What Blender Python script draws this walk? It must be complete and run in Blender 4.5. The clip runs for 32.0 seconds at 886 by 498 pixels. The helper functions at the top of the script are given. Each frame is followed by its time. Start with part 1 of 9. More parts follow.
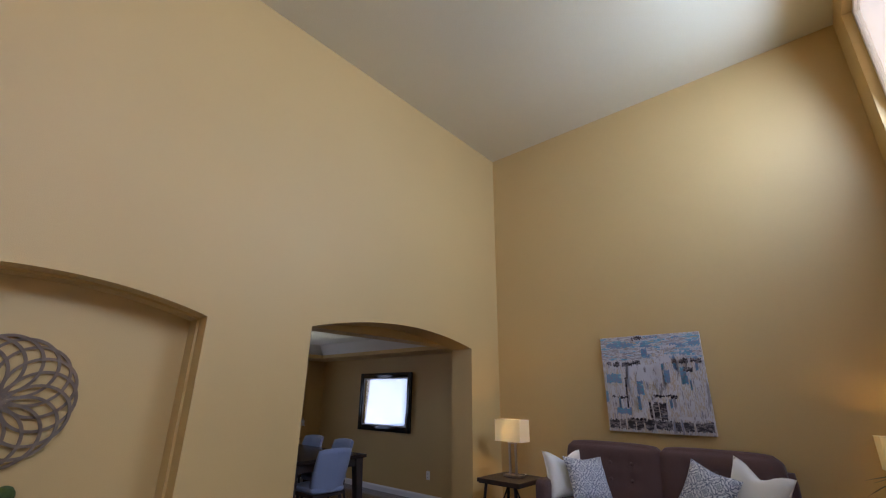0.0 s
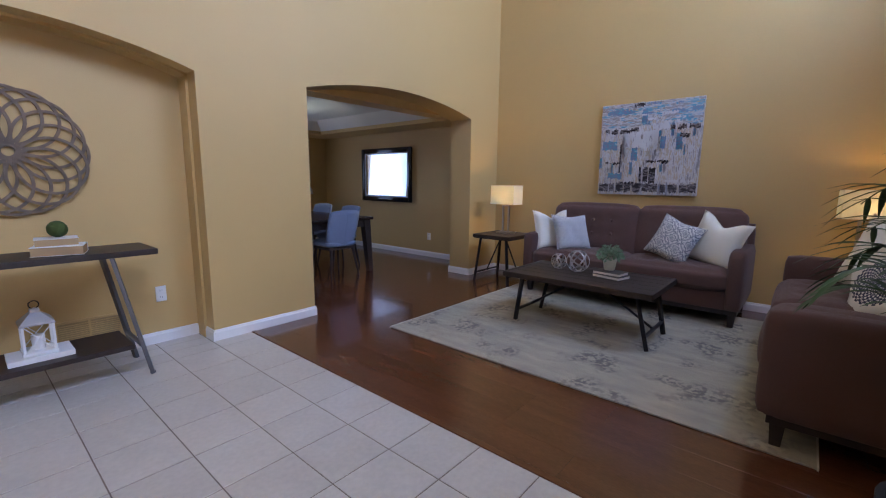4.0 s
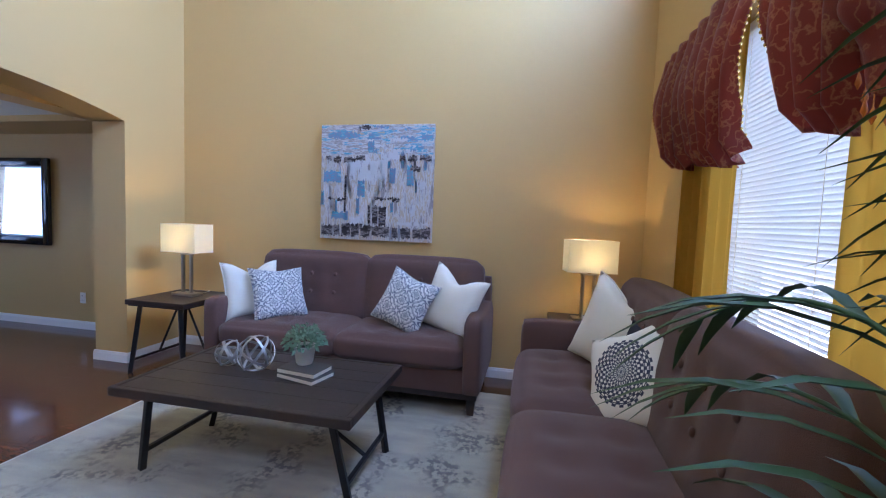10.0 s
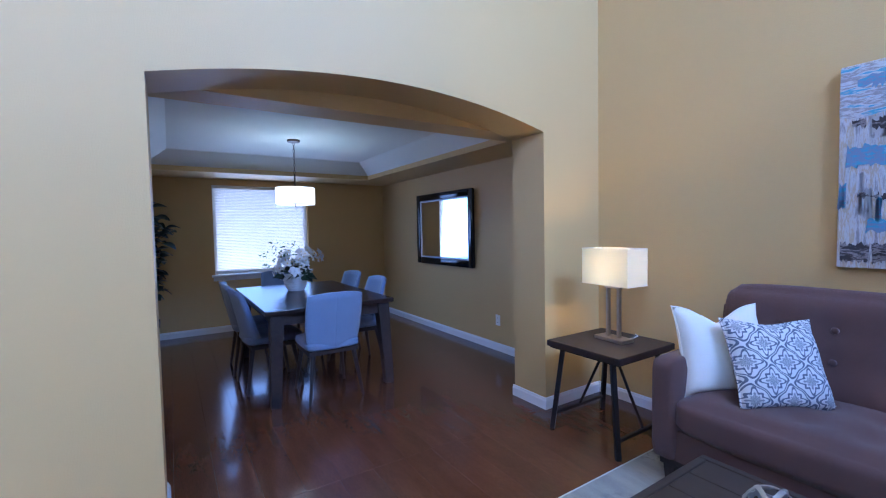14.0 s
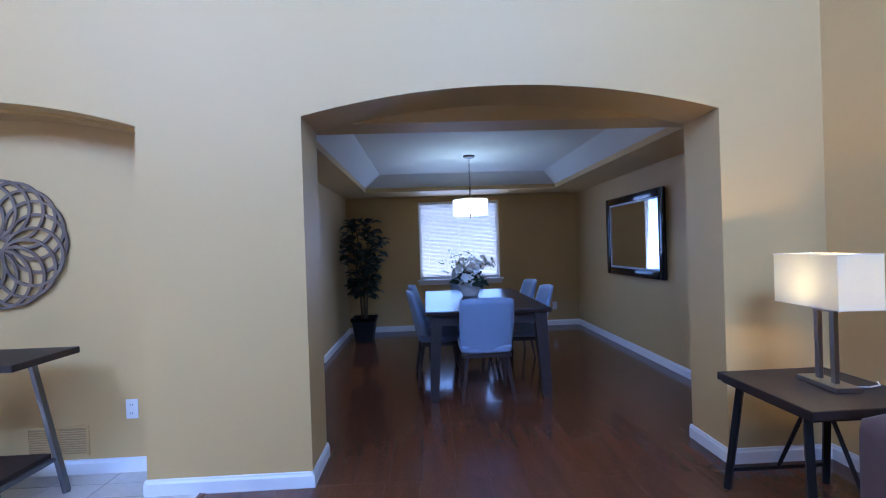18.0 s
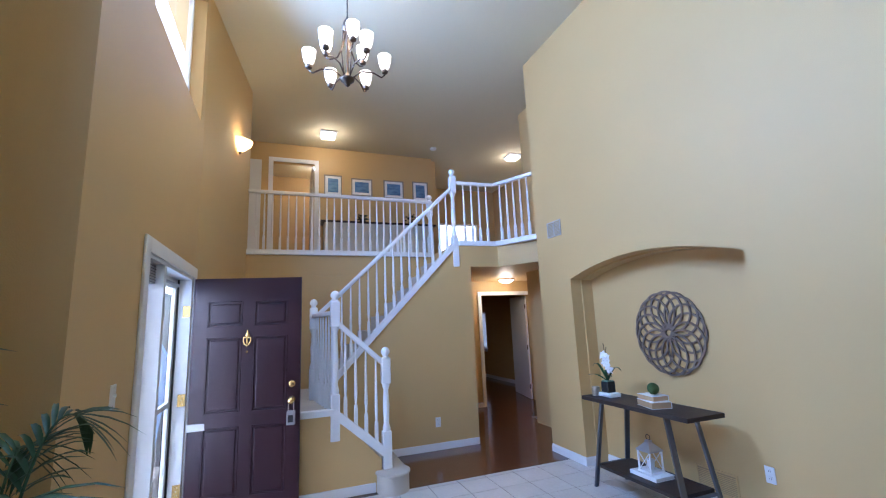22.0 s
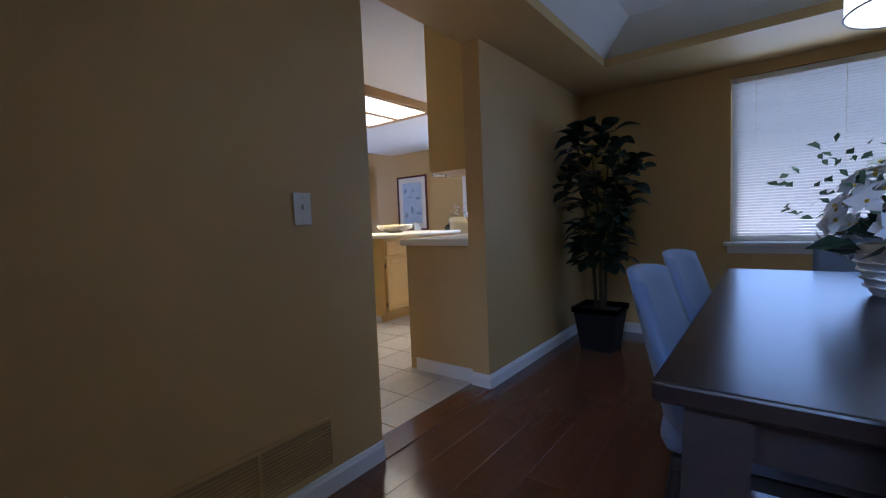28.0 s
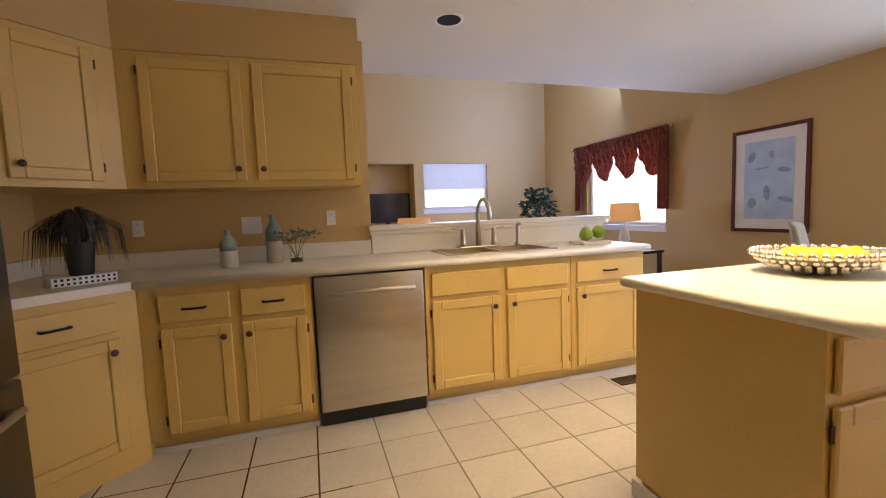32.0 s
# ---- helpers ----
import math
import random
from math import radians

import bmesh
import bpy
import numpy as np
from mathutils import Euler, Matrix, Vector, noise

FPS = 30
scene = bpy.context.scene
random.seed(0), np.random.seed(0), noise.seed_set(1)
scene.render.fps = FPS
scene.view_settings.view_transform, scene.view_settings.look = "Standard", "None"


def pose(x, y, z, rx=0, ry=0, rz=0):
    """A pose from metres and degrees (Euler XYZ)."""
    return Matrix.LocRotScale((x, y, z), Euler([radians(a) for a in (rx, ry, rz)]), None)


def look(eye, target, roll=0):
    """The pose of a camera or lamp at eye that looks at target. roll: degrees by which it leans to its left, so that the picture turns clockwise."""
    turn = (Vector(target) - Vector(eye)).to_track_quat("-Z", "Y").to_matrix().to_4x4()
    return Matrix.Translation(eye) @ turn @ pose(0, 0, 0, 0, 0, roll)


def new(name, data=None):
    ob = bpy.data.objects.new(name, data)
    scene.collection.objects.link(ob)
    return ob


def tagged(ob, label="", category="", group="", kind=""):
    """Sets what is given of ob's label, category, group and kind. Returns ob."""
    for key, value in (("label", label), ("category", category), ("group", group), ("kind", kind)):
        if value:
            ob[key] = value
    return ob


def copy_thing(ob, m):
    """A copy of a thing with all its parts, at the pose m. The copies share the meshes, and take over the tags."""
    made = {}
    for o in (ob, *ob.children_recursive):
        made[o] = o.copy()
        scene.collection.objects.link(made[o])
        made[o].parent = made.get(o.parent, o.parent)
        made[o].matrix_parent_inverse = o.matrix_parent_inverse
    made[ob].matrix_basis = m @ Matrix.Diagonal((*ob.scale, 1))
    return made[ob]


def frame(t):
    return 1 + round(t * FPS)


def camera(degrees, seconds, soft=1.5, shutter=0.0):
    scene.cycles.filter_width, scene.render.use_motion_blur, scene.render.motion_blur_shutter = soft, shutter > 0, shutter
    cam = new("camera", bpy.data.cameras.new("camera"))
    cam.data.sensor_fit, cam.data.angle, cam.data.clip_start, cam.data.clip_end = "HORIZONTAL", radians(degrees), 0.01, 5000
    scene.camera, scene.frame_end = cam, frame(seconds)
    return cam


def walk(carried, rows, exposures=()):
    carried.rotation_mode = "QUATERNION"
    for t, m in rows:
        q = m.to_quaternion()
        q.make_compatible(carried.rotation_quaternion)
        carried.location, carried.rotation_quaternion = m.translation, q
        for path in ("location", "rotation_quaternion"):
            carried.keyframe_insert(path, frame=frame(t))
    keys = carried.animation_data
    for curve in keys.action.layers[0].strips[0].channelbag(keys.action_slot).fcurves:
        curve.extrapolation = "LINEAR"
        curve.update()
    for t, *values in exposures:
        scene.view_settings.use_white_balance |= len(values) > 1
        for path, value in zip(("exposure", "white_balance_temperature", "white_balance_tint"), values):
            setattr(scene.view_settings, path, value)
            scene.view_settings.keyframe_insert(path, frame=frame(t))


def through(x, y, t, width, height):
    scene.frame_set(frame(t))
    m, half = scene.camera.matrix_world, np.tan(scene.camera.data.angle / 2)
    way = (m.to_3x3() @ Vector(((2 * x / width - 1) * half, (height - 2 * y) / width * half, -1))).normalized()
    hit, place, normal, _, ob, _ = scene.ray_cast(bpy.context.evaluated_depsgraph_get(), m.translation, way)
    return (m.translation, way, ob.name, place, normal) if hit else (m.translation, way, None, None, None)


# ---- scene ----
# ---- camera and walk ----
cam = camera(92.5, 32.0, 1.15)
PATH = [
    (0, (0.625, 0.885, 1.445), (2.045, 2.132, 2.100), 0.7),
    (1, (0.625, 0.885, 1.377), (2.135, 2.152, 1.714), 0.7),
    (2, (0.625, 0.882, 1.313), (2.156, 2.168, 1.364), 0.6),
    (3, (0.613, 0.872, 1.229), (2.137, 2.153, 1.034), 0.5),
    (3.5, (0.609, 0.878, 1.222), (2.125, 2.153, 0.949), 0.5),
    (5.5, (0.729, 0.972, 1.249), (2.194, 2.289, 0.903), 0.4),
    (6, (1.112, 0.927, 1.273), (2.593, 2.228, 0.933), 0.4),
    (6.5, (1.483, 1.073, 1.358), (3.116, 2.189, 1.060), 0.6),
    (7, (1.855, 1.132, 1.350), (3.609, 2.072, 1.145), 1.1),
    (7.5, (2.032, 1.112, 1.344), (3.795, 2.043, 1.187), 1.1),
    (8, (2.099, 1.069, 1.376), (3.930, 1.855, 1.203), 1.3),
    (8.5, (2.129, 0.973, 1.379), (4.040, 1.536, 1.203), 1.7),
    (9, (2.139, 0.901, 1.324), (4.089, 1.320, 1.178), 2.1),
    (9.5, (2.147, 0.908, 1.315), (4.102, 1.304, 1.175), 2.2),
    (10, (2.149, 0.962, 1.299), (4.103, 1.370, 1.167), 2.1),
    (10.5, (2.131, 1.064, 1.288), (4.050, 1.613, 1.160), 1.9),
    (11, (2.077, 1.156, 1.312), (3.912, 1.937, 1.168), 1.6),
    (11.5, (1.987, 1.245, 1.333), (3.707, 2.254, 1.182), 1.0),
    (12, (1.892, 1.326, 1.369), (3.488, 2.520, 1.202), 0.4),
    (12.5, (1.943, 1.415, 1.343), (3.414, 2.760, 1.181), 0.0),
    (13, (2.189, 1.604, 1.298), (3.555, 3.055, 1.127), -0.3),
    (13.5, (2.519, 1.805, 1.333), (3.719, 3.397, 1.171), -0.7),
    (14, (2.781, 2.087, 1.337), (3.862, 3.767, 1.245), -1.1),
    (14.5, (2.979, 2.223, 1.362), (3.873, 4.011, 1.298), -1.5),
    (16.5, (3.154, 2.290, 1.347), (3.570, 4.246, 1.340), -1.7),
    (17, (3.127, 2.266, 1.323), (3.430, 4.243, 1.316), -1.6),
    (17.5, (3.129, 2.176, 1.301), (3.214, 4.174, 1.297), -1.6),
    (18, (3.378, 1.931, 1.283), (3.458, 3.929, 1.274), -1.9),
    (18.5, (3.661, 1.805, 1.296), (3.869, 3.794, 1.246), -2.3),
    (19, (3.931, 1.805, 1.288), (4.226, 3.782, 1.224), -2.1),
    (19.5, (4.107, 1.786, 1.278), (3.999, 3.782, 1.218), -2.1),
    (20, (4.036, 1.588, 1.290), (3.226, 3.416, 1.214), -3.0),
    (20.5, (3.862, 1.418, 1.385), (2.530, 2.909, 1.338), -2.4),
    (21, (3.880, 1.324, 1.471), (2.186, 2.386, 1.490), -2.5),
    (21.5, (3.867, 1.241, 1.522), (2.055, 2.066, 1.710), -2.3),
    (22, (3.866, 1.202, 1.571), (2.025, 1.908, 1.908), -2.4),
    (22.5, (3.877, 1.190, 1.602), (2.038, 1.819, 2.073), -2.4),
    (23, (3.906, 1.181, 1.623), (2.088, 1.752, 2.230), -2.4),
    (23.5, (3.912, 1.187, 1.624), (2.114, 1.742, 2.301), -2.5),
    (24, (3.913, 1.228, 1.598), (2.132, 1.825, 2.286), -2.6),
    (24.5, (3.981, 1.369, 1.470), (2.363, 2.409, 2.019), -2.3),
    (25, (4.230, 1.718, 1.320), (2.885, 3.178, 1.556), -2.8),
    (25.5, (4.319, 2.249, 1.268), (3.246, 3.937, 1.245), -2.8),
    (26, (4.250, 2.800, 1.265), (3.195, 4.498, 1.205), -2.8),
    (27.5, (3.753, 4.195, 1.051), (2.716, 5.901, 0.936), -2.6),
    (28, (3.507, 4.665, 1.034), (2.289, 6.245, 0.899), -2.3),
    (28.5, (3.238, 5.130, 1.047), (1.950, 6.651, 0.879), -2.3),
    (29, (2.938, 5.556, 1.075), (1.521, 6.956, 0.901), -2.3),
    (29.5, (2.654, 5.913, 1.133), (1.136, 7.205, 0.964), -2.9),
    (30, (2.281, 6.223, 1.148), (0.532, 7.193, 1.000), -2.4),
    (30.5, (2.009, 6.359, 1.172), (0.154, 7.090, 1.021), -2.2),
    (31, (1.643, 6.466, 1.199), (-0.259, 7.066, 1.049), -1.9),
    (31.5, (1.315, 6.475, 1.216), (-0.591, 7.060, 1.055), -1.9),
    (32, (1.101, 6.487, 1.189), (-0.801, 7.080, 1.016), -2.2),
]
EXPOSURES = [(0, -0.86, 7350, 26), (2, -0.64, 6650, 29), (3.5, -0.46, 6450, 28), (6, -0.14, 6250, 24), (9, 0.24, 5850, 22), (11, 0.2, 5100, 21), (12, 0.21, 4770, 24), (13, 0.22, 4830, 24), (17, 0.14, 4650, 24), (19, 0.05, 4980, 24), (20, 0.04, 4600, 23), (21, 0.02, 4720, 22),
             (23, -0.07, 5200, 18), (25, -0.46, 4850, 23), (28, -0.36, 5350, 20), (29, -0.26, 6200, 23), (30, -0.28, 7350, 24), (31, -0.40, 7150, 24), (32, -0.38, 6900, 25)]
walk(cam, [(t, look(eye, target, roll)) for t, eye, target, roll in PATH], EXPOSURES)

# ---- world, sun, large lights ----
world = bpy.data.worlds.new("sky")
scene.world = world
world.use_nodes = True
_n = world.node_tree
_sky = _n.nodes.new("ShaderNodeTexSky")
_sky.sky_type, _sky.sun_disc = "NISHITA", False
SUN_ELEV, SUN_AZ = 48.0, 150.0
_sky.sun_elevation, _sky.sun_rotation = radians(SUN_ELEV), radians(SUN_AZ)
_n.links.new(_sky.outputs[0], _n.nodes["Background"].inputs[0])
_n.nodes["Background"].inputs[1].default_value = 0.12


def lamp(name, kind, m, power, colour=(1, 1, 1), **more):
    data = bpy.data.lights.new(name, kind)
    data.energy, data.color = power, colour
    for key, value in more.items():
        if key == "size":
            data.shape, data.size = "RECTANGLE", value[0]
            data.size_y = value[1]
        elif key == "radius":
            data.shadow_soft_size = value
        elif key == "angle":
            data.angle = value
        elif key == "spread":
            data.spread = value
    ob = new(name, data)
    ob.matrix_basis = m
    return ob

# ---- mesh helpers ----
def box(bm, x0, x1, y0, y1, z0, z1, bevel=0.0, seg=2):
    r = bmesh.ops.create_cube(bm, size=1.0, matrix=Matrix.LocRotScale(((x0 + x1) / 2, (y0 + y1) / 2, (z0 + z1) / 2), None, (x1 - x0, y1 - y0, z1 - z0)))
    if bevel:
        edges = list({e for v in r["verts"] for e in v.link_edges})
        bmesh.ops.bevel(bm, geom=edges, offset=bevel, segments=seg, profile=0.5, affect="EDGES")
    return bm


def bx(x0, x1, y0, y1, z0, z1, bevel=0.0, seg=2):
    return box(bmesh.new(), x0, x1, y0, y1, z0, z1, bevel, seg)


def rod(bm, p0, p1, r0, r1=None, seg=12):
    """A round bar from p0 to p1."""
    p0, p1 = Vector(p0), Vector(p1)
    d = p1 - p0
    m = Matrix.Translation((p0 + p1) / 2) @ d.to_track_quat("Z", "Y").to_matrix().to_4x4()
    bmesh.ops.create_cone(bm, cap_ends=True, segments=seg, radius1=r0, radius2=r0 if r1 is None else r1, depth=d.length, matrix=m)
    return bm


def bar(bm, p0, p1, w, h, bevel=0.0):
    """A square bar from p0 to p1, w wide and h thick."""
    p0, p1 = Vector(p0), Vector(p1)
    d = p1 - p0
    m = Matrix.Translation((p0 + p1) / 2) @ d.to_track_quat("Z", "Y").to_matrix().to_4x4() @ Matrix.Diagonal((w, h, d.length, 1))
    r = bmesh.ops.create_cube(bm, size=1.0, matrix=m)
    if bevel:
        bmesh.ops.bevel(bm, geom=list({e for v in r["verts"] for e in v.link_edges}), offset=bevel, segments=2, profile=0.5, affect="EDGES")
    return bm


def lathe(bm, profile, seg=24, m=None):
    """A turned solid from (radius, height) pairs, bottom to top."""
    m = m or Matrix()
    rings = []
    for r, z in profile:
        rings.append([bm.verts.new(m @ Vector((max(r, 1e-4) * math.cos(2 * math.pi * k / seg), max(r, 1e-4) * math.sin(2 * math.pi * k / seg), z))) for k in range(seg)])
    for a, b in zip(rings, rings[1:]):
        for k in range(seg):
            bm.faces.new((a[k], a[(k + 1) % seg], b[(k + 1) % seg], b[k]))
    bm.faces.new(rings[0][::-1])
    bm.faces.new(rings[-1])
    return bm


def tube(bm, pts, r, seg=8, closed=False):
    """A round tube along points; r is one radius or one for each point."""
    pts = [Vector(p) for p in pts]
    n = len(pts)
    radii = r if isinstance(r, (list, tuple)) else [r] * n
    rings, ref = [], None
    for i, p in enumerate(pts):
        if closed:
            d = (pts[(i + 1) % n] - pts[i - 1]).normalized()
        else:
            d = (pts[min(i + 1, n - 1)] - pts[max(i - 1, 0)]).normalized()
        if ref is None:
            ref = d.orthogonal().normalized()
        ref = (ref - d * ref.dot(d)).normalized()
        u = d.cross(ref)
        rings.append([bm.verts.new(p + radii[i] * (math.cos(2 * math.pi * k / seg) * ref + math.sin(2 * math.pi * k / seg) * u)) for k in range(seg)])
    for i in range(n if closed else n - 1):
        a, b = rings[i], rings[(i + 1) % n]
        for k in range(seg):
            bm.faces.new((a[k], a[(k + 1) % seg], b[(k + 1) % seg], b[k]))
    if not closed:
        bm.faces.new(rings[0][::-1])
        bm.faces.new(rings[-1])
    return bm


def prism(bm, poly, axis, a0, a1):
    """A polygon of (u, v) pairs pushed out along an axis. axis y: u is x, v is z; axis x: u is y, v is z; axis z: u is x, v is y."""
    def at(u, v, w):
        return {"y": (u, w, v), "x": (w, u, v), "z": (u, v, w)}[axis]
    lo = [bm.verts.new(at(u, v, a0)) for u, v in poly]
    hi = [bm.verts.new(at(u, v, a1)) for u, v in poly]
    bm.faces.new(lo)
    bm.faces.new(hi[::-1])
    n = len(poly)
    for k in range(n):
        bm.faces.new((lo[k], lo[(k + 1) % n], hi[(k + 1) % n], hi[k]))
    bmesh.ops.recalc_face_normals(bm, faces=bm.faces)
    return bm


def blocks(bm, xs, ys, zs, solid):
    """Cells of a grid, filled where solid(x, y, z) of the middle is true, with outer faces only."""
    nx, ny, nz = len(xs) - 1, len(ys) - 1, len(zs) - 1
    full = {(i, j, k) for i in range(nx) for j in range(ny) for k in range(nz)
            if solid((xs[i] + xs[i + 1]) / 2, (ys[j] + ys[j + 1]) / 2, (zs[k] + zs[k + 1]) / 2)}
    verts = {}

    def v(i, j, k):
        if (i, j, k) not in verts:
            verts[i, j, k] = bm.verts.new((xs[i], ys[j], zs[k]))
        return verts[i, j, k]
    for i, j, k in full:
        for d, quad in (((-1, 0, 0), ((0, 0, 0), (0, 0, 1), (0, 1, 1), (0, 1, 0))), ((1, 0, 0), ((1, 0, 0), (1, 1, 0), (1, 1, 1), (1, 0, 1))),
                        ((0, -1, 0), ((0, 0, 0), (1, 0, 0), (1, 0, 1), (0, 0, 1))), ((0, 1, 0), ((0, 1, 0), (0, 1, 1), (1, 1, 1), (1, 1, 0))),
                        ((0, 0, -1), ((0, 0, 0), (0, 1, 0), (1, 1, 0), (1, 0, 0))), ((0, 0, 1), ((0, 0, 1), (1, 0, 1), (1, 1, 1), (0, 1, 1)))):
            if (i + d[0], j + d[1], k + d[2]) not in full:
                bm.faces.new([v(i + a, j + b, k + c) for a, b, c in quad])
    return bm


def wall_mesh(axis, face, thick, a0, a1, z0, z1, holes=()):
    """A wall with rectangular holes (a0, a1, z0, z1). axis x: the wall runs along x and lies from y = face to face + thick."""
    us = sorted({a0, a1, *[h for o in holes for h in o[:2] if a0 < h < a1]})
    zs = sorted({z0, z1, *[h for o in holes for h in o[2:] if z0 < h < z1]})
    ws = sorted((face, face + thick))

    def solid(u, z):
        return not any(o[0] < u < o[1] and o[2] < z < o[3] for o in holes)
    bm = bmesh.new()
    if axis == "x":
        return blocks(bm, us, ws, zs, lambda x, y, z: solid(x, z))
    return blocks(bm, ws, us, zs, lambda x, y, z: solid(y, z))


def finish(me, bm, mat, smooth):
    bm.to_mesh(me)
    bm.free()
    for m in mat if isinstance(mat, (list, tuple)) else [mat]:
        me.materials.append(m)
    if smooth:
        me.polygons.foreach_set("use_smooth", [True] * len(me.polygons))
        if smooth is not True:
            me.set_sharp_from_angle(angle=radians(smooth))


def part(name, bm, mat, parent=None, label="", smooth=False):
    """One mesh object under a thing or a part; the mesh is given in the thing's own space."""
    me = bpy.data.meshes.new(name)
    finish(me, bm, mat, smooth)
    ob = new(name, me)
    if parent is not None:
        ob.parent = parent
    if label:
        ob["label"] = label
    return ob


def structure(name, bm, mat, label, category="wall", smooth=False):
    return tagged(part(name, bm, mat, None, "", smooth), label, category, kind="structure")


def thing(name, label, category, m=None, group=""):
    ob = new(name)
    ob.empty_display_size = 0.1
    if m is not None:
        ob.matrix_basis = m
    return tagged(ob, label, category, group)


def piece(name, me, parent, m):
    """One more object on a shared mesh, under a thing."""
    ob = new(name, me)
    ob.parent = parent
    ob.matrix_basis = m
    return ob


def bm_merge(bm, other):
    me = bpy.data.meshes.new("tmp")
    other.to_mesh(me)
    other.free()
    bm.from_mesh(me)
    bpy.data.meshes.remove(me)

# ---- materials ----
def material(name, colour, rough=0.6, metal=0.0, vary=0.0, scale=4.0, grain=0.0, bump=0.0, bump_scale=120.0, coat=0.0, stretch=(1, 1, 1), emit=None, sheen=0.0, second=None, spread=0.5, random_each=0.0, shift=False):
    """A procedural surface: base colour with slow stains (vary, scale), a second tone, fine relief (bump) and a shift for each object."""
    m = bpy.data.materials.new(name)
    m.use_nodes = True
    nt = m.node_tree
    n, link = nt.nodes, nt.links.new
    b = n["Principled BSDF"]
    b.inputs["Roughness"].default_value, b.inputs["Metallic"].default_value = rough, metal
    b.inputs["Coat Weight"].default_value, b.inputs["Sheen Weight"].default_value = coat, sheen
    co = n.new("ShaderNodeTexCoord")
    mp = n.new("ShaderNodeMapping")
    mp.inputs["Scale"].default_value = stretch
    link(co.outputs["Object"], mp.inputs[0])
    if shift:
        info, spread_ = n.new("ShaderNodeObjectInfo"), n.new("ShaderNodeMath")
        spread_.operation = "MULTIPLY"
        spread_.inputs[1].default_value = 70.0
        link(info.outputs["Random"], spread_.inputs[0])
        link(spread_.outputs[0], mp.inputs["Location"])
    rgb = n.new("ShaderNodeRGB")
    rgb.outputs[0].default_value = (*colour, 1)
    out = rgb.outputs[0]
    if second:
        t = n.new("ShaderNodeTexNoise")
        t.inputs["Scale"].default_value, t.inputs["Detail"].default_value = scale, 6
        link(mp.outputs[0], t.inputs["Vector"])
        rp = n.new("ShaderNodeValToRGB")
        rp.color_ramp.elements[0].position, rp.color_ramp.elements[1].position = 0.5 - spread / 2, 0.5 + spread / 2
        link(t.outputs[0], rp.inputs[0])
        mix = n.new("ShaderNodeMix")
        mix.data_type = "RGBA"
        link(rp.outputs[0], mix.inputs[0])
        link(out, mix.inputs[6])
        mix.inputs[7].default_value = (*second, 1)
        out = mix.outputs[2]
    if vary or grain or random_each:
        hsv = n.new("ShaderNodeHueSaturation")
        link(out, hsv.inputs["Color"])
        val = None
        for amount, sc, det in ((vary, scale * 0.6, 3), (grain, bump_scale, 2)):
            if amount:
                t = n.new("ShaderNodeTexNoise")
                t.inputs["Scale"].default_value, t.inputs["Detail"].default_value = sc, det
                link(mp.outputs[0], t.inputs["Vector"])
                mr = n.new("ShaderNodeMapRange")
                mr.inputs["From Min"].default_value, mr.inputs["From Max"].default_value = 0.3, 0.7
                mr.inputs["To Min"].default_value, mr.inputs["To Max"].default_value = 1 - amount, 1 + amount
                link(t.outputs[0], mr.inputs[0])
                val = mr.outputs[0] if val is None else _times(n, link, val, mr.outputs[0])
        if random_each:
            oi = n.new("ShaderNodeObjectInfo")
            mr = n.new("ShaderNodeMapRange")
            mr.inputs["To Min"].default_value, mr.inputs["To Max"].default_value = 1 - random_each, 1 + random_each
            link(oi.outputs["Random"], mr.inputs[0])
            val = mr.outputs[0] if val is None else _times(n, link, val, mr.outputs[0])
        link(val, hsv.inputs["Value"])
        out = hsv.outputs[0]
    link(out, b.inputs["Base Color"])
    if bump:
        t = n.new("ShaderNodeTexNoise")
        t.inputs["Scale"].default_value, t.inputs["Detail"].default_value = bump_scale, 4
        link(mp.outputs[0], t.inputs["Vector"])
        bp = n.new("ShaderNodeBump")
        bp.inputs["Strength"].default_value, bp.inputs["Distance"].default_value = bump, 0.004
        link(t.outputs[0], bp.inputs["Height"])
        link(bp.outputs[0], b.inputs["Normal"])
    if emit:
        b.inputs["Emission Color"].default_value, b.inputs["Emission Strength"].default_value = (*emit[0], 1), emit[1]
    return m


def _times(n, link, a, b):
    x = n.new("ShaderNodeMath")
    x.operation = "MULTIPLY"
    link(a, x.inputs[0])
    link(b, x.inputs[1])
    return x.outputs[0]


def glass(name, colour=(1, 1, 1), rough=0.0, ior=1.45):
    m = bpy.data.materials.new(name)
    m.use_nodes = True
    b = m.node_tree.nodes["Principled BSDF"]
    b.inputs["Base Color"].default_value = (*colour, 1)
    b.inputs["Transmission Weight"].default_value, b.inputs["Roughness"].default_value, b.inputs["IOR"].default_value = 1.0, rough, ior
    return m


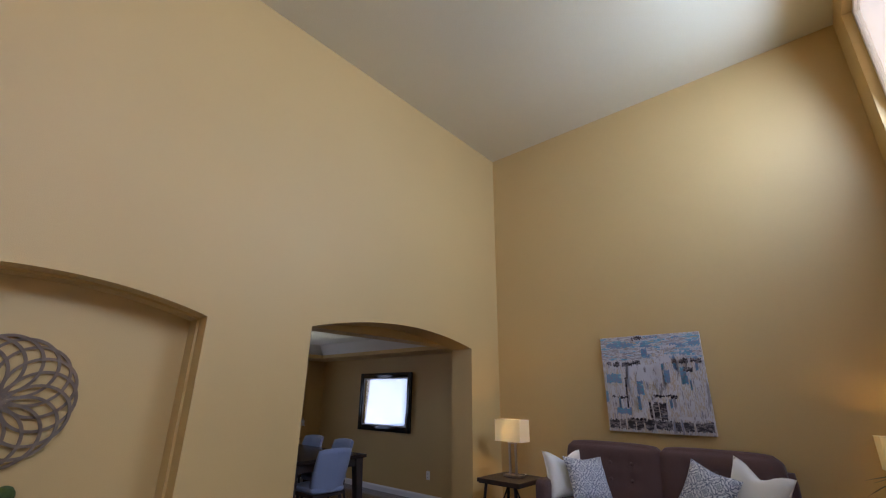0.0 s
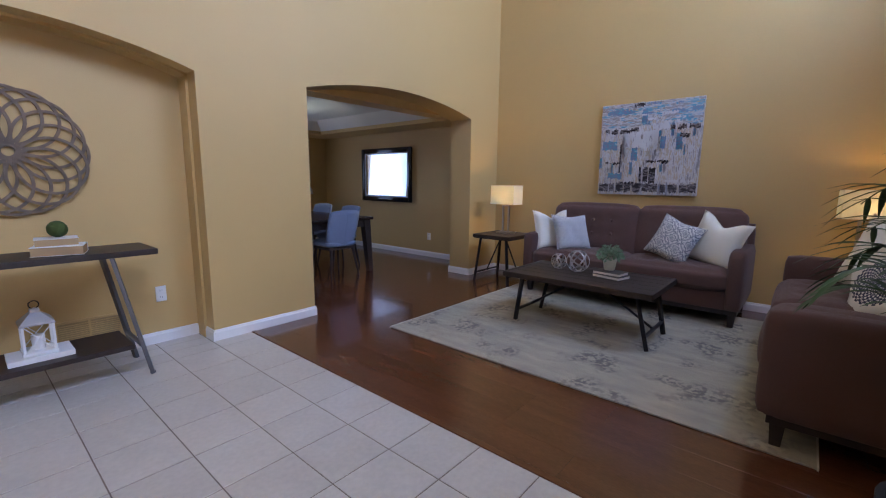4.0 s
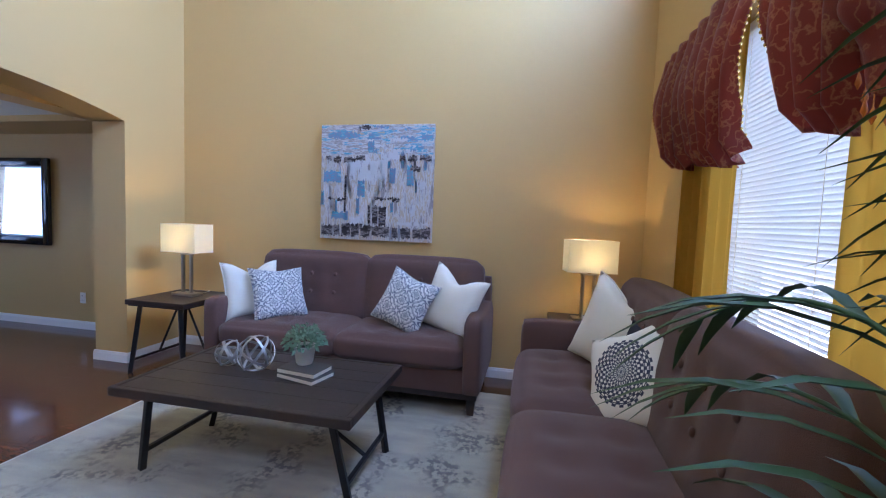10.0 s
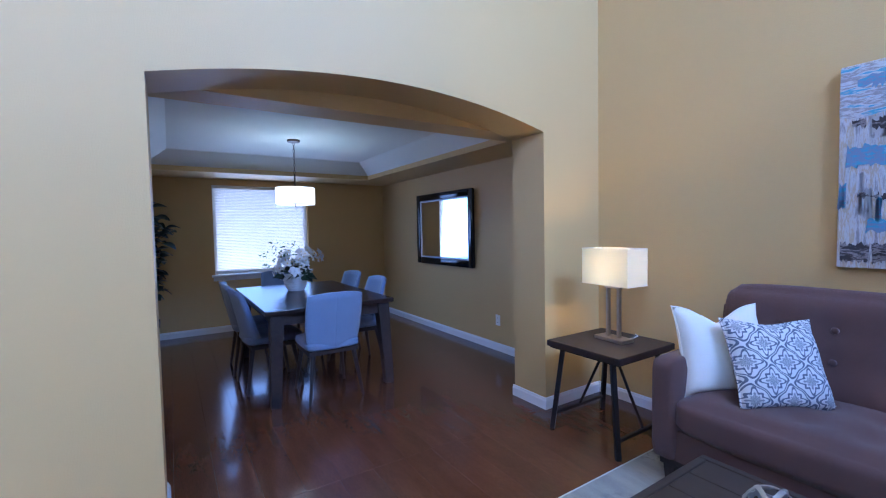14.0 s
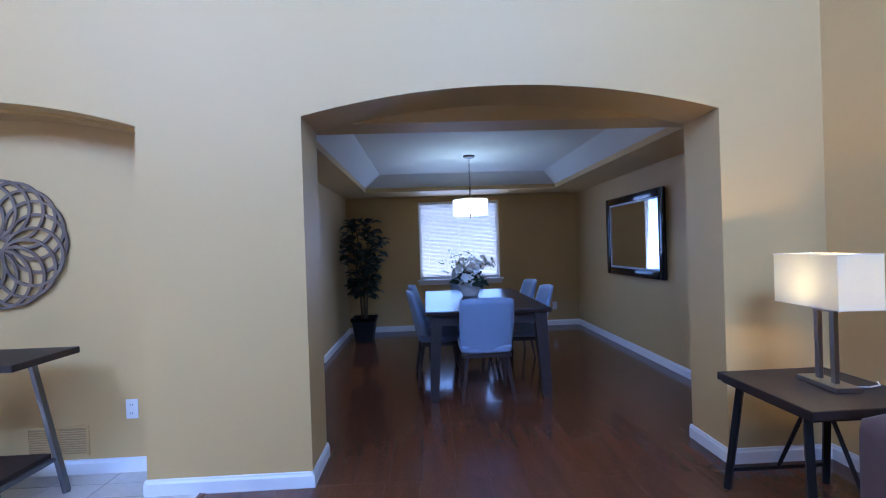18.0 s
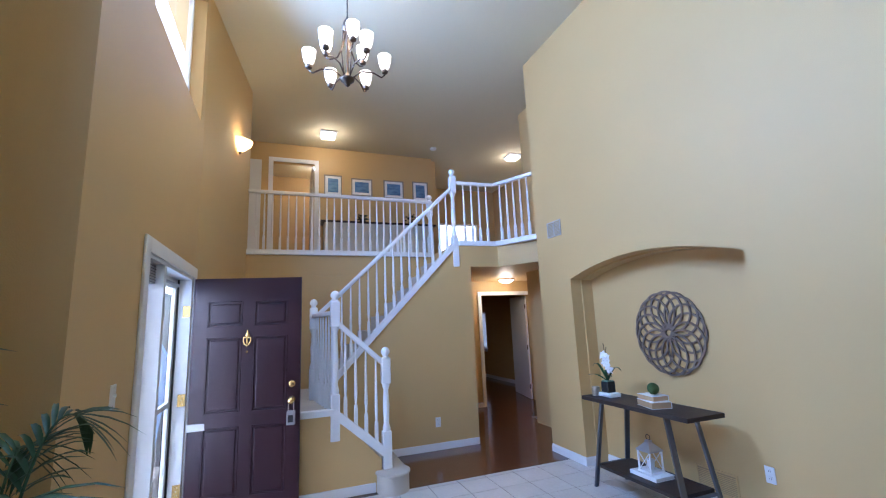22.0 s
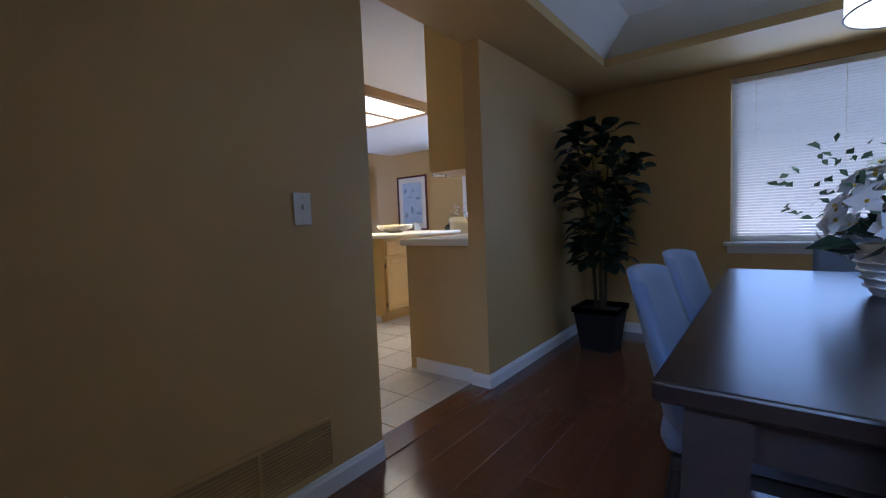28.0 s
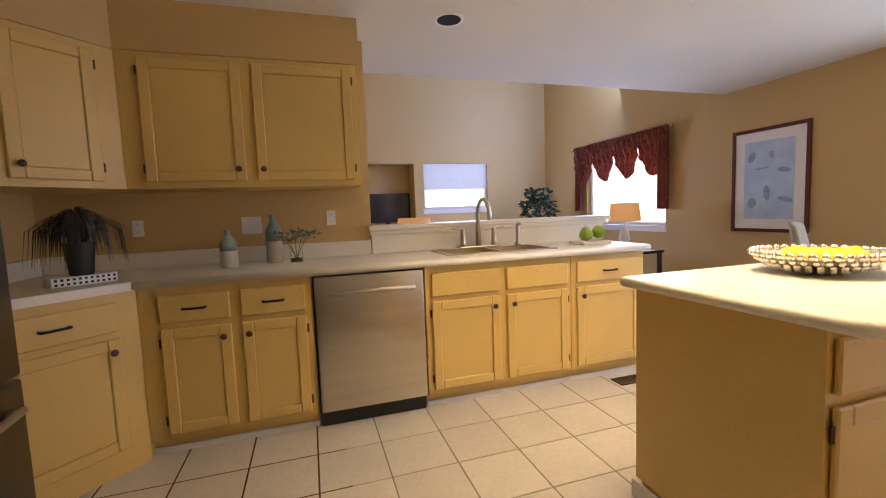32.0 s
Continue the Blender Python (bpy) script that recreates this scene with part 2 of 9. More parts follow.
def thin(name, colour, through, glow=None):
    """Thin cloth, shade or blind stuff, which lets part of the light through."""
    m = bpy.data.materials.new(name)
    m.use_nodes = True
    nt = m.node_tree
    n, link = nt.nodes, nt.links.new
    n.remove(n["Principled BSDF"])
    d, t, mix = n.new("ShaderNodeBsdfDiffuse"), n.new("ShaderNodeBsdfTranslucent"), n.new("ShaderNodeMixShader")
    d.inputs[0].default_value = t.inputs[0].default_value = (*colour, 1)
    mix.inputs[0].default_value = through
    link(d.outputs[0], mix.inputs[1])
    link(t.outputs[0], mix.inputs[2])
    last = mix.outputs[0]
    if glow:
        e, add = n.new("ShaderNodeEmission"), n.new("ShaderNodeAddShader")
        e.inputs[0].default_value, e.inputs[1].default_value = (*glow[0], 1), glow[1]
        link(last, add.inputs[0])
        link(e.outputs[0], add.inputs[1])
        last = add.outputs[0]
    link(last, n["Material Output"].inputs[0])
    return m


WALL = material("wall_paint", (0.575, 0.384, 0.150), 0.55, vary=0.03, scale=1.2, bump=0.25, bump_scale=160)
# high ceiling: warm bounce off the walls is put into its yellowed colour
CEIL_BOUNCE = material("high_ceiling_warm_bounce", (0.68, 0.61, 0.41), 0.8, vary=0.02, scale=1.5, bump=0.5, bump_scale=90)
CEIL = material("ceiling_paint", (0.74, 0.71, 0.64), 0.8, vary=0.02, scale=1.5, bump=0.5, bump_scale=90)
TRIM = material("white_trim", (0.80, 0.79, 0.77), 0.35, vary=0.02, scale=3)
WOODFLOOR = material("laminate", (0.15, 0.054, 0.024), 0.17, second=(0.095, 0.032, 0.014), scale=3.0, spread=0.8, stretch=(5, 0.9, 1), grain=0.12, bump_scale=40, coat=0.22, random_each=0.08, shift=True)
TILE = material("floor_tile", (0.58, 0.54, 0.49), 0.3, second=(0.50, 0.46, 0.41), scale=4, shift=True, spread=0.7, grain=0.05, bump=0.05, bump_scale=40, random_each=0.04)
GROUT = material("grout", (0.20, 0.16, 0.13), 0.9, vary=0.1, scale=6, bump=0.3)
SOFA = material("sofa_fabric", (0.110, 0.054, 0.043), 0.9, vary=0.06, scale=5, grain=0.18, bump=0.6, bump_scale=500, sheen=0.12)
DARKWOOD = material("dark_wood", (0.019, 0.012, 0.010), 0.5, second=(0.036, 0.021, 0.016), scale=6, spread=0.5, stretch=(6, 0.7, 6), bump=0.15, bump_scale=60)
IRON = material("black_iron", (0.025, 0.022, 0.022), 0.45, metal=0.6, vary=0.1)
DOORRED = material("door_paint", (0.026, 0.005, 0.011), 0.38, vary=0.05, scale=3, bump=0.08, bump_scale=60)
BRASS = material("brass", (0.72, 0.50, 0.18), 0.25, metal=1.0, vary=0.05)
STEEL = material("brushed_steel", (0.58, 0.53, 0.45), 0.34, metal=1.0, vary=0.05, scale=2, stretch=(1, 1, 30), bump=0.05, bump_scale=80)
CABINET = material("cabinet_paint", (0.66, 0.45, 0.14), 0.42, vary=0.04, scale=4, grain=0.03, bump=0.08, bump_scale=80)
COUNTER = material("laminate_counter", (0.78, 0.73, 0.62), 0.35, vary=0.02, grain=0.03, bump_scale=300)
GREYFAB = material("grey_fabric", (0.20, 0.25, 0.36), 0.9, vary=0.05, grain=0.12, bump=0.5, bump_scale=450, sheen=0.2)
BLACK = material("black_plastic", (0.02, 0.02, 0.02), 0.5)
WHITEFAB = material("white_cloth", (0.79, 0.75, 0.64), 0.9, vary=0.02, bump=0.4, bump_scale=400, sheen=0.2)
GOLD = thin("gold_curtain", (0.66, 0.40, 0.06), 0.45)
REDCLOTH = material("red_brocade", (0.27, 0.040, 0.022), 0.48, second=(0.44, 0.17, 0.07), scale=16, spread=0.10, bump=0.2, bump_scale=200, sheen=0.08)
for _node in REDCLOTH.node_tree.nodes:
    if _node.type == "VALTORGB":
        _node.color_ramp.elements[0].position, _node.color_ramp.elements[1].position = 0.47, 0.50
        _node.color_ramp.elements.new(0.53).color = (0, 0, 0, 1)
LEAF = material("palm_leaf", (0.022, 0.065, 0.018), 0.5, second=(0.04, 0.10, 0.03), scale=6, vary=0.1)
DARKLEAF = material("dark_leaf", (0.010, 0.026, 0.014), 0.35, second=(0.018, 0.045, 0.02), scale=6)
SAGE = material("sage_leaf", (0.10, 0.19, 0.10), 0.6, second=(0.18, 0.27, 0.17), scale=20)
STEM = material("stem", (0.10, 0.075, 0.03), 0.7, vary=0.1)
NICKEL = material("satin_nickel", (0.55, 0.50, 0.42), 0.3, metal=1.0)
PLATE = material("switch_plate", (0.78, 0.77, 0.74), 0.35)
CREAMPOT = material("cream_pot", (0.62, 0.58, 0.48), 0.6, vary=0.04)
WHITEPOT = material("white_pot", (0.80, 0.79, 0.77), 0.4, vary=0.02)
PAPER = material("paper_pages", (0.70, 0.66, 0.56), 0.8, vary=0.04, stretch=(1, 1, 60), grain=0.1)
BOOKDARK = material("book_cover", (0.05, 0.045, 0.04), 0.5)
BOOKTAN = material("kraft_cover", (0.42, 0.27, 0.13), 0.7, vary=0.05)
SILVER = material("silver_band", (0.45, 0.45, 0.46), 0.4, metal=0.9, vary=0.08)
SOIL = material("soil", (0.03, 0.02, 0.015), 0.95, bump=0.8, bump_scale=60)
PETAL = material("petal", (0.82, 0.81, 0.79), 0.5, vary=0.03)
VENTBACK = material("vent_shadow", (0.40, 0.28, 0.13), 0.9, vary=0.1)
VENTGREY = material("vent_paint", (0.46, 0.41, 0.34), 0.5, vary=0.05)
PETALC = material("petal_centre", (0.75, 0.50, 0.06), 0.5)
BLIND = thin("blind_slat", (0.84, 0.88, 0.93), 0.42)
SHADE = thin("lamp_shade", (0.88, 0.85, 0.72), 0.62)
MIRROR = material("mirror_glass", (0.85, 0.86, 0.86), 0.02, metal=1.0)
PANE = glass("window_glass")
OUTSIDE = material("daylight_haze", (0.9, 0.95, 1.0), 1.0, emit=((0.92, 0.97, 1.0), 3.2))
BULB = material("bulb", (1, 0.9, 0.7), 0.5, emit=((1.0, 0.82, 0.55), 14.0))
FROST = material("frosted_glass_shade", (0.9, 0.86, 0.78), 0.4, emit=((1.0, 0.88, 0.68), 2.2))
BRONZE = material("bronze", (0.10, 0.065, 0.04), 0.4, metal=0.8, vary=0.08)


def pattern_cloth(name, base, ink, size, ring=False):
    """White cloth printed with an ogee trellis and flowers, or with a mandala of rings."""
    m = bpy.data.materials.new(name)
    m.use_nodes = True
    nt = m.node_tree
    n, link = nt.nodes, nt.links.new
    b = n["Principled BSDF"]
    b.inputs["Roughness"].default_value = 0.9
    co = n.new("ShaderNodeTexCoord")
    sep = n.new("ShaderNodeSeparateXYZ")
    link(co.outputs["Object"], sep.inputs[0])

    def op(kind, a, c=None):
        x = n.new("ShaderNodeMath")
        x.operation = kind
        for i, v in enumerate((a, c)):
            if v is None:
                continue
            if isinstance(v, (int, float)):
                x.inputs[i].default_value = v
            else:
                link(v, x.inputs[i])
        return x.outputs[0]
    if ring:
        u, v = op("DIVIDE", sep.outputs[0], size), op("DIVIDE", sep.outputs[1], size)
        r = op("SQRT", op("ADD", op("MULTIPLY", u, u), op("MULTIPLY", v, v)))
        ang = op("ARCTAN2", v, u)
        waves = op("MULTIPLY", op("SINE", op("MULTIPLY", r, 34.0)), op("SINE", op("ADD", op("MULTIPLY", ang, 24.0), op("MULTIPLY", r, 3.0))))
        lines = op("GREATER_THAN", op("SINE", op("MULTIPLY", r, 51.0)), 0.75)
        fill = op("MAXIMUM", op("GREATER_THAN", waves, -0.05), lines)
        mask = op("MULTIPLY", fill, op("LESS_THAN", r, 1.0))
    else:
        u, v = op("DIVIDE", sep.outputs[0], size), op("DIVIDE", sep.outputs[1], size)

        def near(x):
            return op("SUBTRACT", op("FRACT", op("ADD", x, 0.5)), 0.5)

        def motif(du, dv):
            """A knot of petals round each crossing of the trellis."""
            x, y = near(op("ADD", u, du)), near(op("ADD", v, dv))
            r = op("SQRT", op("ADD", op("MULTIPLY", x, x), op("MULTIPLY", y, y)))
            four, eight = op("COSINE", op("MULTIPLY", op("ARCTAN2", y, x), 4.0)), op("COSINE", op("MULTIPLY", op("ARCTAN2", y, x), 8.0))
            edge = op("ADD", op("ADD", op("MULTIPLY", four, 0.05), op("MULTIPLY", eight, 0.045)), 0.235)
            petal = op("LESS_THAN", op("ABSOLUTE", op("SUBTRACT", r, edge)), 0.030)
            inner = op("MULTIPLY", op("LESS_THAN", r, op("MULTIPLY", edge, 0.62)), op("GREATER_THAN", op("ABSOLUTE", eight), 0.35))
            return op("MAXIMUM", petal, op("MULTIPLY", inner, 0.75))
        cu, cv = op("COSINE", op("MULTIPLY", u, 6.2832)), op("COSINE", op("MULTIPLY", v, 6.2832))
        wave = op("MULTIPLY", op("MULTIPLY", op("SINE", op("MULTIPLY", u, 12.566)), op("SINE", op("MULTIPLY", v, 12.566))), 0.22)
        lat = op("ABSOLUTE", op("ADD", op("ADD", cu, cv), wave))
        line = op("LESS_THAN", op("ABSOLUTE", op("SUBTRACT", lat, 0.20)), 0.115)
        mask = op("MAXIMUM", line, op("MAXIMUM", motif(0.0, 0.0), motif(0.5, 0.5)))
    mix = n.new("ShaderNodeMix")
    mix.data_type = "RGBA"
    link(mask, mix.inputs[0])
    mix.inputs[6].default_value, mix.inputs[7].default_value = (*base, 1), (*ink, 1)
    link(mix.outputs[2], b.inputs["Base Color"])
    t = n.new("ShaderNodeTexNoise")
    t.inputs["Scale"].default_value = 400
    link(co.outputs["Object"], t.inputs["Vector"])
    bp = n.new("ShaderNodeBump")
    bp.inputs["Strength"].default_value, bp.inputs["Distance"].default_value = 0.3, 0.003
    link(t.outputs[0], bp.inputs["Height"])
    link(bp.outputs[0], b.inputs["Normal"])
    return m


TRELLIS = pattern_cloth("trellis_print", (0.66, 0.65, 0.62), (0.13, 0.145, 0.19), 0.165)
MANDALA = pattern_cloth("mandala_print", (0.75, 0.71, 0.64), (0.05, 0.055, 0.09), 0.150, ring=True)


def abstract_paint(name, stretch, ramp, scale, seed):
    """Brushed acrylic: streaks of several colours."""
    m = bpy.data.materials.new(name)
    m.use_nodes = True
    nt = m.node_tree
    n, link = nt.nodes, nt.links.new
    b = n["Principled BSDF"]
    b.inputs["Roughness"].default_value = 0.45
    co, mp = n.new("ShaderNodeTexCoord"), n.new("ShaderNodeMapping")
    mp.inputs["Scale"].default_value, mp.inputs["Location"].default_value = stretch, (seed, seed * 2, seed * 3)
    link(co.outputs["Object"], mp.inputs[0])
    t = n.new("ShaderNodeTexNoise")
    t.inputs["Scale"].default_value, t.inputs["Detail"].default_value, t.inputs["Roughness"].default_value = scale, 8, 0.65
    link(mp.outputs[0], t.inputs["Vector"])
    rp = n.new("ShaderNodeValToRGB")
    rp.color_ramp.interpolation = "EASE"
    while len(rp.color_ramp.elements) < len(ramp):
        rp.color_ramp.elements.new(0.5)
    for el, (p, c) in zip(rp.color_ramp.elements, ramp):
        el.position, el.color = p, (*c, 1)
    link(t.outputs[0], rp.inputs[0])
    link(rp.outputs[0], b.inputs["Base Color"])
    bp = n.new("ShaderNodeBump")
    bp.inputs["Strength"].default_value, bp.inputs["Distance"].default_value = 0.6, 0.004
    link(t.outputs[0], bp.inputs["Height"])
    link(bp.outputs[0], b.inputs["Normal"])
    return m


C_WHITE, C_GREY, C_BLUE, C_DEEP, C_DARK, C_SAND = (0.53, 0.52, 0.53), (0.28, 0.25, 0.25), (0.08, 0.33, 0.48), (0.19, 0.24, 0.36), (0.035, 0.028, 0.034), (0.45, 0.36, 0.26)
PAINT_SKY = abstract_paint("paint_sky", (1, 1.6, 9), ((0.28, C_DEEP), (0.38, C_WHITE), (0.46, C_GREY), (0.51, C_WHITE), (0.57, C_BLUE), (0.66, C_SAND)), 3.2, 1.7)
PAINT_FALL = abstract_paint("paint_fall", (1, 9, 1.5), ((0.28, C_DEEP), (0.36, C_GREY), (0.44, C_WHITE), (0.50, C_SAND), (0.56, C_WHITE), (0.64, C_GREY)), 2.8, 4.1)
PAINT_DARK = abstract_paint("paint_dark", (1, 3, 9), ((0.35, C_DARK), (0.48, C_DARK), (0.55, C_GREY), (0.62, C_DARK), (0.75, C_DEEP)), 4.0, 7.3)
PAINT_BLUE = abstract_paint("paint_blue", (1, 3, 6), ((0.35, C_BLUE), (0.5, C_DEEP), (0.58, C_BLUE), (0.7, C_WHITE)), 4.0, 2.9)
PAINT_WHITE = abstract_paint("paint_white", (1, 6, 2), ((0.35, C_GREY), (0.45, C_WHITE), (0.7, C_WHITE)), 4.0, 5.9)


def rug_material():
    """Cream pile, brushed in one direction, with worn dark flower patches that break into specks."""
    m = material("rug_pile", (0.49, 0.435, 0.325), 0.95, second=(0.31, 0.28, 0.23), scale=3.0, spread=0.55, grain=0.14, bump=0.6, bump_scale=260, stretch=(4, 1, 1))
    nt = m.node_tree
    n, link = nt.nodes, nt.links.new
    b = n["Principled BSDF"]
    old = b.inputs["Base Color"].links[0].from_socket
    co = n.new("ShaderNodeTexCoord")

    def noise_at(sc, lo, hi, detail=3):
        t = n.new("ShaderNodeTexNoise")
        t.inputs["Scale"].default_value, t.inputs["Detail"].default_value = sc, detail
        link(co.outputs["Object"], t.inputs["Vector"])
        r = n.new("ShaderNodeMapRange")
        r.inputs["From Min"].default_value, r.inputs["From Max"].default_value = lo, hi
        link(t.outputs[0], r.inputs[0])
        return r.outputs[0]
    mask = _times(n, link, noise_at(3.4, 0.50, 0.63), noise_at(30, 0.46, 0.56, 6))
    mix = n.new("ShaderNodeMix")
    mix.data_type = "RGBA"
    link(mask, mix.inputs[0])
    link(old, mix.inputs[6])
    mix.inputs[7].default_value = (0.185, 0.168, 0.15, 1)
    link(mix.outputs[2], b.inputs["Base Color"])
    return m


RUGPILE = rug_material()

# ---- plan ----
XE, XD = 5.67, 5.76           # east wall of the living room, of the dining room
YA, YB = 4.27, 4.60           # arch wall, south and north face
AX0, AX1, AZ, ARISE = 2.72, 5.06, 2.02, 0.15
NX0, NX1, NZ, NRISE, NDEPTH = -0.13, 1.84, 1.985, 0.155, 0.28
YS, YF = 0.12, 0.45           # south wall of the living room, of the foyer
XR = 1.85                     # return between the two
H = 5.03                      # high ceiling
F2 = 2.62                     # upper floor
XTILE = 2.13
WX = 2.17                     # west wall of the dining room
DN = 8.52                     # north wall of the dining room
SOF, TRAY = 2.07, 2.275
KH = 2.365                    # kitchen ceiling
KN = 10.95                    # north wall of kitchen and family room
T = 0.12


def arch_points(x0, x1, z, rise, n=24):
    pts = []
    for k in range(n + 1):
        u = k / n
        pts.append((x0 + (x1 - x0) * u, z + rise * (1 - (2 * u - 1) ** 2)))
    return pts


def strip(bm, curve, top, y0, y1):
    """The part of a wall between an arch and a level line above it."""
    for (xa, za), (xb, zb) in zip(curve, curve[1:]):
        q = [[bm.verts.new((x, y, z)) for x, z in ((xa, za), (xb, zb), (xb, top), (xa, top))] for y in (y0, y1)]
        bm.faces.new(q[0])
        bm.faces.new(q[1][::-1])
        bm.faces.new((q[0][1], q[0][0], q[1][0], q[1][1]))
        bm.faces.new((q[0][2], q[1][2], q[1][3], q[0][3]))


WEND = -0.74
bm = bmesh.new()
ztop_a, ztop_n = AZ + ARISE, NZ + NRISE
blocks(bm, [WEND, NX0, NX1, AX0, AX1, XD], [YA, YA + NDEPTH, YB], sorted([0, ztop_n, ztop_a, H]),
       lambda x, y, z: not (NX0 < x < NX1 and y < YA + NDEPTH and z < ztop_n) and not (AX0 < x < AX1 and z < ztop_a))
strip(bm, arch_points(AX0, AX1, AZ, ARISE), ztop_a, YA, YB)
strip(bm, arch_points(NX0, NX1, NZ, NRISE), ztop_n, YA, YA + NDEPTH)
bmesh.ops.remove_doubles(bm, verts=bm.verts, dist=1e-4)
structure("wall_arch", bm, WALL, "tan painted wall with a wide arched opening and an arched niche", smooth=20)
bm = bmesh.new()
for x0, x1 in ((NX0 - 0.001, NX0 + 0.018), (NX1 - 0.018, NX1 + 0.001)):
    box(bm, x0, x1, YA + 0.14, YA + NDEPTH, 0, NZ - 0.002)
inner = arch_points(NX0, NX1, NZ - 0.018, NRISE)
for (xa, za), (xb, zb) in zip(inner, inner[1:]):
    q = [[bm.verts.new((x, y, z)) for x, z in ((xa, za), (xb, zb), (xb, zb + 0.019), (xa, za + 0.019))] for y in (YA + 0.14, YA + NDEPTH)]
    bm.faces.new(q[0])
    bm.faces.new((q[0][1], q[0][0], q[1][0], q[1][1]))
structure("niche_step", bm, WALL, "tan painted inner step of the arched niche")
structure("wall_east", wall_mesh("y", XE, T, YS - T, YA, 0, H), WALL, "tall tan painted wall behind the sofa")
structure("wall_east_dining", wall_mesh("y", XD, T, YB, DN + T, 0, SOF + 0.4), WALL, "tan painted dining room wall")
# living room window wall: low window with blinds, high window above
LW = (2.95, 4.36, 0.75, 2.18)
HW = (3.3, 5.2, 3.5, 4.75)
structure("wall_south", wall_mesh("x", YS - T, T, XR, XE + T, 0, H, [LW, HW]), WALL, "tall tan painted window wall")
DOOR = (-0.50, 0.93, 0.0, 2.06)
FW = (-0.42, 1.15, 3.53, 4.80)
structure("wall_foyer", wall_mesh("x", YF - 0.16, 0.16, -6.4, XR, 0, H, [DOOR, FW]), WALL, "tall tan painted entry wall with the front door opening")
structure("wall_return", wall_mesh("y", XR - 0.16, 0.16, YS - T, YF - 0.16, 0, H), WALL, "short tan painted return wall")
# dining room
KO = (5.91, 6.81)
structure("wall_dining_west", wall_mesh("y", WX - T, T, YB, DN, 0, KH, [(KO[0], KO[1], -1, SOF)]), WALL, "tan painted wall with an opening to the kitchen")
DW = (3.275, 4.53, 0.785, 1.99)
structure("wall_dining_north", wall_mesh("x", DN, T, WX - T, XD, 0, SOF + 0.4, [DW]), WALL, "tan painted wall with a window")
# kitchen, family room
structure("wall_kitchen_south", wall_mesh("x", 5.0 - T, T, -2.02, WX - T, 0, KH), WALL, "tan painted kitchen wall")
structure("wall_kitchen_west", wall_mesh("y", -1.9 - T, T, 5.0, 6.9, 0, KH), WALL, "tan painted kitchen wall")
SL = (-0.76, 1.28, 0.02, 2.1)
FWN = (-5.0, -3.35, 0.90, 2.05)
structure("wall_north", wall_mesh("x", KN, T, -6.3 - T, WX, 0, 4.4, [SL, FWN]), WALL, "tan painted wall with a window and a patio door")
structure("wall_kitchen_east", wall_mesh("y", WX - T, T, DN + T, KN, 0, KH), WALL, "tan painted wall")
FWW = (8.48, 9.72, 1.25, 2.06)
TVN = (7.42, 8.31, 0.95, 2.06)
structure("wall_family_west", wall_mesh("y", -6.3 - T, T, 6.75, KN, 0, 4.4, [FWW, TVN]), WALL, "tan painted family room wall with a television niche")
bm = bmesh.new()
for y0, y1, z0, z1 in ((7.38, 7.42, 0.9, 2.15), (8.31, 8.35, 0.9, 2.15), (7.42, 8.31, 2.06, 2.15), (7.42, 8.31, 0.85, 0.898)):
    box(bm, -6.719, -6.3 - T - 0.001, y0, y1, z0, z1)
structure("tv_niche_sides", bm, WALL, "tan painted niche sides")
structure("tv_niche_back", bx(-6.75, -6.72, 7.3, 8.42, 0.9, 2.15), WALL, "tan painted niche back")
structure("wall_family_south", wall_mesh("x", 6.75 - 0.03, 0.03, -6.3, -2.02, 0, 4.4), WALL, "tan painted family room wall")
structure("wall_vault", wall_mesh("y", -2.55, 0.1, 6.75, KN, KH + 0.1, 4.4), WALL, "tan painted wall above the kitchen ceiling edge")
structure("ceiling_family", bx(-6.42, -2.45, 6.72, KN + T, 4.4, 4.5), CEIL, "white vaulted ceiling", "ceiling")
structure("ceiling_living", bx(-6.5, XE + T, YS - T, 7.2, H, H + 0.1), CEIL_BOUNCE, "off-white textured high ceiling", "ceiling")
# ---- floors (base slabs; tiles and planks lie on them) ----
structure("floor", bx(-9.0, XD + T, YS - 0.2, KN + T, -0.12, -0.012), GROUT, "dark grout and floor slab", "floor")
structure("floor_wood_living", bx(XTILE, XE, YS, YA, -0.012, -0.003), GROUT, "reddish brown laminate plank floor", "floor")
structure("floor_wood_hall", bx(-7.5, -0.4, YF, 6.6, -0.0115, -0.0005), WOODFLOOR, "reddish brown laminate plank floor", "floor")
structure("floor_carpet_family", bx(-6.3, -2.4, 6.75, KN, -0.012, 0.0), material("family_carpet", (0.40, 0.33, 0.25), 0.95, bump=0.6, bump_scale=200), "beige carpet", "floor")
structure("floor_wood_dining", bx(WX, XD, YA, DN, -0.012, -0.003), GROUT, "reddish brown laminate plank floor", "floor")
structure("floor_tile_foyer", bx(-0.4, XTILE, YF, YA + NDEPTH, -0.012, -0.003), GROUT, "beige ceramic tile floor", "floor")
structure("floor_tile_kitchen", bx(-2.4, WX - T, 5.0, KN, -0.012, -0.003), GROUT, "beige ceramic tile floor", "floor")
structure("ceiling_kitchen", bx(-2.55, WX, 4.88, KN, KH, KH + 0.1), CEIL, "white textured kitchen ceiling", "ceiling")

# ---- trim ----
BH, BT = 0.085, 0.014


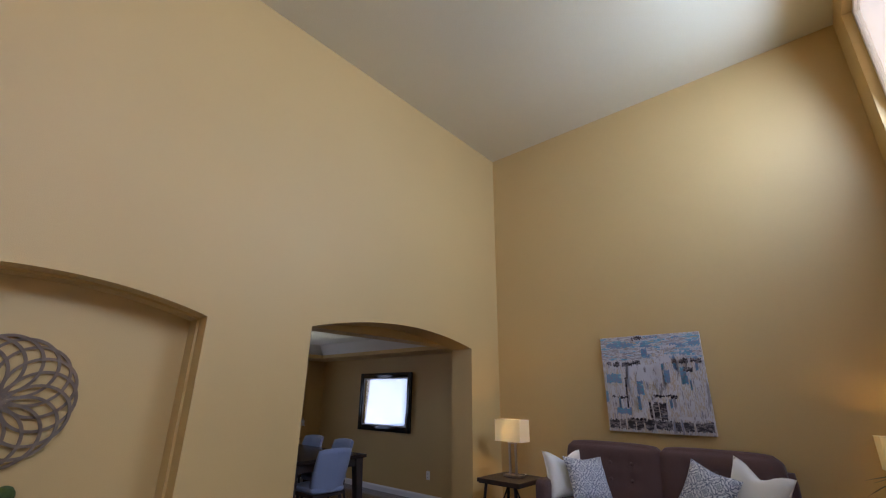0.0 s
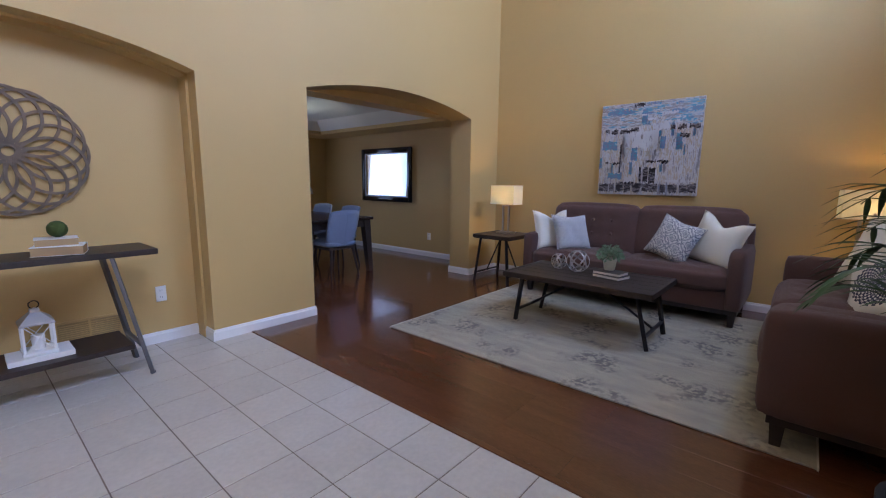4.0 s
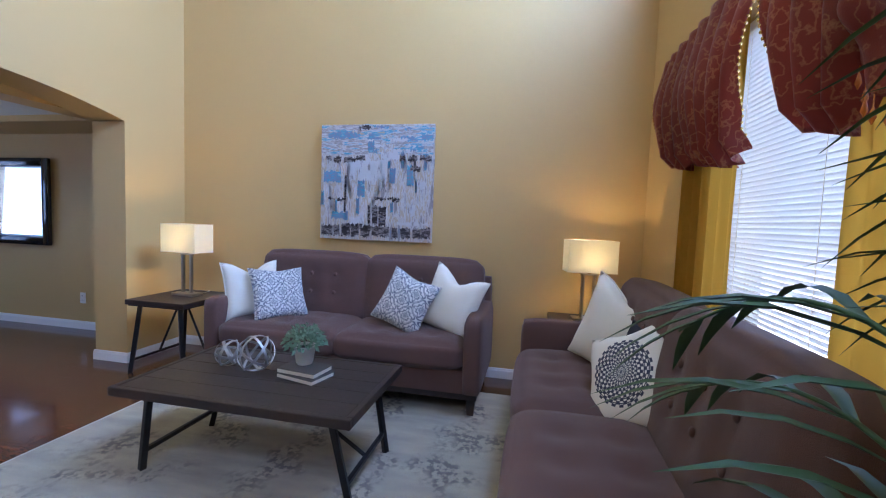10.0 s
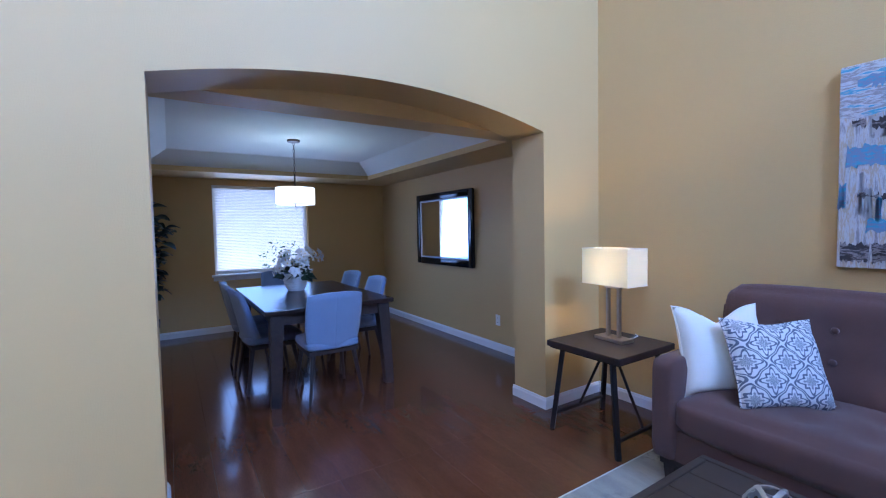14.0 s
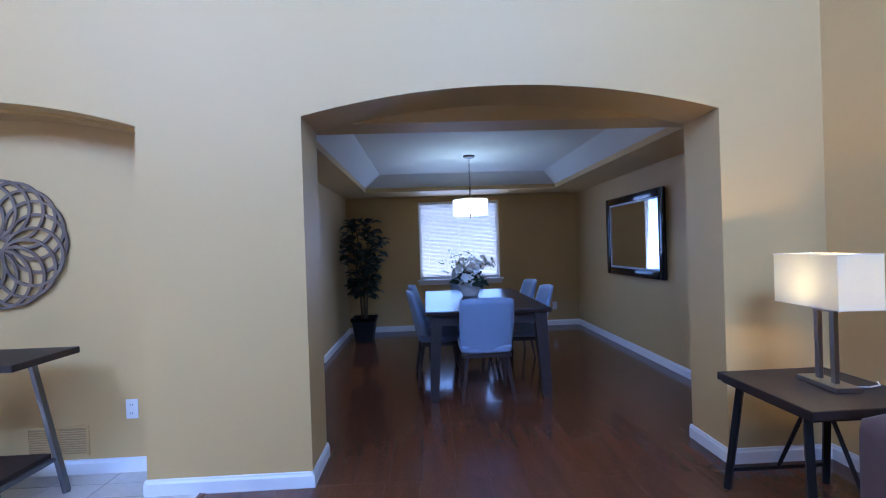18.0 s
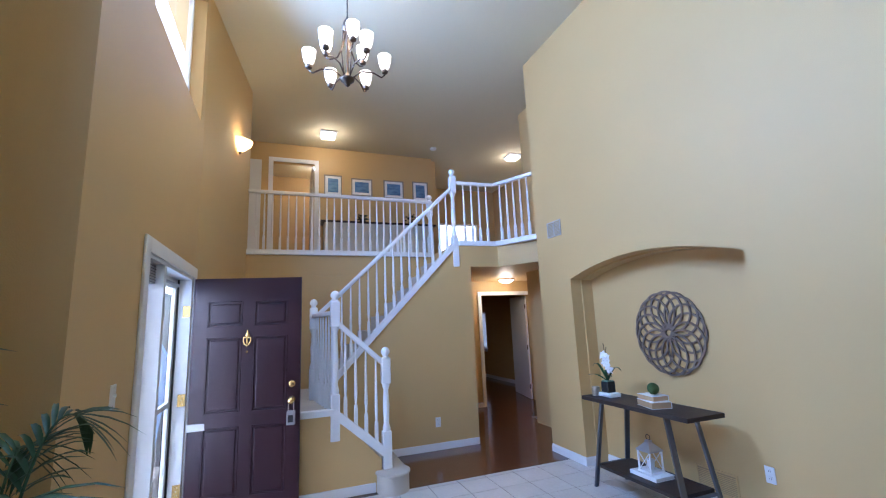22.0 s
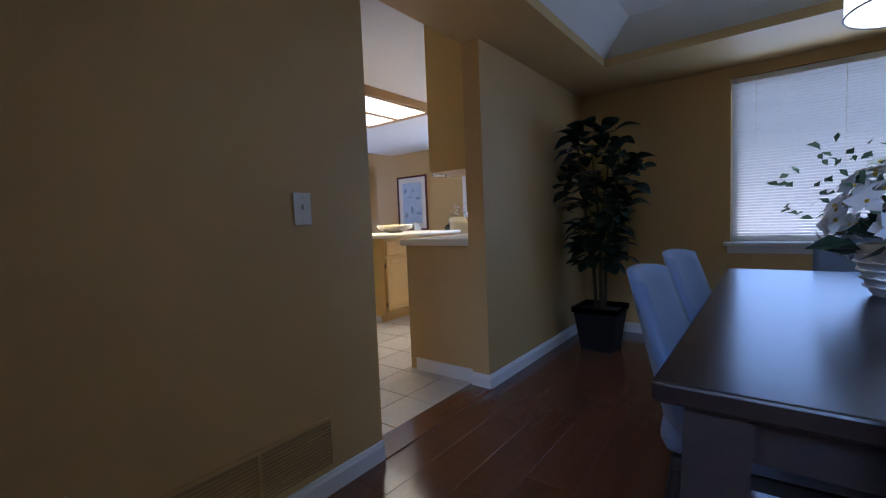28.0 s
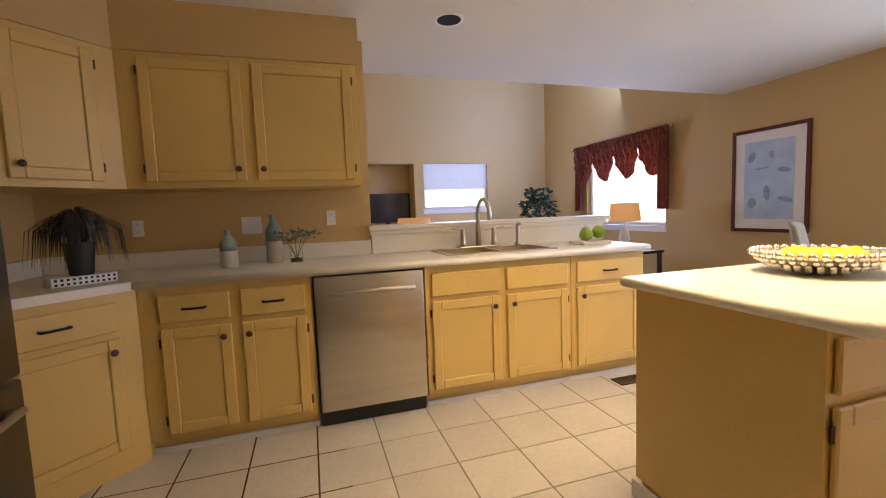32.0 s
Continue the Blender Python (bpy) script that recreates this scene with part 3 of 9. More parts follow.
def skirting(name, axis, face, side, a0, a1):
    """A moulded skirting board along a wall face; side is the way it stands out."""
    prof = [(0, 0), (BT, 0), (BT, BH - 0.022), (BT * 0.6, BH - 0.012), (BT * 0.45, BH - 0.003), (0, BH)]
    bm = bmesh.new()
    if axis == "x":
        prism(bm, [(face + side * u, v) for u, v in prof], "x", a0, a1)
    else:
        prism(bm, [(face + side * u, v) for u, v in prof], "y", a0, a1)
    return structure(name, bm, TRIM, "white painted skirting board", "baseboard")


skirting("baseboard", "x", YA, -1, WEND, NX0 - 0.001)
skirting("baseboard", "x", YA + NDEPTH, -1, NX0 + BT, NX1 - BT)
skirting("baseboard", "y", NX0, 1, YA - BT, YA + NDEPTH)
skirting("baseboard", "y", NX1, -1, YA - BT, YA + NDEPTH)
skirting("baseboard", "x", YA, -1, NX1 + 0.001, AX0)
skirting("baseboard", "y", AX0, 1, YA - BT, YB + BT)
skirting("baseboard", "y", AX1, -1, YA - BT, YB + BT)
skirting("baseboard", "x", YA, -1, AX1, XE - BT)
skirting("baseboard", "y", XE, -1, YS, YA)
skirting("baseboard", "x", YS, 1, XR, XE - BT)
skirting("baseboard", "x", YF, 1, 1.10, XR)
skirting("baseboard", "x", YB, 1, WX, AX0)
skirting("baseboard", "x", YB, 1, AX1, XD)
skirting("baseboard", "y", XD, -1, YB, DN)
skirting("baseboard", "x", DN, -1, WX + BT, XD - BT)
skirting("baseboard", "y", WX, 1, YB + BT, KO[0])
skirting("baseboard", "y", WX, 1, KO[1], DN)
skirting("baseboard", "x", KO[1], -1, WX - T, WX + BT)
skirting("baseboard", "x", KN, -1, -8.6, -0.68)
# threshold between tile and wood
structure("threshold", bx(XTILE - 0.012, XTILE + 0.022, YF, YA - BT, -0.012, 0.006, 0.003), WOODFLOOR, "narrow wooden threshold strip", "trim")
structure("threshold", bx(WX - T - 0.02, WX + 0.02, KO[0], KO[1], -0.012, 0.006, 0.003), WOODFLOOR, "narrow wooden threshold strip", "trim")

# dining room tray ceiling
TX0, TX1, TY0, TY1, SL_ = 2.57, 5.22, 4.84, 7.84, 0.22
bm = bmesh.new()
blocks(bm, [WX, TX0, TX1, XD], [YB, TY0, TY1, DN], [SOF, SOF + 0.06], lambda x, y, z: not (TX0 < x < TX1 and TY0 < y < TY1))
structure("soffit_dining", bm, WALL, "tan painted soffit around the tray ceiling", "ceiling")
bm = bmesh.new()
rect = ((0, 0), (1, 0), (1, 1), (0, 1))
ring = [[bm.verts.new((TX0 + d + (TX1 - TX0 - 2 * d) * u, TY0 + d + (TY1 - TY0 - 2 * d) * v, z)) for u, v in rect] for d, z in ((0.002, SOF + 0.056), (SL_, TRAY), (SL_ - 0.05, TRAY + 0.05), (-0.06, SOF + 0.064))]
for a, b in ((0, 1), (2, 3), (3, 0)):
    for k in range(4):
        bm.faces.new((ring[a][k], ring[b][k], ring[b][(k + 1) % 4], ring[a][(k + 1) % 4]))
bm.faces.new(ring[1][::-1])
bm.faces.new(ring[2])
bmesh.ops.recalc_face_normals(bm, faces=bm.faces)
structure("soffit_face", bx(WX, XD, YB, YB + 0.03, SOF + 0.0605, SOF + 0.34), WALL, "tan painted face above the soffit", "wall")
structure("ceiling_dining", bm, CEIL, "white tray ceiling with sloping sides", "ceiling")
structure("roof_dining", bx(WX - T, XD + T, YB, DN + T, SOF + 0.4, SOF + 0.5), CEIL, "plain ceiling slab", "ceiling")


# ---- windows ----
def window(name, axis, face, side, a0, a1, z0, z1, depth, blind=None, panes=1, sill=True, out=0.8, label="white-framed window", tilt=58):
    """A framed window in an opening. side: the way from the wall face into the room."""
    w = thing(name, label, "window")
    w["kind"] = "structure"

    def B(a, b, d0, d1, u, v, bev=0.0):
        lo, hi = sorted((face - side * d0, face - side * d1))
        return bx(a, b, lo, hi, u, v, bev) if axis == "x" else bx(lo, hi, a, b, u, v, bev)
    f = 0.04
    fr = bmesh.new()
    for a, b, u, v in ((a0, a0 + f, z0, z1), (a1 - f, a1, z0, z1), (a0 + f, a1 - f, z0, z0 + f), (a0 + f, a1 - f, z1 - f, z1)):
        bm_merge(fr, B(a, b, depth - 0.05, depth - 0.005, u, v))
    for k in range(1, panes):
        c = a0 + (a1 - a0) * k / panes
        bm_merge(fr, B(c - 0.02, c + 0.02, depth - 0.05, depth - 0.005, z0 + f, z1 - f))
    part("window_frame", fr, TRIM, w)
    for k in range(panes):
        p, q = a0 + f + (a1 - a0 - 2 * f) * k / panes, a0 + f + (a1 - a0 - 2 * f) * (k + 1) / panes
        g = part("pane", B(p, q, depth - 0.03, depth - 0.026, z0 + f, z1 - f), PANE, w)
        g.visible_shadow = False
    if sill:
        part("window_sill", B(a0 - 0.04, a1 + 0.04, -0.045, depth - 0.06, z0 - 0.028, z0, 0.004), TRIM, w)
        part("sill_apron", B(a0 - 0.02, a1 + 0.02, -0.014, -0.001, z0 - 0.085, z0 - 0.028, 0.003), TRIM, w)
    if blind is not None:
        bl = part("blind", B(a0 + 0.01, a1 - 0.01, 0.012, 0.042, z1 - 0.045, z1 - 0.004, 0.004), TRIM, w, "white mini-blind with tilted slats")
        zb = z1 - (z1 - z0 - 0.03) * blind
        nsl = int((z1 - 0.05 - zb) / 0.021)
        me = bpy.data.meshes.new("slat")
        h2 = (a1 - a0) / 2 - 0.012
        sl = bmesh.new()
        v = [[sl.verts.new((s * h2, y, 0.0022 * (1 - (y / 0.0125) ** 2) + t)) for y in (-0.0125, -0.005, 0.005, 0.0125)] for t in (0, 0.0006) for s in (-1, 1)]
        for i in range(3):
            sl.faces.new((v[0][i], v[1][i], v[1][i + 1], v[0][i + 1]))
            sl.faces.new((v[2][i], v[2][i + 1], v[3][i + 1], v[3][i]))
        finish(me, sl, BLIND, False)
        for k in range(nsl):
            z = z1 - 0.055 - k * 0.021
            c, y = (a0 + a1) / 2, face - side * 0.028
            m = pose(c, y, z, tilt * side, 0, 0) if axis == "x" else pose(y, c, z, 0, -tilt * side, 0) @ pose(0, 0, 0, 0, 0, 90)
            piece("slat", me, bl, m)
        part("bottom_rail", B(a0 + 0.012, a1 - 0.012, 0.018, 0.040, zb - 0.008, zb + 0.006, 0.002), TRIM, bl)
        for fr_ in (0.12, 0.5, 0.88):
            a = a0 + (a1 - a0) * fr_
            pos = (a, face - side * 0.015) if axis == "x" else (face - side * 0.015, a)
            part("ladder_cord", rod(bmesh.new(), (*pos, zb), (*pos, z1 - 0.04), 0.001, None, 5), WHITEFAB, bl)
    high = z0 > 3.2
    wide, low = (9 if high else 1.5 if out > 0.5 else 0.3), (1.2 if out > 0.5 else 0.2)
    bd = B(a0 - wide, a1 + wide, depth + out, depth + out + 0.02, z0 - low, z1 + (7.0 if high else low))
    structure("backdrop", bd, OUTSIDE, "bright hazy daylight outside the window", "backdrop")
    return w


window("window_1", "x", YS, 1, *LW, T, blind=0.98, panes=1, label="white-framed living room window with closed white blinds")
window("window_2", "x", YS, 1, *HW, T, panes=2, sill=False, label="high white-framed window")
window("window_3", "x", YF, 1, *FW, 0.16, panes=1, sill=False, label="high white-framed window above the front door")
window("window_4", "x", DN, -1, *DW, T, blind=0.99, panes=1, label="dining room window with lowered white blinds", tilt=47)


def area(at, to, size, power, colour=(0.35, 0.58, 1.0), spread=180):
    lamp("window_daylight", "AREA", look(at, to), power, colour, size=size, spread=radians(spread))


area((3.65, YS + 0.06, 1.5), (3.65, 5, 1.2), (1.3, 1.4), 8)
area((4.25, YS + 0.04, 4.12), (4.3, 5, 3.1), (1.8, 1.15), 158, spread=162)
area((0.4, YF + 0.04, 4.1), (1.3, 5, 3.1), (1.4, 1.2), 142, spread=162)
area((0.2, YF - 0.2, 1.05), (0.4, 4, 0.6), (1.4, 1.9), 7)
area((3.92, DN - 0.06, 1.37), (3.9, 4, 0.9), (1.2, 1.2), 11)

# ---- things of several rooms ----
def padded(bm, x0, x1, y0, y1, z0, z1, r=0.05, puff=0.02, n=8, tufts=(), axis=1, depth=0.0):
    """A stuffed block with round edges that swells in the middle."""
    m = bmesh.new()
    bmesh.ops.create_cube(m, size=2.0)
    bmesh.ops.subdivide_edges(m, edges=m.edges, cuts=n, use_grid_fill=True)
    hx, hy, hz = (x1 - x0) / 2, (y1 - y0) / 2, (z1 - z0) / 2
    c = Vector(((x0 + x1) / 2, (y0 + y1) / 2, (z0 + z1) / 2))
    for v in m.verts:
        p = v.co
        s = Vector((p.x * hx, p.y * hy, p.z * hz))
        core = Vector([max(-h + r, min(h - r, a)) for a, h in zip(s, (hx, hy, hz))])
        d = s - core
        out = core + (d.normalized() * min(r, d.length) if d.length > 1e-6 else d)
        sw = puff * (1 - p.x ** 2 * 0.9) * (1 - p.y ** 2 * 0.9) * (1 - p.z ** 2 * 0.9)
        ax = max(range(3), key=lambda k: abs(p[k]))
        out[ax] += math.copysign(puff * max(0, 1 - sum(p[k] ** 4 for k in range(3) if k != ax) / 1.3), p[ax])
        out += c
        side = p[axis] * (1 if axis == 2 else -1)
        if tufts and side > 0.99:
            dent = 0
            for tu, tv_ in tufts:
                q = (out.x - tu, out[3 - axis] - tv_)
                dent += math.exp(-(q[0] ** 2 + q[1] ** 2) / 0.0042) + 0.3 * math.exp(-q[0] ** 2 / 0.0006 - q[1] ** 2 / 0.02)
            out[axis] += depth * min(1.0, dent) * (-1 if axis == 2 else 1)
        v.co = out
    bm_merge(bm, m)
    return bm


def pillow_edge(u, v, w, h, chop):
    """Outline of a cushion: sides drawn in a little, pointed corners, the upper side dented by a chop."""
    x, y = u * w / 2 * (1 - 0.10 * (1 - v * v) * abs(u) ** 3), v * h / 2 * (1 - 0.10 * (1 - u * u) * abs(v) ** 3)
    if v > 0:
        y -= chop * h * math.exp(-(u / 0.42) ** 2) * v ** 2
    return x, y


def pillow(bm, w, h, t, n=18, chop=0.0):
    """A square cushion with pinched corners, lying in its own xy plane."""
    top, bot = {}, {}
    for i in range(n + 1):
        for j in range(n + 1):
            u, v = 2 * i / n - 1, 2 * j / n - 1
            z = t / 2 * max(0.0, (1 - u ** 4) * (1 - v ** 4)) ** 0.55 * (1 - 2.2 * chop * math.exp(-(u / 0.3) ** 2) * max(0, v))
            x, y = pillow_edge(u, v, w, h, chop)
            edge = i in (0, n) or j in (0, n)
            top[i, j] = bm.verts.new((x, y, z + (0.0 if edge else 0.003 * math.sin(9 * u + 5 * v) + 0.0035 * math.sin(4 * u * v + 7 * u * u + 3 * v))))
            bot[i, j] = top[i, j] if edge else bm.verts.new((x, y, -z))
    for i in range(n):
        for j in range(n):
            bm.faces.new((top[i, j], top[i + 1, j], top[i + 1, j + 1], top[i, j + 1]))
            bm.faces.new((bot[i, j], bot[i, j + 1], bot[i + 1, j + 1], bot[i + 1, j]))
    return bm


def cushion(label, mat, at, rx, ry, rz, w=0.46, t=0.16, group="throw pillows", chop=0.03):
    ob = part("throw_pillow", pillow(bmesh.new(), w, w, t, 18, chop), mat, None, "", True)
    ob.matrix_basis = pose(*at, rx, ry, rz)
    tagged(ob, label, "pillow", group)
    loop = []
    for k in range(40):
        a = k / 10
        s, f = int(a), (a - int(a)) * 2 - 1
        u, v = ((f, -1), (1, f), (-f, 1), (-1, -f))[s]
        loop.append((*pillow_edge(u, v, w, w, chop), 0))
    part("piping", tube(bmesh.new(), loop, 0.005, 6, True), mat, ob, "", True)
    return ob


def make_sofa(label):
    """A two-seat sofa in its own space: width along x, front towards -y, floor at z 0."""
    s = thing("sofa", label, "sofa", None, "pair of sofas")
    W, D = 2.08, 0.82
    part("base", bx(-W / 2 + 0.02, W / 2 - 0.02, -D / 2 + 0.03, D / 2 - 0.02, 0.15, 0.31, 0.012), SOFA, s, smooth=30)
    part("plinth", bx(-W / 2 + 0.03, W / 2 - 0.03, -D / 2 + 0.045, D / 2 - 0.03, 0.11, 0.152, 0.004), DARKWOOD, s, "dark wood base rail")
    for sx in (-1, 1):
        part("arm", padded(bmesh.new(), sx * (W / 2 - 0.065) - 0.065, sx * (W / 2 - 0.065) + 0.065, -D / 2, D / 2 - 0.02, 0.15, 0.66, 0.035, 0.006), SOFA, s, smooth=True)
        part("seat_cushion", padded(bmesh.new(), 0.004 if sx > 0 else -W / 2 + 0.13, W / 2 - 0.13 if sx > 0 else -0.004, -D / 2 - 0.005, 0.18, 0.31, 0.485, 0.05, 0.03, 20, [(sx * (W / 4 - 0.06) + k, y) for k in (-0.21, 0, 0.21) for y in (-0.24, -0.02)], 2, 0.024), SOFA, s, smooth=True)
        back = part("back_cushion", padded(bmesh.new(), 0.006 if sx > 0 else -W / 2 + 0.10, W / 2 - 0.10 if sx > 0 else -0.006, -0.10, 0.10, -0.27, 0.27, 0.055, 0.03, 20, [(sx * (W / 4 - 0.05) + k, z) for k in (-0.21, 0, 0.21) for z in (-0.05, 0.10)], 1, 0.024), SOFA, s, smooth=True)
        back.matrix_basis = pose(0, 0.25, 0.70, -9)
        for ix in (-1, 0, 1):
            for iz in (-0.05, 0.10):
                b = bmesh.new()
                bmesh.ops.create_uvsphere(b, u_segments=10, v_segments=6, radius=0.017, matrix=Matrix.Translation((sx * (W / 4 - 0.05) + ix * 0.21, -0.110, iz)) @ Matrix.Diagonal((1, 0.6, 1, 1)))
                part("button", b, SOFA, back, "covered tufting button", True)
        for sy in (-1, 1):
            x, y = sx * (W / 2 - 0.07), sy * (D / 2 - 0.09)
            leg = bmesh.new()
            prism(leg, [(x - 0.03, y - 0.03), (x + 0.03, y - 0.03), (x + 0.03, y + 0.03), (x - 0.03, y + 0.03)], "z", 0, 0.115)
            for v in leg.verts:
                if v.co.z < 0.05:
                    v.co.x, v.co.y = x + (v.co.x - x) * 0.72, y + (v.co.y - y) * 0.72
            part("leg", leg, DARKWOOD, s, "tapered dark wood leg")
    part("back_frame", padded(bmesh.new(), -W / 2 + 0.02, W / 2 - 0.02, 0.29, D / 2, 0.15, 0.86, 0.03, 0.0, 6), SOFA, s, smooth=True)
    return s


sofa_a = make_sofa("brown upholstered two-seat sofa with tufted back below the painting")
sofa_a.matrix_basis = pose(5.225, 2.28, 0.011, 0, 0, -90)
sofa_b = copy_thing(sofa_a, pose(4.02, 0.585, 0.011, 0, 0, 180))
tagged(sofa_b, "brown upholstered two-seat sofa standing before the curtained window")

PX = "white cotton throw pillow leaning on the sofa arm"
PT = "white throw pillow with grey trellis print on sofa"
cushion(PX, WHITEFAB, (5.12, 3.125, 0.70), 76, 0, -30, 0.45, 0.16, chop=0.17)
cushion(PT, TRELLIS, (5.13, 2.89, 0.68), 64, 2, -34, 0.43, 0.14)
cushion(PT, TRELLIS, (5.10, 1.845, 0.70), 68, 18, -106, 0.41, 0.14)
cushion(PX, WHITEFAB, (5.16, 1.51, 0.71), 76, 14, -116, 0.47, 0.17, chop=0.17)
cushion("white cotton throw pillow at the end of sofa", WHITEFAB, (4.60, 0.465, 0.73), 78, 14, 222, 0.52, 0.17, chop=0.16)
cushion("cream throw pillow with a dark blue mandala print", MANDALA, (4.11, 0.495, 0.64), 60, -27, 226, 0.48, 0.16)
cushion("dark navy throw pillow behind the mandala pillow", material("navy_cloth", (0.02, 0.022, 0.035), 0.9, bump=0.3, bump_scale=300), (4.22, 0.42, 0.65), 76, 6, 205, 0.36, 0.12)

# coffee table
ct = thing("coffee_table", "dark plank-topped coffee table with angled iron legs on the rug", "coffee table", pose(4.10, 2.275, 0.012))
L2, W2 = 0.615, 0.36
for k in range(5):
    x0 = -W2 + 0.03 + k * (2 * W2 - 0.06) / 5
    part("plank", bx(x0 + 0.001, x0 + (2 * W2 - 0.06) / 5 - 0.001, -L2 + 0.03, L2 - 0.03, 0.412, 0.446, 0.003, 1), DARKWOOD, ct)
for sx in (-1, 1):
    part("edge_board", bx(sx * (W2 - 0.015) - 0.015, sx * (W2 - 0.015) + 0.015, -L2, L2, 0.404, 0.448, 0.004), DARKWOOD, ct)
    part("end_board", bx(-W2 + 0.03, W2 - 0.03, sx * (L2 - 0.015) - 0.015, sx * (L2 - 0.015) + 0.015, 0.404, 0.448, 0.004), DARKWOOD, ct)
    for sy in (-1, 1):
        part("leg", bar(bmesh.new(), (sx * 0.235 - 0.025, sy * 0.555 - 0.025, 0), (sx * 0.27 - 0.01, sy * 0.475 - 0.015, 0.408), 0.030, 0.030, 0.004), IRON, ct, "slanted black iron leg")
    part("stretcher", bar(bmesh.new(), (-0.265, sx * 0.535 - 0.022, 0.10), (0.222, sx * 0.535 - 0.022, 0.10), 0.022, 0.022, 0.003), IRON, ct)
    part("brace", rod(bmesh.new(), (-0.02, sx * 0.535 - 0.022, 0.10), (0, sx * 0.06, 0.398), 0.010), IRON, ct, "slanted iron brace")
part("apron_plate", bx(-0.05, 0.05, -0.09, 0.09, 0.396, 0.412, 0.002), IRON, ct)


def band_orb(at, r, turn):
    o = thing("decorative_orb", "openwork orb of riveted silver metal bands on the coffee table", "ornament", pose(*at, *turn), "metal orbs")
    for k, (a, b) in enumerate(((90, 0), (90, 60), (90, 120), (35, 20), (-35, 80))):
        bm = bmesh.new()
        m = pose(0, 0, 0, a, 0, b)
        w = 0.0065
        for i in range(36):
            t0, t1 = 2 * math.pi * i / 36, 2 * math.pi * (i + 1) / 36
            q = [bm.verts.new(m @ Vector((rr * math.cos(t), rr * math.sin(t), z))) for t in (t0, t1) for rr in (r - 0.003, r) for z in (-w, w)]
            for f in ((0, 1, 5, 4), (2, 6, 7, 3), (0, 4, 6, 2), (1, 3, 7, 5)):
                bm.faces.new([q[j] for j in f])
        bmesh.ops.remove_doubles(bm, verts=bm.verts, dist=1e-5)
        part("band", bm, SILVER, o)
    for sz in (-1, 1):
        b = bmesh.new()
        bmesh.ops.create_uvsphere(b, u_segments=8, v_segments=6, radius=0.008, matrix=Matrix.Translation((0, 0, sz * r)))
        part("rivet", b, SILVER, o, "", True)
    return o


band_orb((4.15, 2.56, 0.463 + 0.072), 0.070, (20, 30, 10))
band_orb((4.12, 2.37, 0.463 + 0.098), 0.096, (40, 15, 50))


def leafy(bm, at, count, spread, height, size, rnd, droop=0.3):
    """A tuft of small pointed leaves."""
    for _ in range(count):
        a, e = rnd.uniform(0, 6.283), rnd.uniform(0.1, 1.0)
        d = Vector((math.cos(a) * (1 - e * 0.6), math.sin(a) * (1 - e * 0.6), e)).normalized()
        p = Vector(at) + Vector((d.x * spread, d.y * spread, d.z * height)) * rnd.uniform(0.45, 1.0)
        n = (d + Vector((rnd.uniform(-1, 1), rnd.uniform(-1, 1), rnd.uniform(-0.5, 0.5))) * 0.9).normalized()
        s = n.orthogonal().normalized() * size * 0.28
        ln = n * size * rnd.uniform(0.7, 1.2)
        dn = Vector((0, 0, -size * droop))
        v = [bm.verts.new(q) for q in (p, p + ln * 0.5 + s + dn * 0.2, p + ln + dn, p + ln * 0.5 - s + dn * 0.2)]
        bm.faces.new(v)
    return bm


pl = thing("potted_plant", "small bushy green plant in a cream pot on books", "plant", pose(4.18, 2.12, 0.5115))
part("pot", lathe(bmesh.new(), [(0.038, 0), (0.044, 0.01), (0.055, 0.085), (0.06, 0.09), (0.06, 0.10), (0.052, 0.10), (0.05, 0.085)], 24), CREAMPOT, pl, smooth=40)
part("soil", lathe(bmesh.new(), [(0.05, 0.078), (0.05, 0.086)], 16), SOIL, pl)
part("foliage", leafy(bmesh.new(), (0, 0, 0.09), 420, 0.105, 0.12, 0.034, random.Random(4)), SAGE, pl, "small sage-green leaves")


def book(at, w, d, h, rz, cover, group, label, pages=None):
    b = thing("book", label, "book", pose(*at, 0, 0, rz), group)
    part("page_block", bx(-w / 2 + 0.004, w / 2 - 0.003, -d / 2 + 0.003, d / 2 - 0.003, 0.003, h - 0.003), pages or PAPER, b)
    part("front_cover", bx(-w / 2, w / 2, -d / 2, d / 2, h - 0.003, h, 0.001, 1), cover, b)
    part("back_cover", bx(-w / 2, w / 2, -d / 2, d / 2, 0, 0.003, 0.001, 1), cover, b)
    part("spine", bx(-w / 2 - 0.002, -w / 2 + 0.003, -d / 2, d / 2, 0.0005, h - 0.0005), cover, b)
    return b


book((4.13, 2.085, 0.4605), 0.17, 0.24, 0.024, 166, BOOKDARK, "books on the coffee table", "dark hardcover book lying on the coffee table")
book((4.14, 2.095, 0.4855), 0.16, 0.23, 0.025, 172, BOOKDARK, "books on the coffee table", "dark hardcover book stacked under the potted plant")


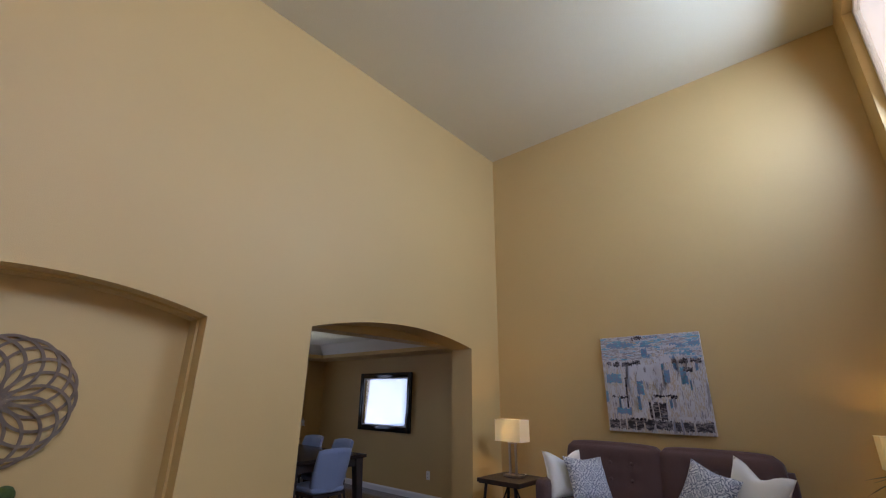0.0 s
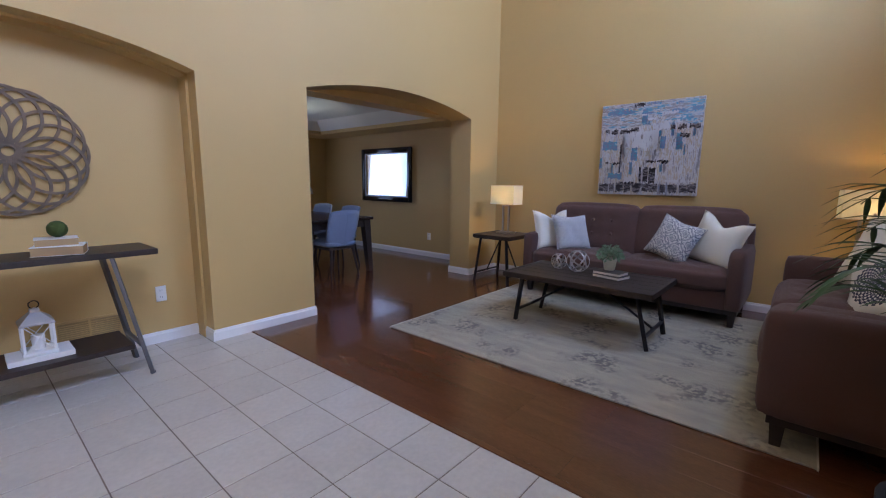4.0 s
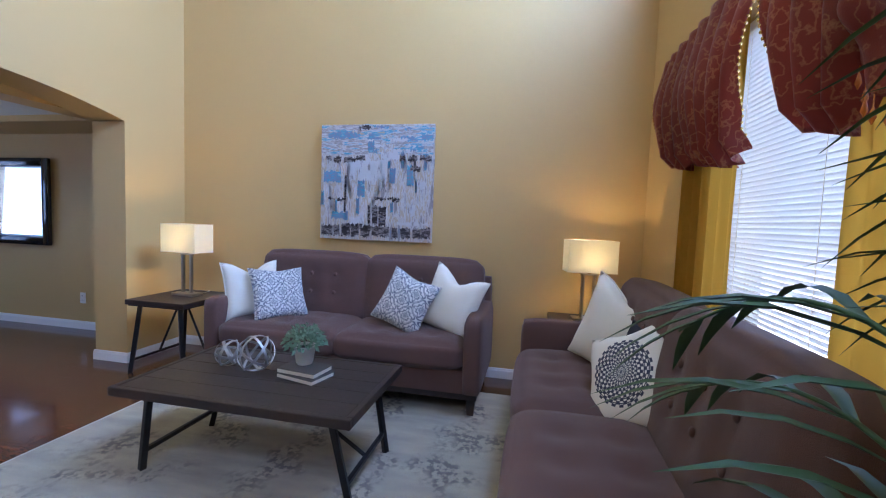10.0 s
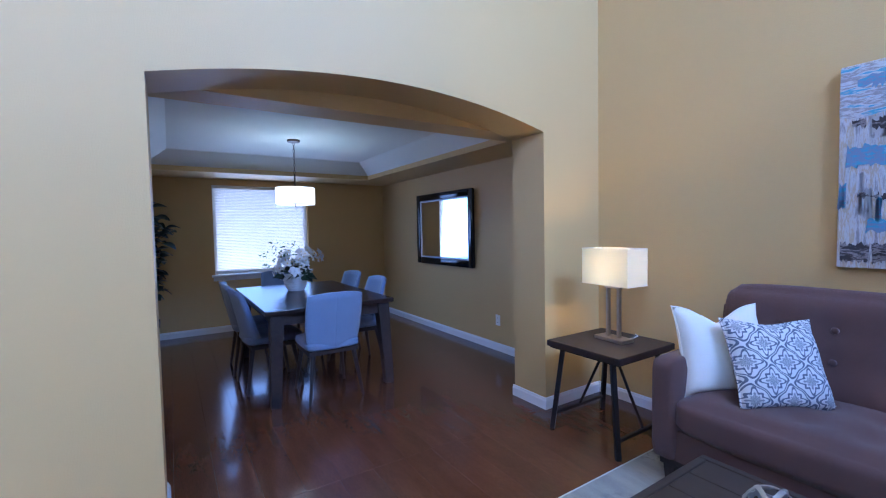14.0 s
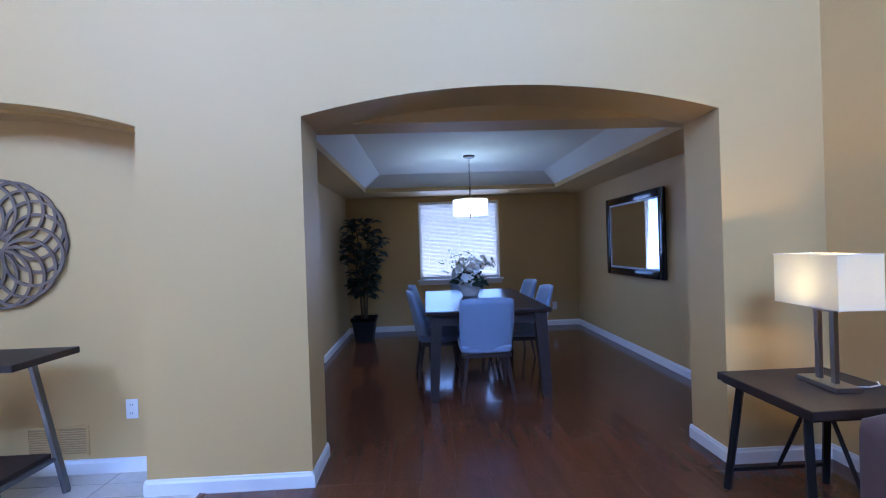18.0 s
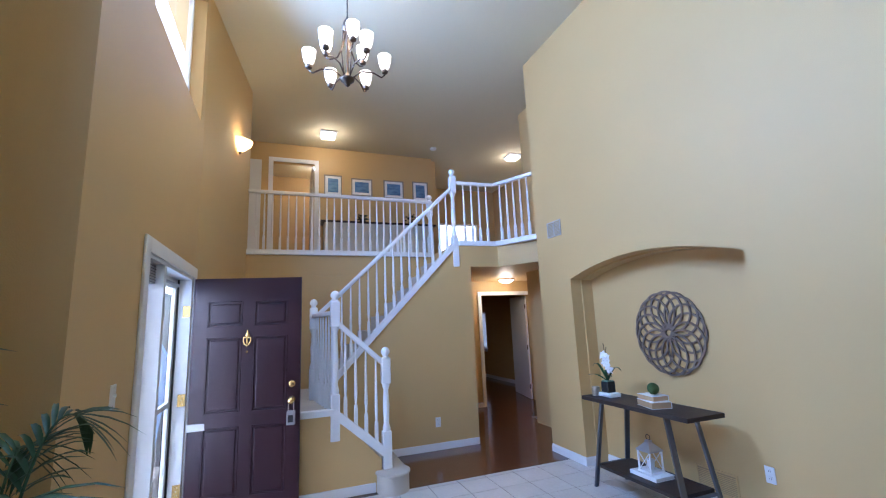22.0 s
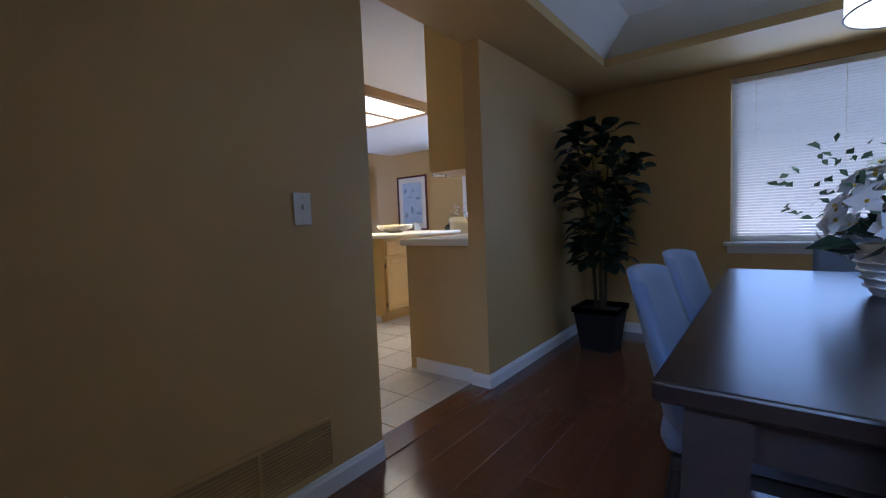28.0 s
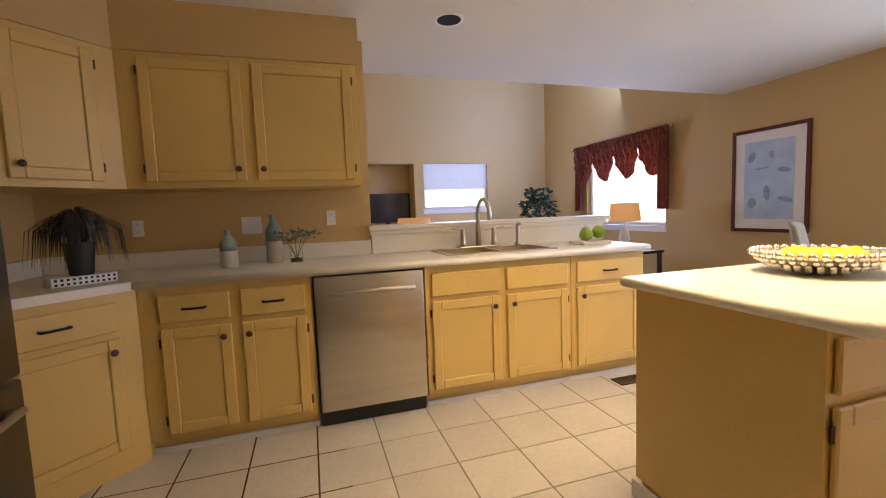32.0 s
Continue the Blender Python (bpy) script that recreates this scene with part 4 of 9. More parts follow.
def side_table(m, label):
    t = thing("side_table", label, "side table", m, "side tables")
    part("tabletop", bx(-0.285, 0.285, -0.27, 0.27, 0.555, 0.595, 0.005), DARKWOOD, t)
    part("edge_band", bx(-0.27, 0.27, -0.255, 0.255, 0.545, 0.556), IRON, t)
    for sy in (-1, 1):
        for sx in (-1, 1):
            part("leg", bar(bmesh.new(), (sx * 0.262, sy * 0.248, 0), (sx * 0.225, sy * 0.185, 0.546), 0.030, 0.030, 0.004), IRON, t, "slanted black iron leg")
        part("stretcher", bar(bmesh.new(), (-0.255, sy * 0.236, 0.105), (0.255, sy * 0.236, 0.105), 0.018, 0.018), IRON, t)
        part("brace", rod(bmesh.new(), (0, sy * 0.236, 0.105), (0, sy * 0.03, 0.546), 0.009), IRON, t, "slanted iron brace")
    return t


side_table(pose(5.14, 3.79, 0), "dark wood side table with iron legs beside the sofa")
side_table(pose(5.375, 0.54, 0), "dark wood side table with iron legs in the corner")


def table_lamp(m, power):
    t = thing("table_lamp", "lit table lamp with square white shade and twin-post metal base", "lamp", m, "table lamps")
    part("foot", bx(-0.055, 0.055, -0.11, 0.11, 0, 0.022, 0.003), NICKEL, t)
    for s in (-1, 1):
        part("post", bx(-0.011, 0.011, s * 0.042 - 0.011, s * 0.042 + 0.011, 0.022, 0.34, 0.002), NICKEL, t, "square metal post")
    part("top_plate", bx(-0.016, 0.016, -0.06, 0.06, 0.34, 0.352, 0.002), NICKEL, t)
    part("socket", rod(bmesh.new(), (0, 0, 0.352), (0, 0, 0.40), 0.014), BRASS, t, smooth=40)
    b = bmesh.new()
    bmesh.ops.create_uvsphere(b, u_segments=14, v_segments=10, radius=0.026, matrix=Matrix.Translation((0, 0, 0.43)))
    bulb = part("bulb", b, BULB, t, "", True)
    sh = bmesh.new()
    w, d, z0, z1 = 0.095, 0.176, 0.365, 0.60
    blocks(sh, [-w, -w + 0.002, w - 0.002, w], [-d, -d + 0.002, d - 0.002, d], [z0, z1], lambda x, y, z: abs(x) > w - 0.002 or abs(y) > d - 0.002)
    shade = part("shade", sh, SHADE, t, "white rectangular fabric shade")
    for z in (z0, z1 - 0.004):
        f = bmesh.new()
        for x0, x1, y0, y1 in ((-w - 0.002, -w, -d - 0.002, d + 0.002), (w, w + 0.002, -d - 0.002, d + 0.002), (-w, w, -d - 0.002, -d), (-w, w, d, d + 0.002)):
            box(f, x0, x1, y0, y1, z, z + 0.004)
        part("shade_rim", f, WHITEFAB, shade)
    for s in (-1, 1):
        part("shade_spoke", rod(bmesh.new(), (0, 0, 0.575), (0, s * (d - 0.002), 0.585), 0.002, None, 6), NICKEL, shade)
    part("harp", tube(bmesh.new(), [(0, -0.015, 0.395), (0, -0.05, 0.44), (0, -0.045, 0.53), (0, 0, 0.575), (0, 0.045, 0.53), (0, 0.05, 0.44), (0, 0.015, 0.395)], 0.002, 6), NICKEL, t)
    lamp("lamp_glow", "POINT", m @ Matrix.Translation((0, 0, 0.47)), power, (1.0, 0.72, 0.28), radius=0.03)
    return t


table_lamp(pose(5.185, 3.79, 0.596, 0, 0, -4), 8.5)
table_lamp(pose(5.44, 0.535, 0.596, 0, 0, 8), 8)
part("lamp_cord", tube(bmesh.new(), [(5.24, 3.76, 0.60), (5.32, 3.73, 0.60), (5.39, 3.75, 0.60), (5.424, 3.79, 0.60)], 0.003, 6), WHITEFAB, None, "", True)
tagged(bpy.data.objects["lamp_cord"], "thin white lamp cord lying on the side table", "cord")

# painting
pt = thing("painting", "unframed square abstract canvas in blue, white and black", "painting", pose(5.6675, 2.305, 1.605))
part("canvas", bx(-0.037, 0, -0.51, 0.51, -0.497, 0.497, 0.004), PAINT_FALL, pt)
rnd = random.Random(12)


def stroke(mat, y0, y1, z0, z1, lift):
    """One ragged daub of paint on the canvas; y runs along it, z up."""
    n = 14
    lo = [(y0 + (y1 - y0) * k / n + rnd.uniform(-0.006, 0.006), z0 + rnd.uniform(-0.012, 0.012)) for k in range(n + 1)]
    hi = [(y0 + (y1 - y0) * k / n + rnd.uniform(-0.006, 0.006), z1 + rnd.uniform(-0.012, 0.012)) for k in range(n + 1)]
    bm = bmesh.new()
    x = -0.037 - lift
    a, b = [bm.verts.new((x, y, z)) for y, z in lo], [bm.verts.new((x, y, z)) for y, z in hi]
    c, d = [bm.verts.new((-0.0365, y, z)) for y, z in lo], [bm.verts.new((-0.0365, y, z)) for y, z in hi]
    for k in range(n):
        bm.faces.new((a[k], b[k], b[k + 1], a[k + 1]))
        bm.faces.new((a[k + 1], c[k + 1], c[k], a[k]))
        bm.faces.new((b[k], d[k], d[k + 1], b[k + 1]))
    bm.faces.new((a[0], c[0], d[0], b[0]))
    bm.faces.new((a[-1], b[-1], d[-1], c[-1]))
    part("paint_daub", bm, mat, pt)


stroke(PAINT_SKY, -0.505, 0.505, 0.24, 0.49, 0.002)
for y0, y1, z0, z1 in ((0.10, 0.46, 0.185, 0.225), (-0.49, -0.22, 0.19, 0.23), (-0.50, 0.50, -0.46, -0.375), (0.02, 0.30, -0.40, -0.36), (-0.22, 0.02, -0.15, -0.125), (0.28, 0.44, -0.16, -0.14), (0.27, 0.282, -0.25, 0.05), (-0.10, 0.06, -0.36, -0.20), (0.05, 0.16, 0.44, 0.48), (-0.40, -0.30, 0.10, 0.14)):
    y = y0
    while y < y1 - 0.004:
        w = min(y1 - y, rnd.uniform(0.03, 0.11))
        dz = rnd.uniform(-0.012, 0.012)
        stroke(PAINT_DARK, y, y + w, z0 + dz, z1 + dz * 0.5, 0.004)
        y += w + rnd.uniform(-0.004, 0.022)
for y0, y1, z0, z1 in ((0.15, 0.44, 0.38, 0.43), (0.02, 0.07, 0.28, 0.42), (-0.42, -0.30, 0.27, 0.31), (0.32, 0.48, 0.0, 0.10), (0.10, 0.16, -0.12, 0.02), (-0.50, -0.40, 0.36, 0.41), (-0.18, -0.13, 0.0, 0.12), (0.25, 0.40, -0.32, -0.26), (-0.34, -0.28, -0.02, 0.15)):
    stroke(PAINT_BLUE, y0, y1, z0, z1, 0.0035)
for y0, y1, z0, z1 in ((-0.10, 0.24, 0.02, 0.19), (-0.20, -0.04, 0.20, 0.28), (-0.48, -0.20, -0.36, -0.33), (0.10, 0.22, -0.36, -0.30), (-0.06, -0.01, -0.36, -0.30)):
    stroke(PAINT_WHITE, y0, y1, z0, z1, 0.003)
for k in range(34):
    y, z, h = rnd.uniform(-0.48, 0.48), rnd.uniform(-0.30, 0.20), rnd.uniform(0.05, 0.16)
    stroke((PAINT_WHITE, PAINT_FALL, PAINT_BLUE, PAINT_WHITE)[k % 4], y, y + rnd.uniform(0.012, 0.035), z - h / 2, z + h / 2, 0.0025 + 0.00005 * k)
for k in range(22):
    y, z, w = rnd.uniform(-0.48, 0.34), rnd.uniform(0.25, 0.47), rnd.uniform(0.06, 0.15)
    stroke((PAINT_WHITE, PAINT_BLUE, PAINT_FALL)[k % 3], y, y + w, z, z + rnd.uniform(0.012, 0.03), 0.0042 + 0.00005 * k)

# rug
rg = thing("area_rug", "cream and grey distressed area rug under the coffee table", "rug", pose(0, 0, 0))
part("pile_surface", bx(2.95, 5.30, 0.75, 3.49, 0.0005, 0.011, 0.003), RUGPILE, rg)
for y in (0.745, 3.487):
    part("binding", bx(2.945, 5.305, y, y + 0.008, 0.0005, 0.012), CREAMPOT, rg)


# palm
def palm_frond(direction, reach, rise, blade, rnd):
    """An arching stalk with two rows of narrow drooping blades."""
    bm = bmesh.new()
    n = 26
    h = Vector((math.cos(direction), math.sin(direction), 0))
    side = Vector((-h.y, h.x, 0))
    stalk = [h * (0.03 + reach * (k / n) ** 1.7) + Vector((0, 0, 0.26 + rise * math.sin(1.95 * k / n))) for k in range(n + 1)]
    for k in range(9, n, 2 if reach > 0.3 else 1):
        u = (k - 9) / (n - 9)
        d = (stalk[k + 1] - stalk[k]).normalized()
        for s in (-1, 1):
            ln = blade * math.sin(math.pi * (0.22 + 0.70 * u)) ** 0.8 * rnd.uniform(0.85, 1.15)
            w = 0.008 + 0.003 * rnd.random()
            way = (side * s * (0.95 - 0.45 * u) + d * (0.45 + 0.5 * u) + Vector((0, 0, 0.12))).normalized()
            pts = [stalk[k] + way * ln * t + Vector((0, 0, -0.42 * ln * t ** 2.2)) for t in (0, 0.25, 0.5, 0.75, 1.0)]
            nrm = way.cross(Vector((0, 0, 1))).normalized()
            rows = [(bm.verts.new(c + nrm * ww), bm.verts.new(c - Vector((0, 0, 0.4 * ww))), bm.verts.new(c - nrm * ww)) for c, ww in zip(pts, (w * 0.35, w * 0.9, w, w * 0.7, 0.0006))]
            for a, b in zip(rows, rows[1:]):
                bm.faces.new((a[0], b[0], b[1], a[1]))
                bm.faces.new((a[1], b[1], b[2], a[2]))
    tube(bm, stalk, [0.007 * (1 - 0.75 * k / n) for k in range(n + 1)], 6)
    return bm


palm = thing("potted_palm", "tall green parlour palm in a dark pot beside the sofa", "plant", pose(2.36, 0.48, 0.0))
part("pot", lathe(bmesh.new(), [(0.12, 0), (0.13, 0.02), (0.165, 0.27), (0.175, 0.28), (0.175, 0.30), (0.155, 0.30), (0.15, 0.27)], 28), BLACK, palm, "dark round planter", 40)
part("soil", lathe(bmesh.new(), [(0.15, 0.25), (0.15, 0.268)], 20), SOIL, palm)
rnd = random.Random(21)
for deg, reach, rise, blade in ((-4, 0.43, 1.36, 0.25), (-7, 0.45, 1.25, 0.25), (-6, 0.46, 1.13, 0.24), (-3, 0.42, 1.02, 0.23), (34, 0.47, 0.97, 0.27), (28, 0.50, 0.86, 0.27), (48, 0.36, 0.78, 0.26), (144, 0.26, 1.08, 0.22), (-60, 0.26, 1.20, 0.24), (175, 0.22, 1.0, 0.24), (98, 0.32, 0.74, 0.24), (76, 0.34, 0.66, 0.24), (-100, 0.16, 1.24, 0.20)):
    part("frond", palm_frond(radians(deg), reach, rise, blade, rnd), LEAF, palm, "arching palm frond", True)

# ---- curtains of the living room window ----
def drape(bm, x0, x1, y, z0, z1, folds, depth, n=60, sway=0.0):
    """A hanging cloth with folds, along x."""
    rows = []
    for j in range(9):
        v = j / 8
        rows.append([bm.verts.new((x0 + (x1 - x0) * i / n + sway * v * v, y + depth * (0.55 + 0.45 * v) * math.sin(folds * 2 * math.pi * i / n + 0.7 * math.sin(3 * v)), z1 + (z0 - z1) * v)) for i in range(n + 1)])
    for a, b in zip(rows, rows[1:]):
        for i in range(n):
            bm.faces.new((a[i], a[i + 1], b[i + 1], b[i]))
    bmesh.ops.solidify(bm, geom=bm.faces, thickness=0.003)
    return bm


def swag_point(u, v, x0, x1, y, ztop, drop, folds, skew):
    """A point of a swag, u across it and v down it."""
    sag = drop * (0.52 + 0.48 * math.sin(math.pi * min(0.97, max(0.03, u + skew * (1 - u) * u))) ** 0.55)
    out = 0.075 * math.sin(math.pi * u) ** 0.6 * math.sin(2.6 * v) + 0.022 * math.sin(folds * 2 * math.pi * u + 2.5 * v * (u - 0.5) + 0.9 * math.sin(5 * v + 3 * u)) * (1 - 0.7 * v) + 0.013 * math.sin(15 * v + 6 * math.sin(3.1 * u) + 4 * x0) * min(1, 2.5 * v) + 0.006 * math.sin(27 * v - 9 * u + 7 * x0)
    return Vector((x0 + (x1 - x0) * (u + 0.22 * v * v * (0.5 - u)), y + 0.03 + out, ztop - sag * v))


def swag(bm, x0, x1, y, ztop, drop, folds=7, n=54, m=20, skew=0.0):
    """A gathered valance piece: full in the middle, drawn up at both ends."""
    rows = [[bm.verts.new(swag_point(i / n, j / m, x0, x1, y, ztop, drop, folds, skew)) for i in range(n + 1)] for j in range(m + 1)]
    for a, b in zip(rows, rows[1:]):
        for i in range(n):
            bm.faces.new((a[i], a[i + 1], b[i + 1], b[i]))
    bmesh.ops.solidify(bm, geom=bm.faces, thickness=0.003)
    return bm


cu = thing("curtains", "gold curtain panels under a red brocade swag valance on a rod", "curtain")
cu["kind"] = "structure"
RODZ, RX0, RX1 = 2.20, 2.44, 4.88
part("curtain_rod", rod(bmesh.new(), (RX0, YS + 0.10, RODZ), (RX1, YS + 0.10, RODZ), 0.014), BRONZE, cu, smooth=40)
for x in (RX0 - 0.02, RX1 + 0.02):
    b = bmesh.new()
    bmesh.ops.create_uvsphere(b, u_segments=14, v_segments=10, radius=0.03, matrix=Matrix.Translation((x, YS + 0.10, RODZ)))
    part("finial", b, BRONZE, cu, "", True)
for x in (RX0 + 0.06, RX1 - 0.06):
    part("rod_bracket", bar(bmesh.new(), (x, YS, RODZ - 0.02), (x, YS + 0.10, RODZ - 0.01), 0.015, 0.02), BRONZE, cu)
part("curtain_panel", drape(bmesh.new(), 4.00, 4.62, YS + 0.075, 0.06, RODZ - 0.03, 6, 0.022), GOLD, cu, "gold curtain panel", True)
part("curtain_panel", drape(bmesh.new(), 2.52, 3.40, YS + 0.075, 0.06, RODZ - 0.03, 8, 0.022), GOLD, cu, "gold curtain panel", True)
def tail_point(u, v, tops, lows, y, ztop, drop, folds, lean):
    """A point of a hanging gathered tail, u across it and v down it; the hem is tucked up into a soft roll."""
    x = (tops[0] + (tops[1] - tops[0]) * u) * (1 - v ** 1.3) + (lows[0] + (lows[1] - lows[0]) * u) * v ** 1.3
    ph = folds * 2 * math.pi * (u + lean * v * (1 - u)) + 0.5 * math.sin(4 * v + 3 * u)
    pleat = (abs(math.sin(ph / 2)) ** 0.7 - 0.5) * 0.085 * (0.5 + 0.7 * v) * math.sin(math.pi * min(0.98, 0.06 + 0.88 * u)) ** 0.4
    roll = 0.05 * math.sin(math.pi * min(1, v * 1.02)) ** 1.5 - 0.05 * max(0, v - 0.9) * 10
    hem = drop * (0.90 + 0.10 * math.sin(math.pi * u) + 0.035 * math.sin(7 * u + 2))
    return Vector((x, y + 0.04 + pleat + roll, ztop - hem * v))


def tail(tops, lows, y, ztop, drop, folds, lean, n=60, m=30):
    bm = bmesh.new()
    rows = [[bm.verts.new(tail_point(i / n, j / m, tops, lows, y, ztop, drop, folds, lean)) for i in range(n + 1)] for j in range(m + 1)]
    for a, b in zip(rows, rows[1:]):
        for i in range(n):
            bm.faces.new((a[i], a[i + 1], b[i + 1], b[i]))
    bmesh.ops.solidify(bm, geom=bm.faces, thickness=0.003)
    return bm


TASSEL = bpy.data.meshes.new("bead_tassel")
finish(TASSEL, lathe(bmesh.new(), [(0.001, -0.060), (0.007, -0.046), (0.004, -0.030), (0.0015, -0.024), (0.0015, 0.002)], 8), material("amber_bead", (0.55, 0.17, 0.03), 0.2, vary=0.1), True)
VY, VZ = YS + 0.10, RODZ + 0.03
for tops, lows, dr, folds, lean in (((4.86, 4.34), (4.70, 4.36), 0.64, 4, 0.3), ((4.38, 3.73), (4.34, 3.90), 0.68, 4, -0.35), ((3.70, 3.20), (3.54, 3.30), 0.69, 4, 0.35), ((2.92, 2.45), (2.86, 2.62), 0.64, 4, -0.3)):
    ta = part("tail", tail(tops, lows, VY, VZ, dr, folds, lean), REDCLOTH, cu, "gathered red brocade tail", True)
    for i in range(1, 22):
        for u, v in ((0.0 if lean > 0 else 1.0, 0.25 + 0.72 * i / 22),):
            b = bmesh.new()
            bmesh.ops.create_uvsphere(b, u_segments=6, v_segments=4, radius=0.006, matrix=Matrix.Translation(tail_point(u, v, tops, lows, VY, VZ, dr, folds, lean)))
            part("trim_bead", b, BRASS, ta, "", True)
sw = part("swag", swag(bmesh.new(), 2.84, 3.42, VY, VZ, 0.66, 3, m=40), REDCLOTH, cu, "gathered red brocade swag", True)
for i in range(1, 14):
    piece("bead_tassel", TASSEL, sw, Matrix.Translation(swag_point(i / 14, 1.0, 2.84, 3.42, VY, VZ, 0.66, 3, 0.0)))
part("heading", drape(bmesh.new(), RX0 + 0.01, RX1 - 0.01, YS + 0.115, RODZ - 0.04, RODZ + 0.055, 34, 0.018, 240), REDCLOTH, cu, "ruffled red heading", True)

# ---- dining room ----
dt = thing("dining_table", "dark stained rectangular wooden dining table", "table", pose(3.885, 6.27, 0))
part("tabletop", bx(-0.535, 0.525, -0.84, 0.83, 0.712, 0.75, 0.006), material("table_top", (0.022, 0.012, 0.010), 0.24, second=(0.03, 0.016, 0.012), scale=5, spread=0.5, stretch=(8, 0.8, 8)), dt)
for sx in (-1, 1):
    part("apron", bx(sx * 0.45 - 0.011, sx * 0.45 + 0.011, -0.74, 0.74, 0.62, 0.712), DARKWOOD, dt)
    part("apron_end", bx(-0.44, 0.44, sx * 0.77 - 0.011, sx * 0.77 + 0.011, 0.62, 0.712), DARKWOOD, dt)
    for sy in (-1, 1):
        lg = bmesh.new()
        prism(lg, [(sx * 0.44 - 0.05, sy * 0.76 - 0.05), (sx * 0.44 + 0.05, sy * 0.76 - 0.05), (sx * 0.44 + 0.05, sy * 0.76 + 0.05), (sx * 0.44 - 0.05, sy * 0.76 + 0.05)], "z", 0, 0.7115)
        for v in lg.verts:
            if v.co.z < 0.1:
                v.co.x = sx * 0.475 + (v.co.x - sx * 0.44) * 0.7
                v.co.y = sy * 0.80 + (v.co.y - sy * 0.76) * 0.7
        part("leg", lg, DARKWOOD, dt, "splayed square leg")


def chair_shell(w, d, z0, z1):
    """Curved upholstered back that wraps forward at the sides."""
    bm = bmesh.new()
    n, m = 12, 8
    grid = {}
    for side in (0, 1):
        for i in range(n + 1):
            u = 2 * i / n - 1
            for j in range(m + 1):
                v = j / m
                half = w / 2 * (0.86 + 0.30 * v - 0.24 * v * v)
                top = z0 + (z1 - z0) * v * (1 - 0.05 * abs(u) ** 3 * v)
                y = d / 2 + 0.10 * v - 0.075 * abs(u) ** 2.2 * (1 - 0.4 * v) - side * (0.05 * (1 - 0.35 * v))
                grid[side, i, j] = bm.verts.new((u * half * (1 - 0.02 * side), y, top))
    for i in range(n):
        for j in range(m):
            bm.faces.new((grid[0, i, j], grid[0, i, j + 1], grid[0, i + 1, j + 1], grid[0, i + 1, j]))
            bm.faces.new((grid[1, i, j], grid[1, i + 1, j], grid[1, i + 1, j + 1], grid[1, i, j + 1]))
    for i in range(n):
        bm.faces.new((grid[0, i, m], grid[1, i, m], grid[1, i + 1, m], grid[0, i + 1, m]))
        bm.faces.new((grid[0, i + 1, 0], grid[1, i + 1, 0], grid[1, i, 0], grid[0, i, 0]))
    for j in range(m):
        bm.faces.new((grid[0, 0, j], grid[1, 0, j], grid[1, 0, j + 1], grid[0, 0, j + 1]))
        bm.faces.new((grid[0, n, j + 1], grid[1, n, j + 1], grid[1, n, j], grid[0, n, j]))
    bmesh.ops.recalc_face_normals(bm, faces=bm.faces)
    return bm


def dining_chair(name, label, fabric, group, top=0.87):
    """Front towards -y."""
    c = thing(name, label, "chair", None, group)
    part("seat", padded(bmesh.new(), -0.205, 0.205, -0.24, 0.20, 0.40, 0.475, 0.03, 0.014, 6), fabric, c, smooth=True)
    sh = part("backrest", chair_shell(0.47, 0.42, 0.41, top), fabric, c, "curved upholstered backrest", True)
    part("seam", tube(bmesh.new(), [(0, 0.212 + 0.10 * v, 0.42 + (top - 0.43) * v) for v in (0, 0.25, 0.5, 0.75, 1)], 0.002, 5), fabric, sh)
    part("seat_frame", bx(-0.20, 0.20, -0.20, 0.18, 0.365, 0.401, 0.004), DARKWOOD, c)
    for sx in (-1, 1):
        for sy in (-1, 1):
            part("leg", rod(bmesh.new(), (sx * 0.215, sy * 0.225, 0), (sx * 0.165, sy * 0.165, 0.37), 0.011, 0.019, 10), DARKWOOD, c, "tapered dark wood leg", 40)
    return c


ch = dining_chair("dining_chair", "grey-blue upholstered dining chair with dark tapered legs", GREYFAB, "chairs round the dining table")
ch.matrix_basis = pose(3.85, 5.56, 0, 0, 0, 180)
for m in (pose(3.92, 7.36, 0, 0, 0, 2), pose(3.48, 6.06, 0, 0, 0, 93), pose(3.47, 6.65, 0, 0, 0, 88), pose(4.31, 6.13, 0, 0, 0, -93), pose(4.34, 6.88, 0, 0, 0, -88)):
    copy_thing(ch, m)


def petal_flower(bm, at, n, size, rnd):
    """An open orchid bloom."""
    n = n.normalized()
    u = n.orthogonal().normalized()
    w = n.cross(u)
    off = rnd.uniform(0, 6.28)
    for k in range(5):
        a = off + k * 2 * math.pi / 5
        d = u * math.cos(a) + w * math.sin(a)
        s = n.cross(d)
        big = 1.0 if k % 2 else 0.82
        pts = [at, at + d * size * 0.45 * big + s * size * 0.33 * big + n * size * 0.14, at + d * size * 0.95 * big + n * size * 0.05, at + d * size * 0.45 * big - s * size * 0.33 * big + n * size * 0.14]
        bm.faces.new([bm.verts.new(p) for p in pts])


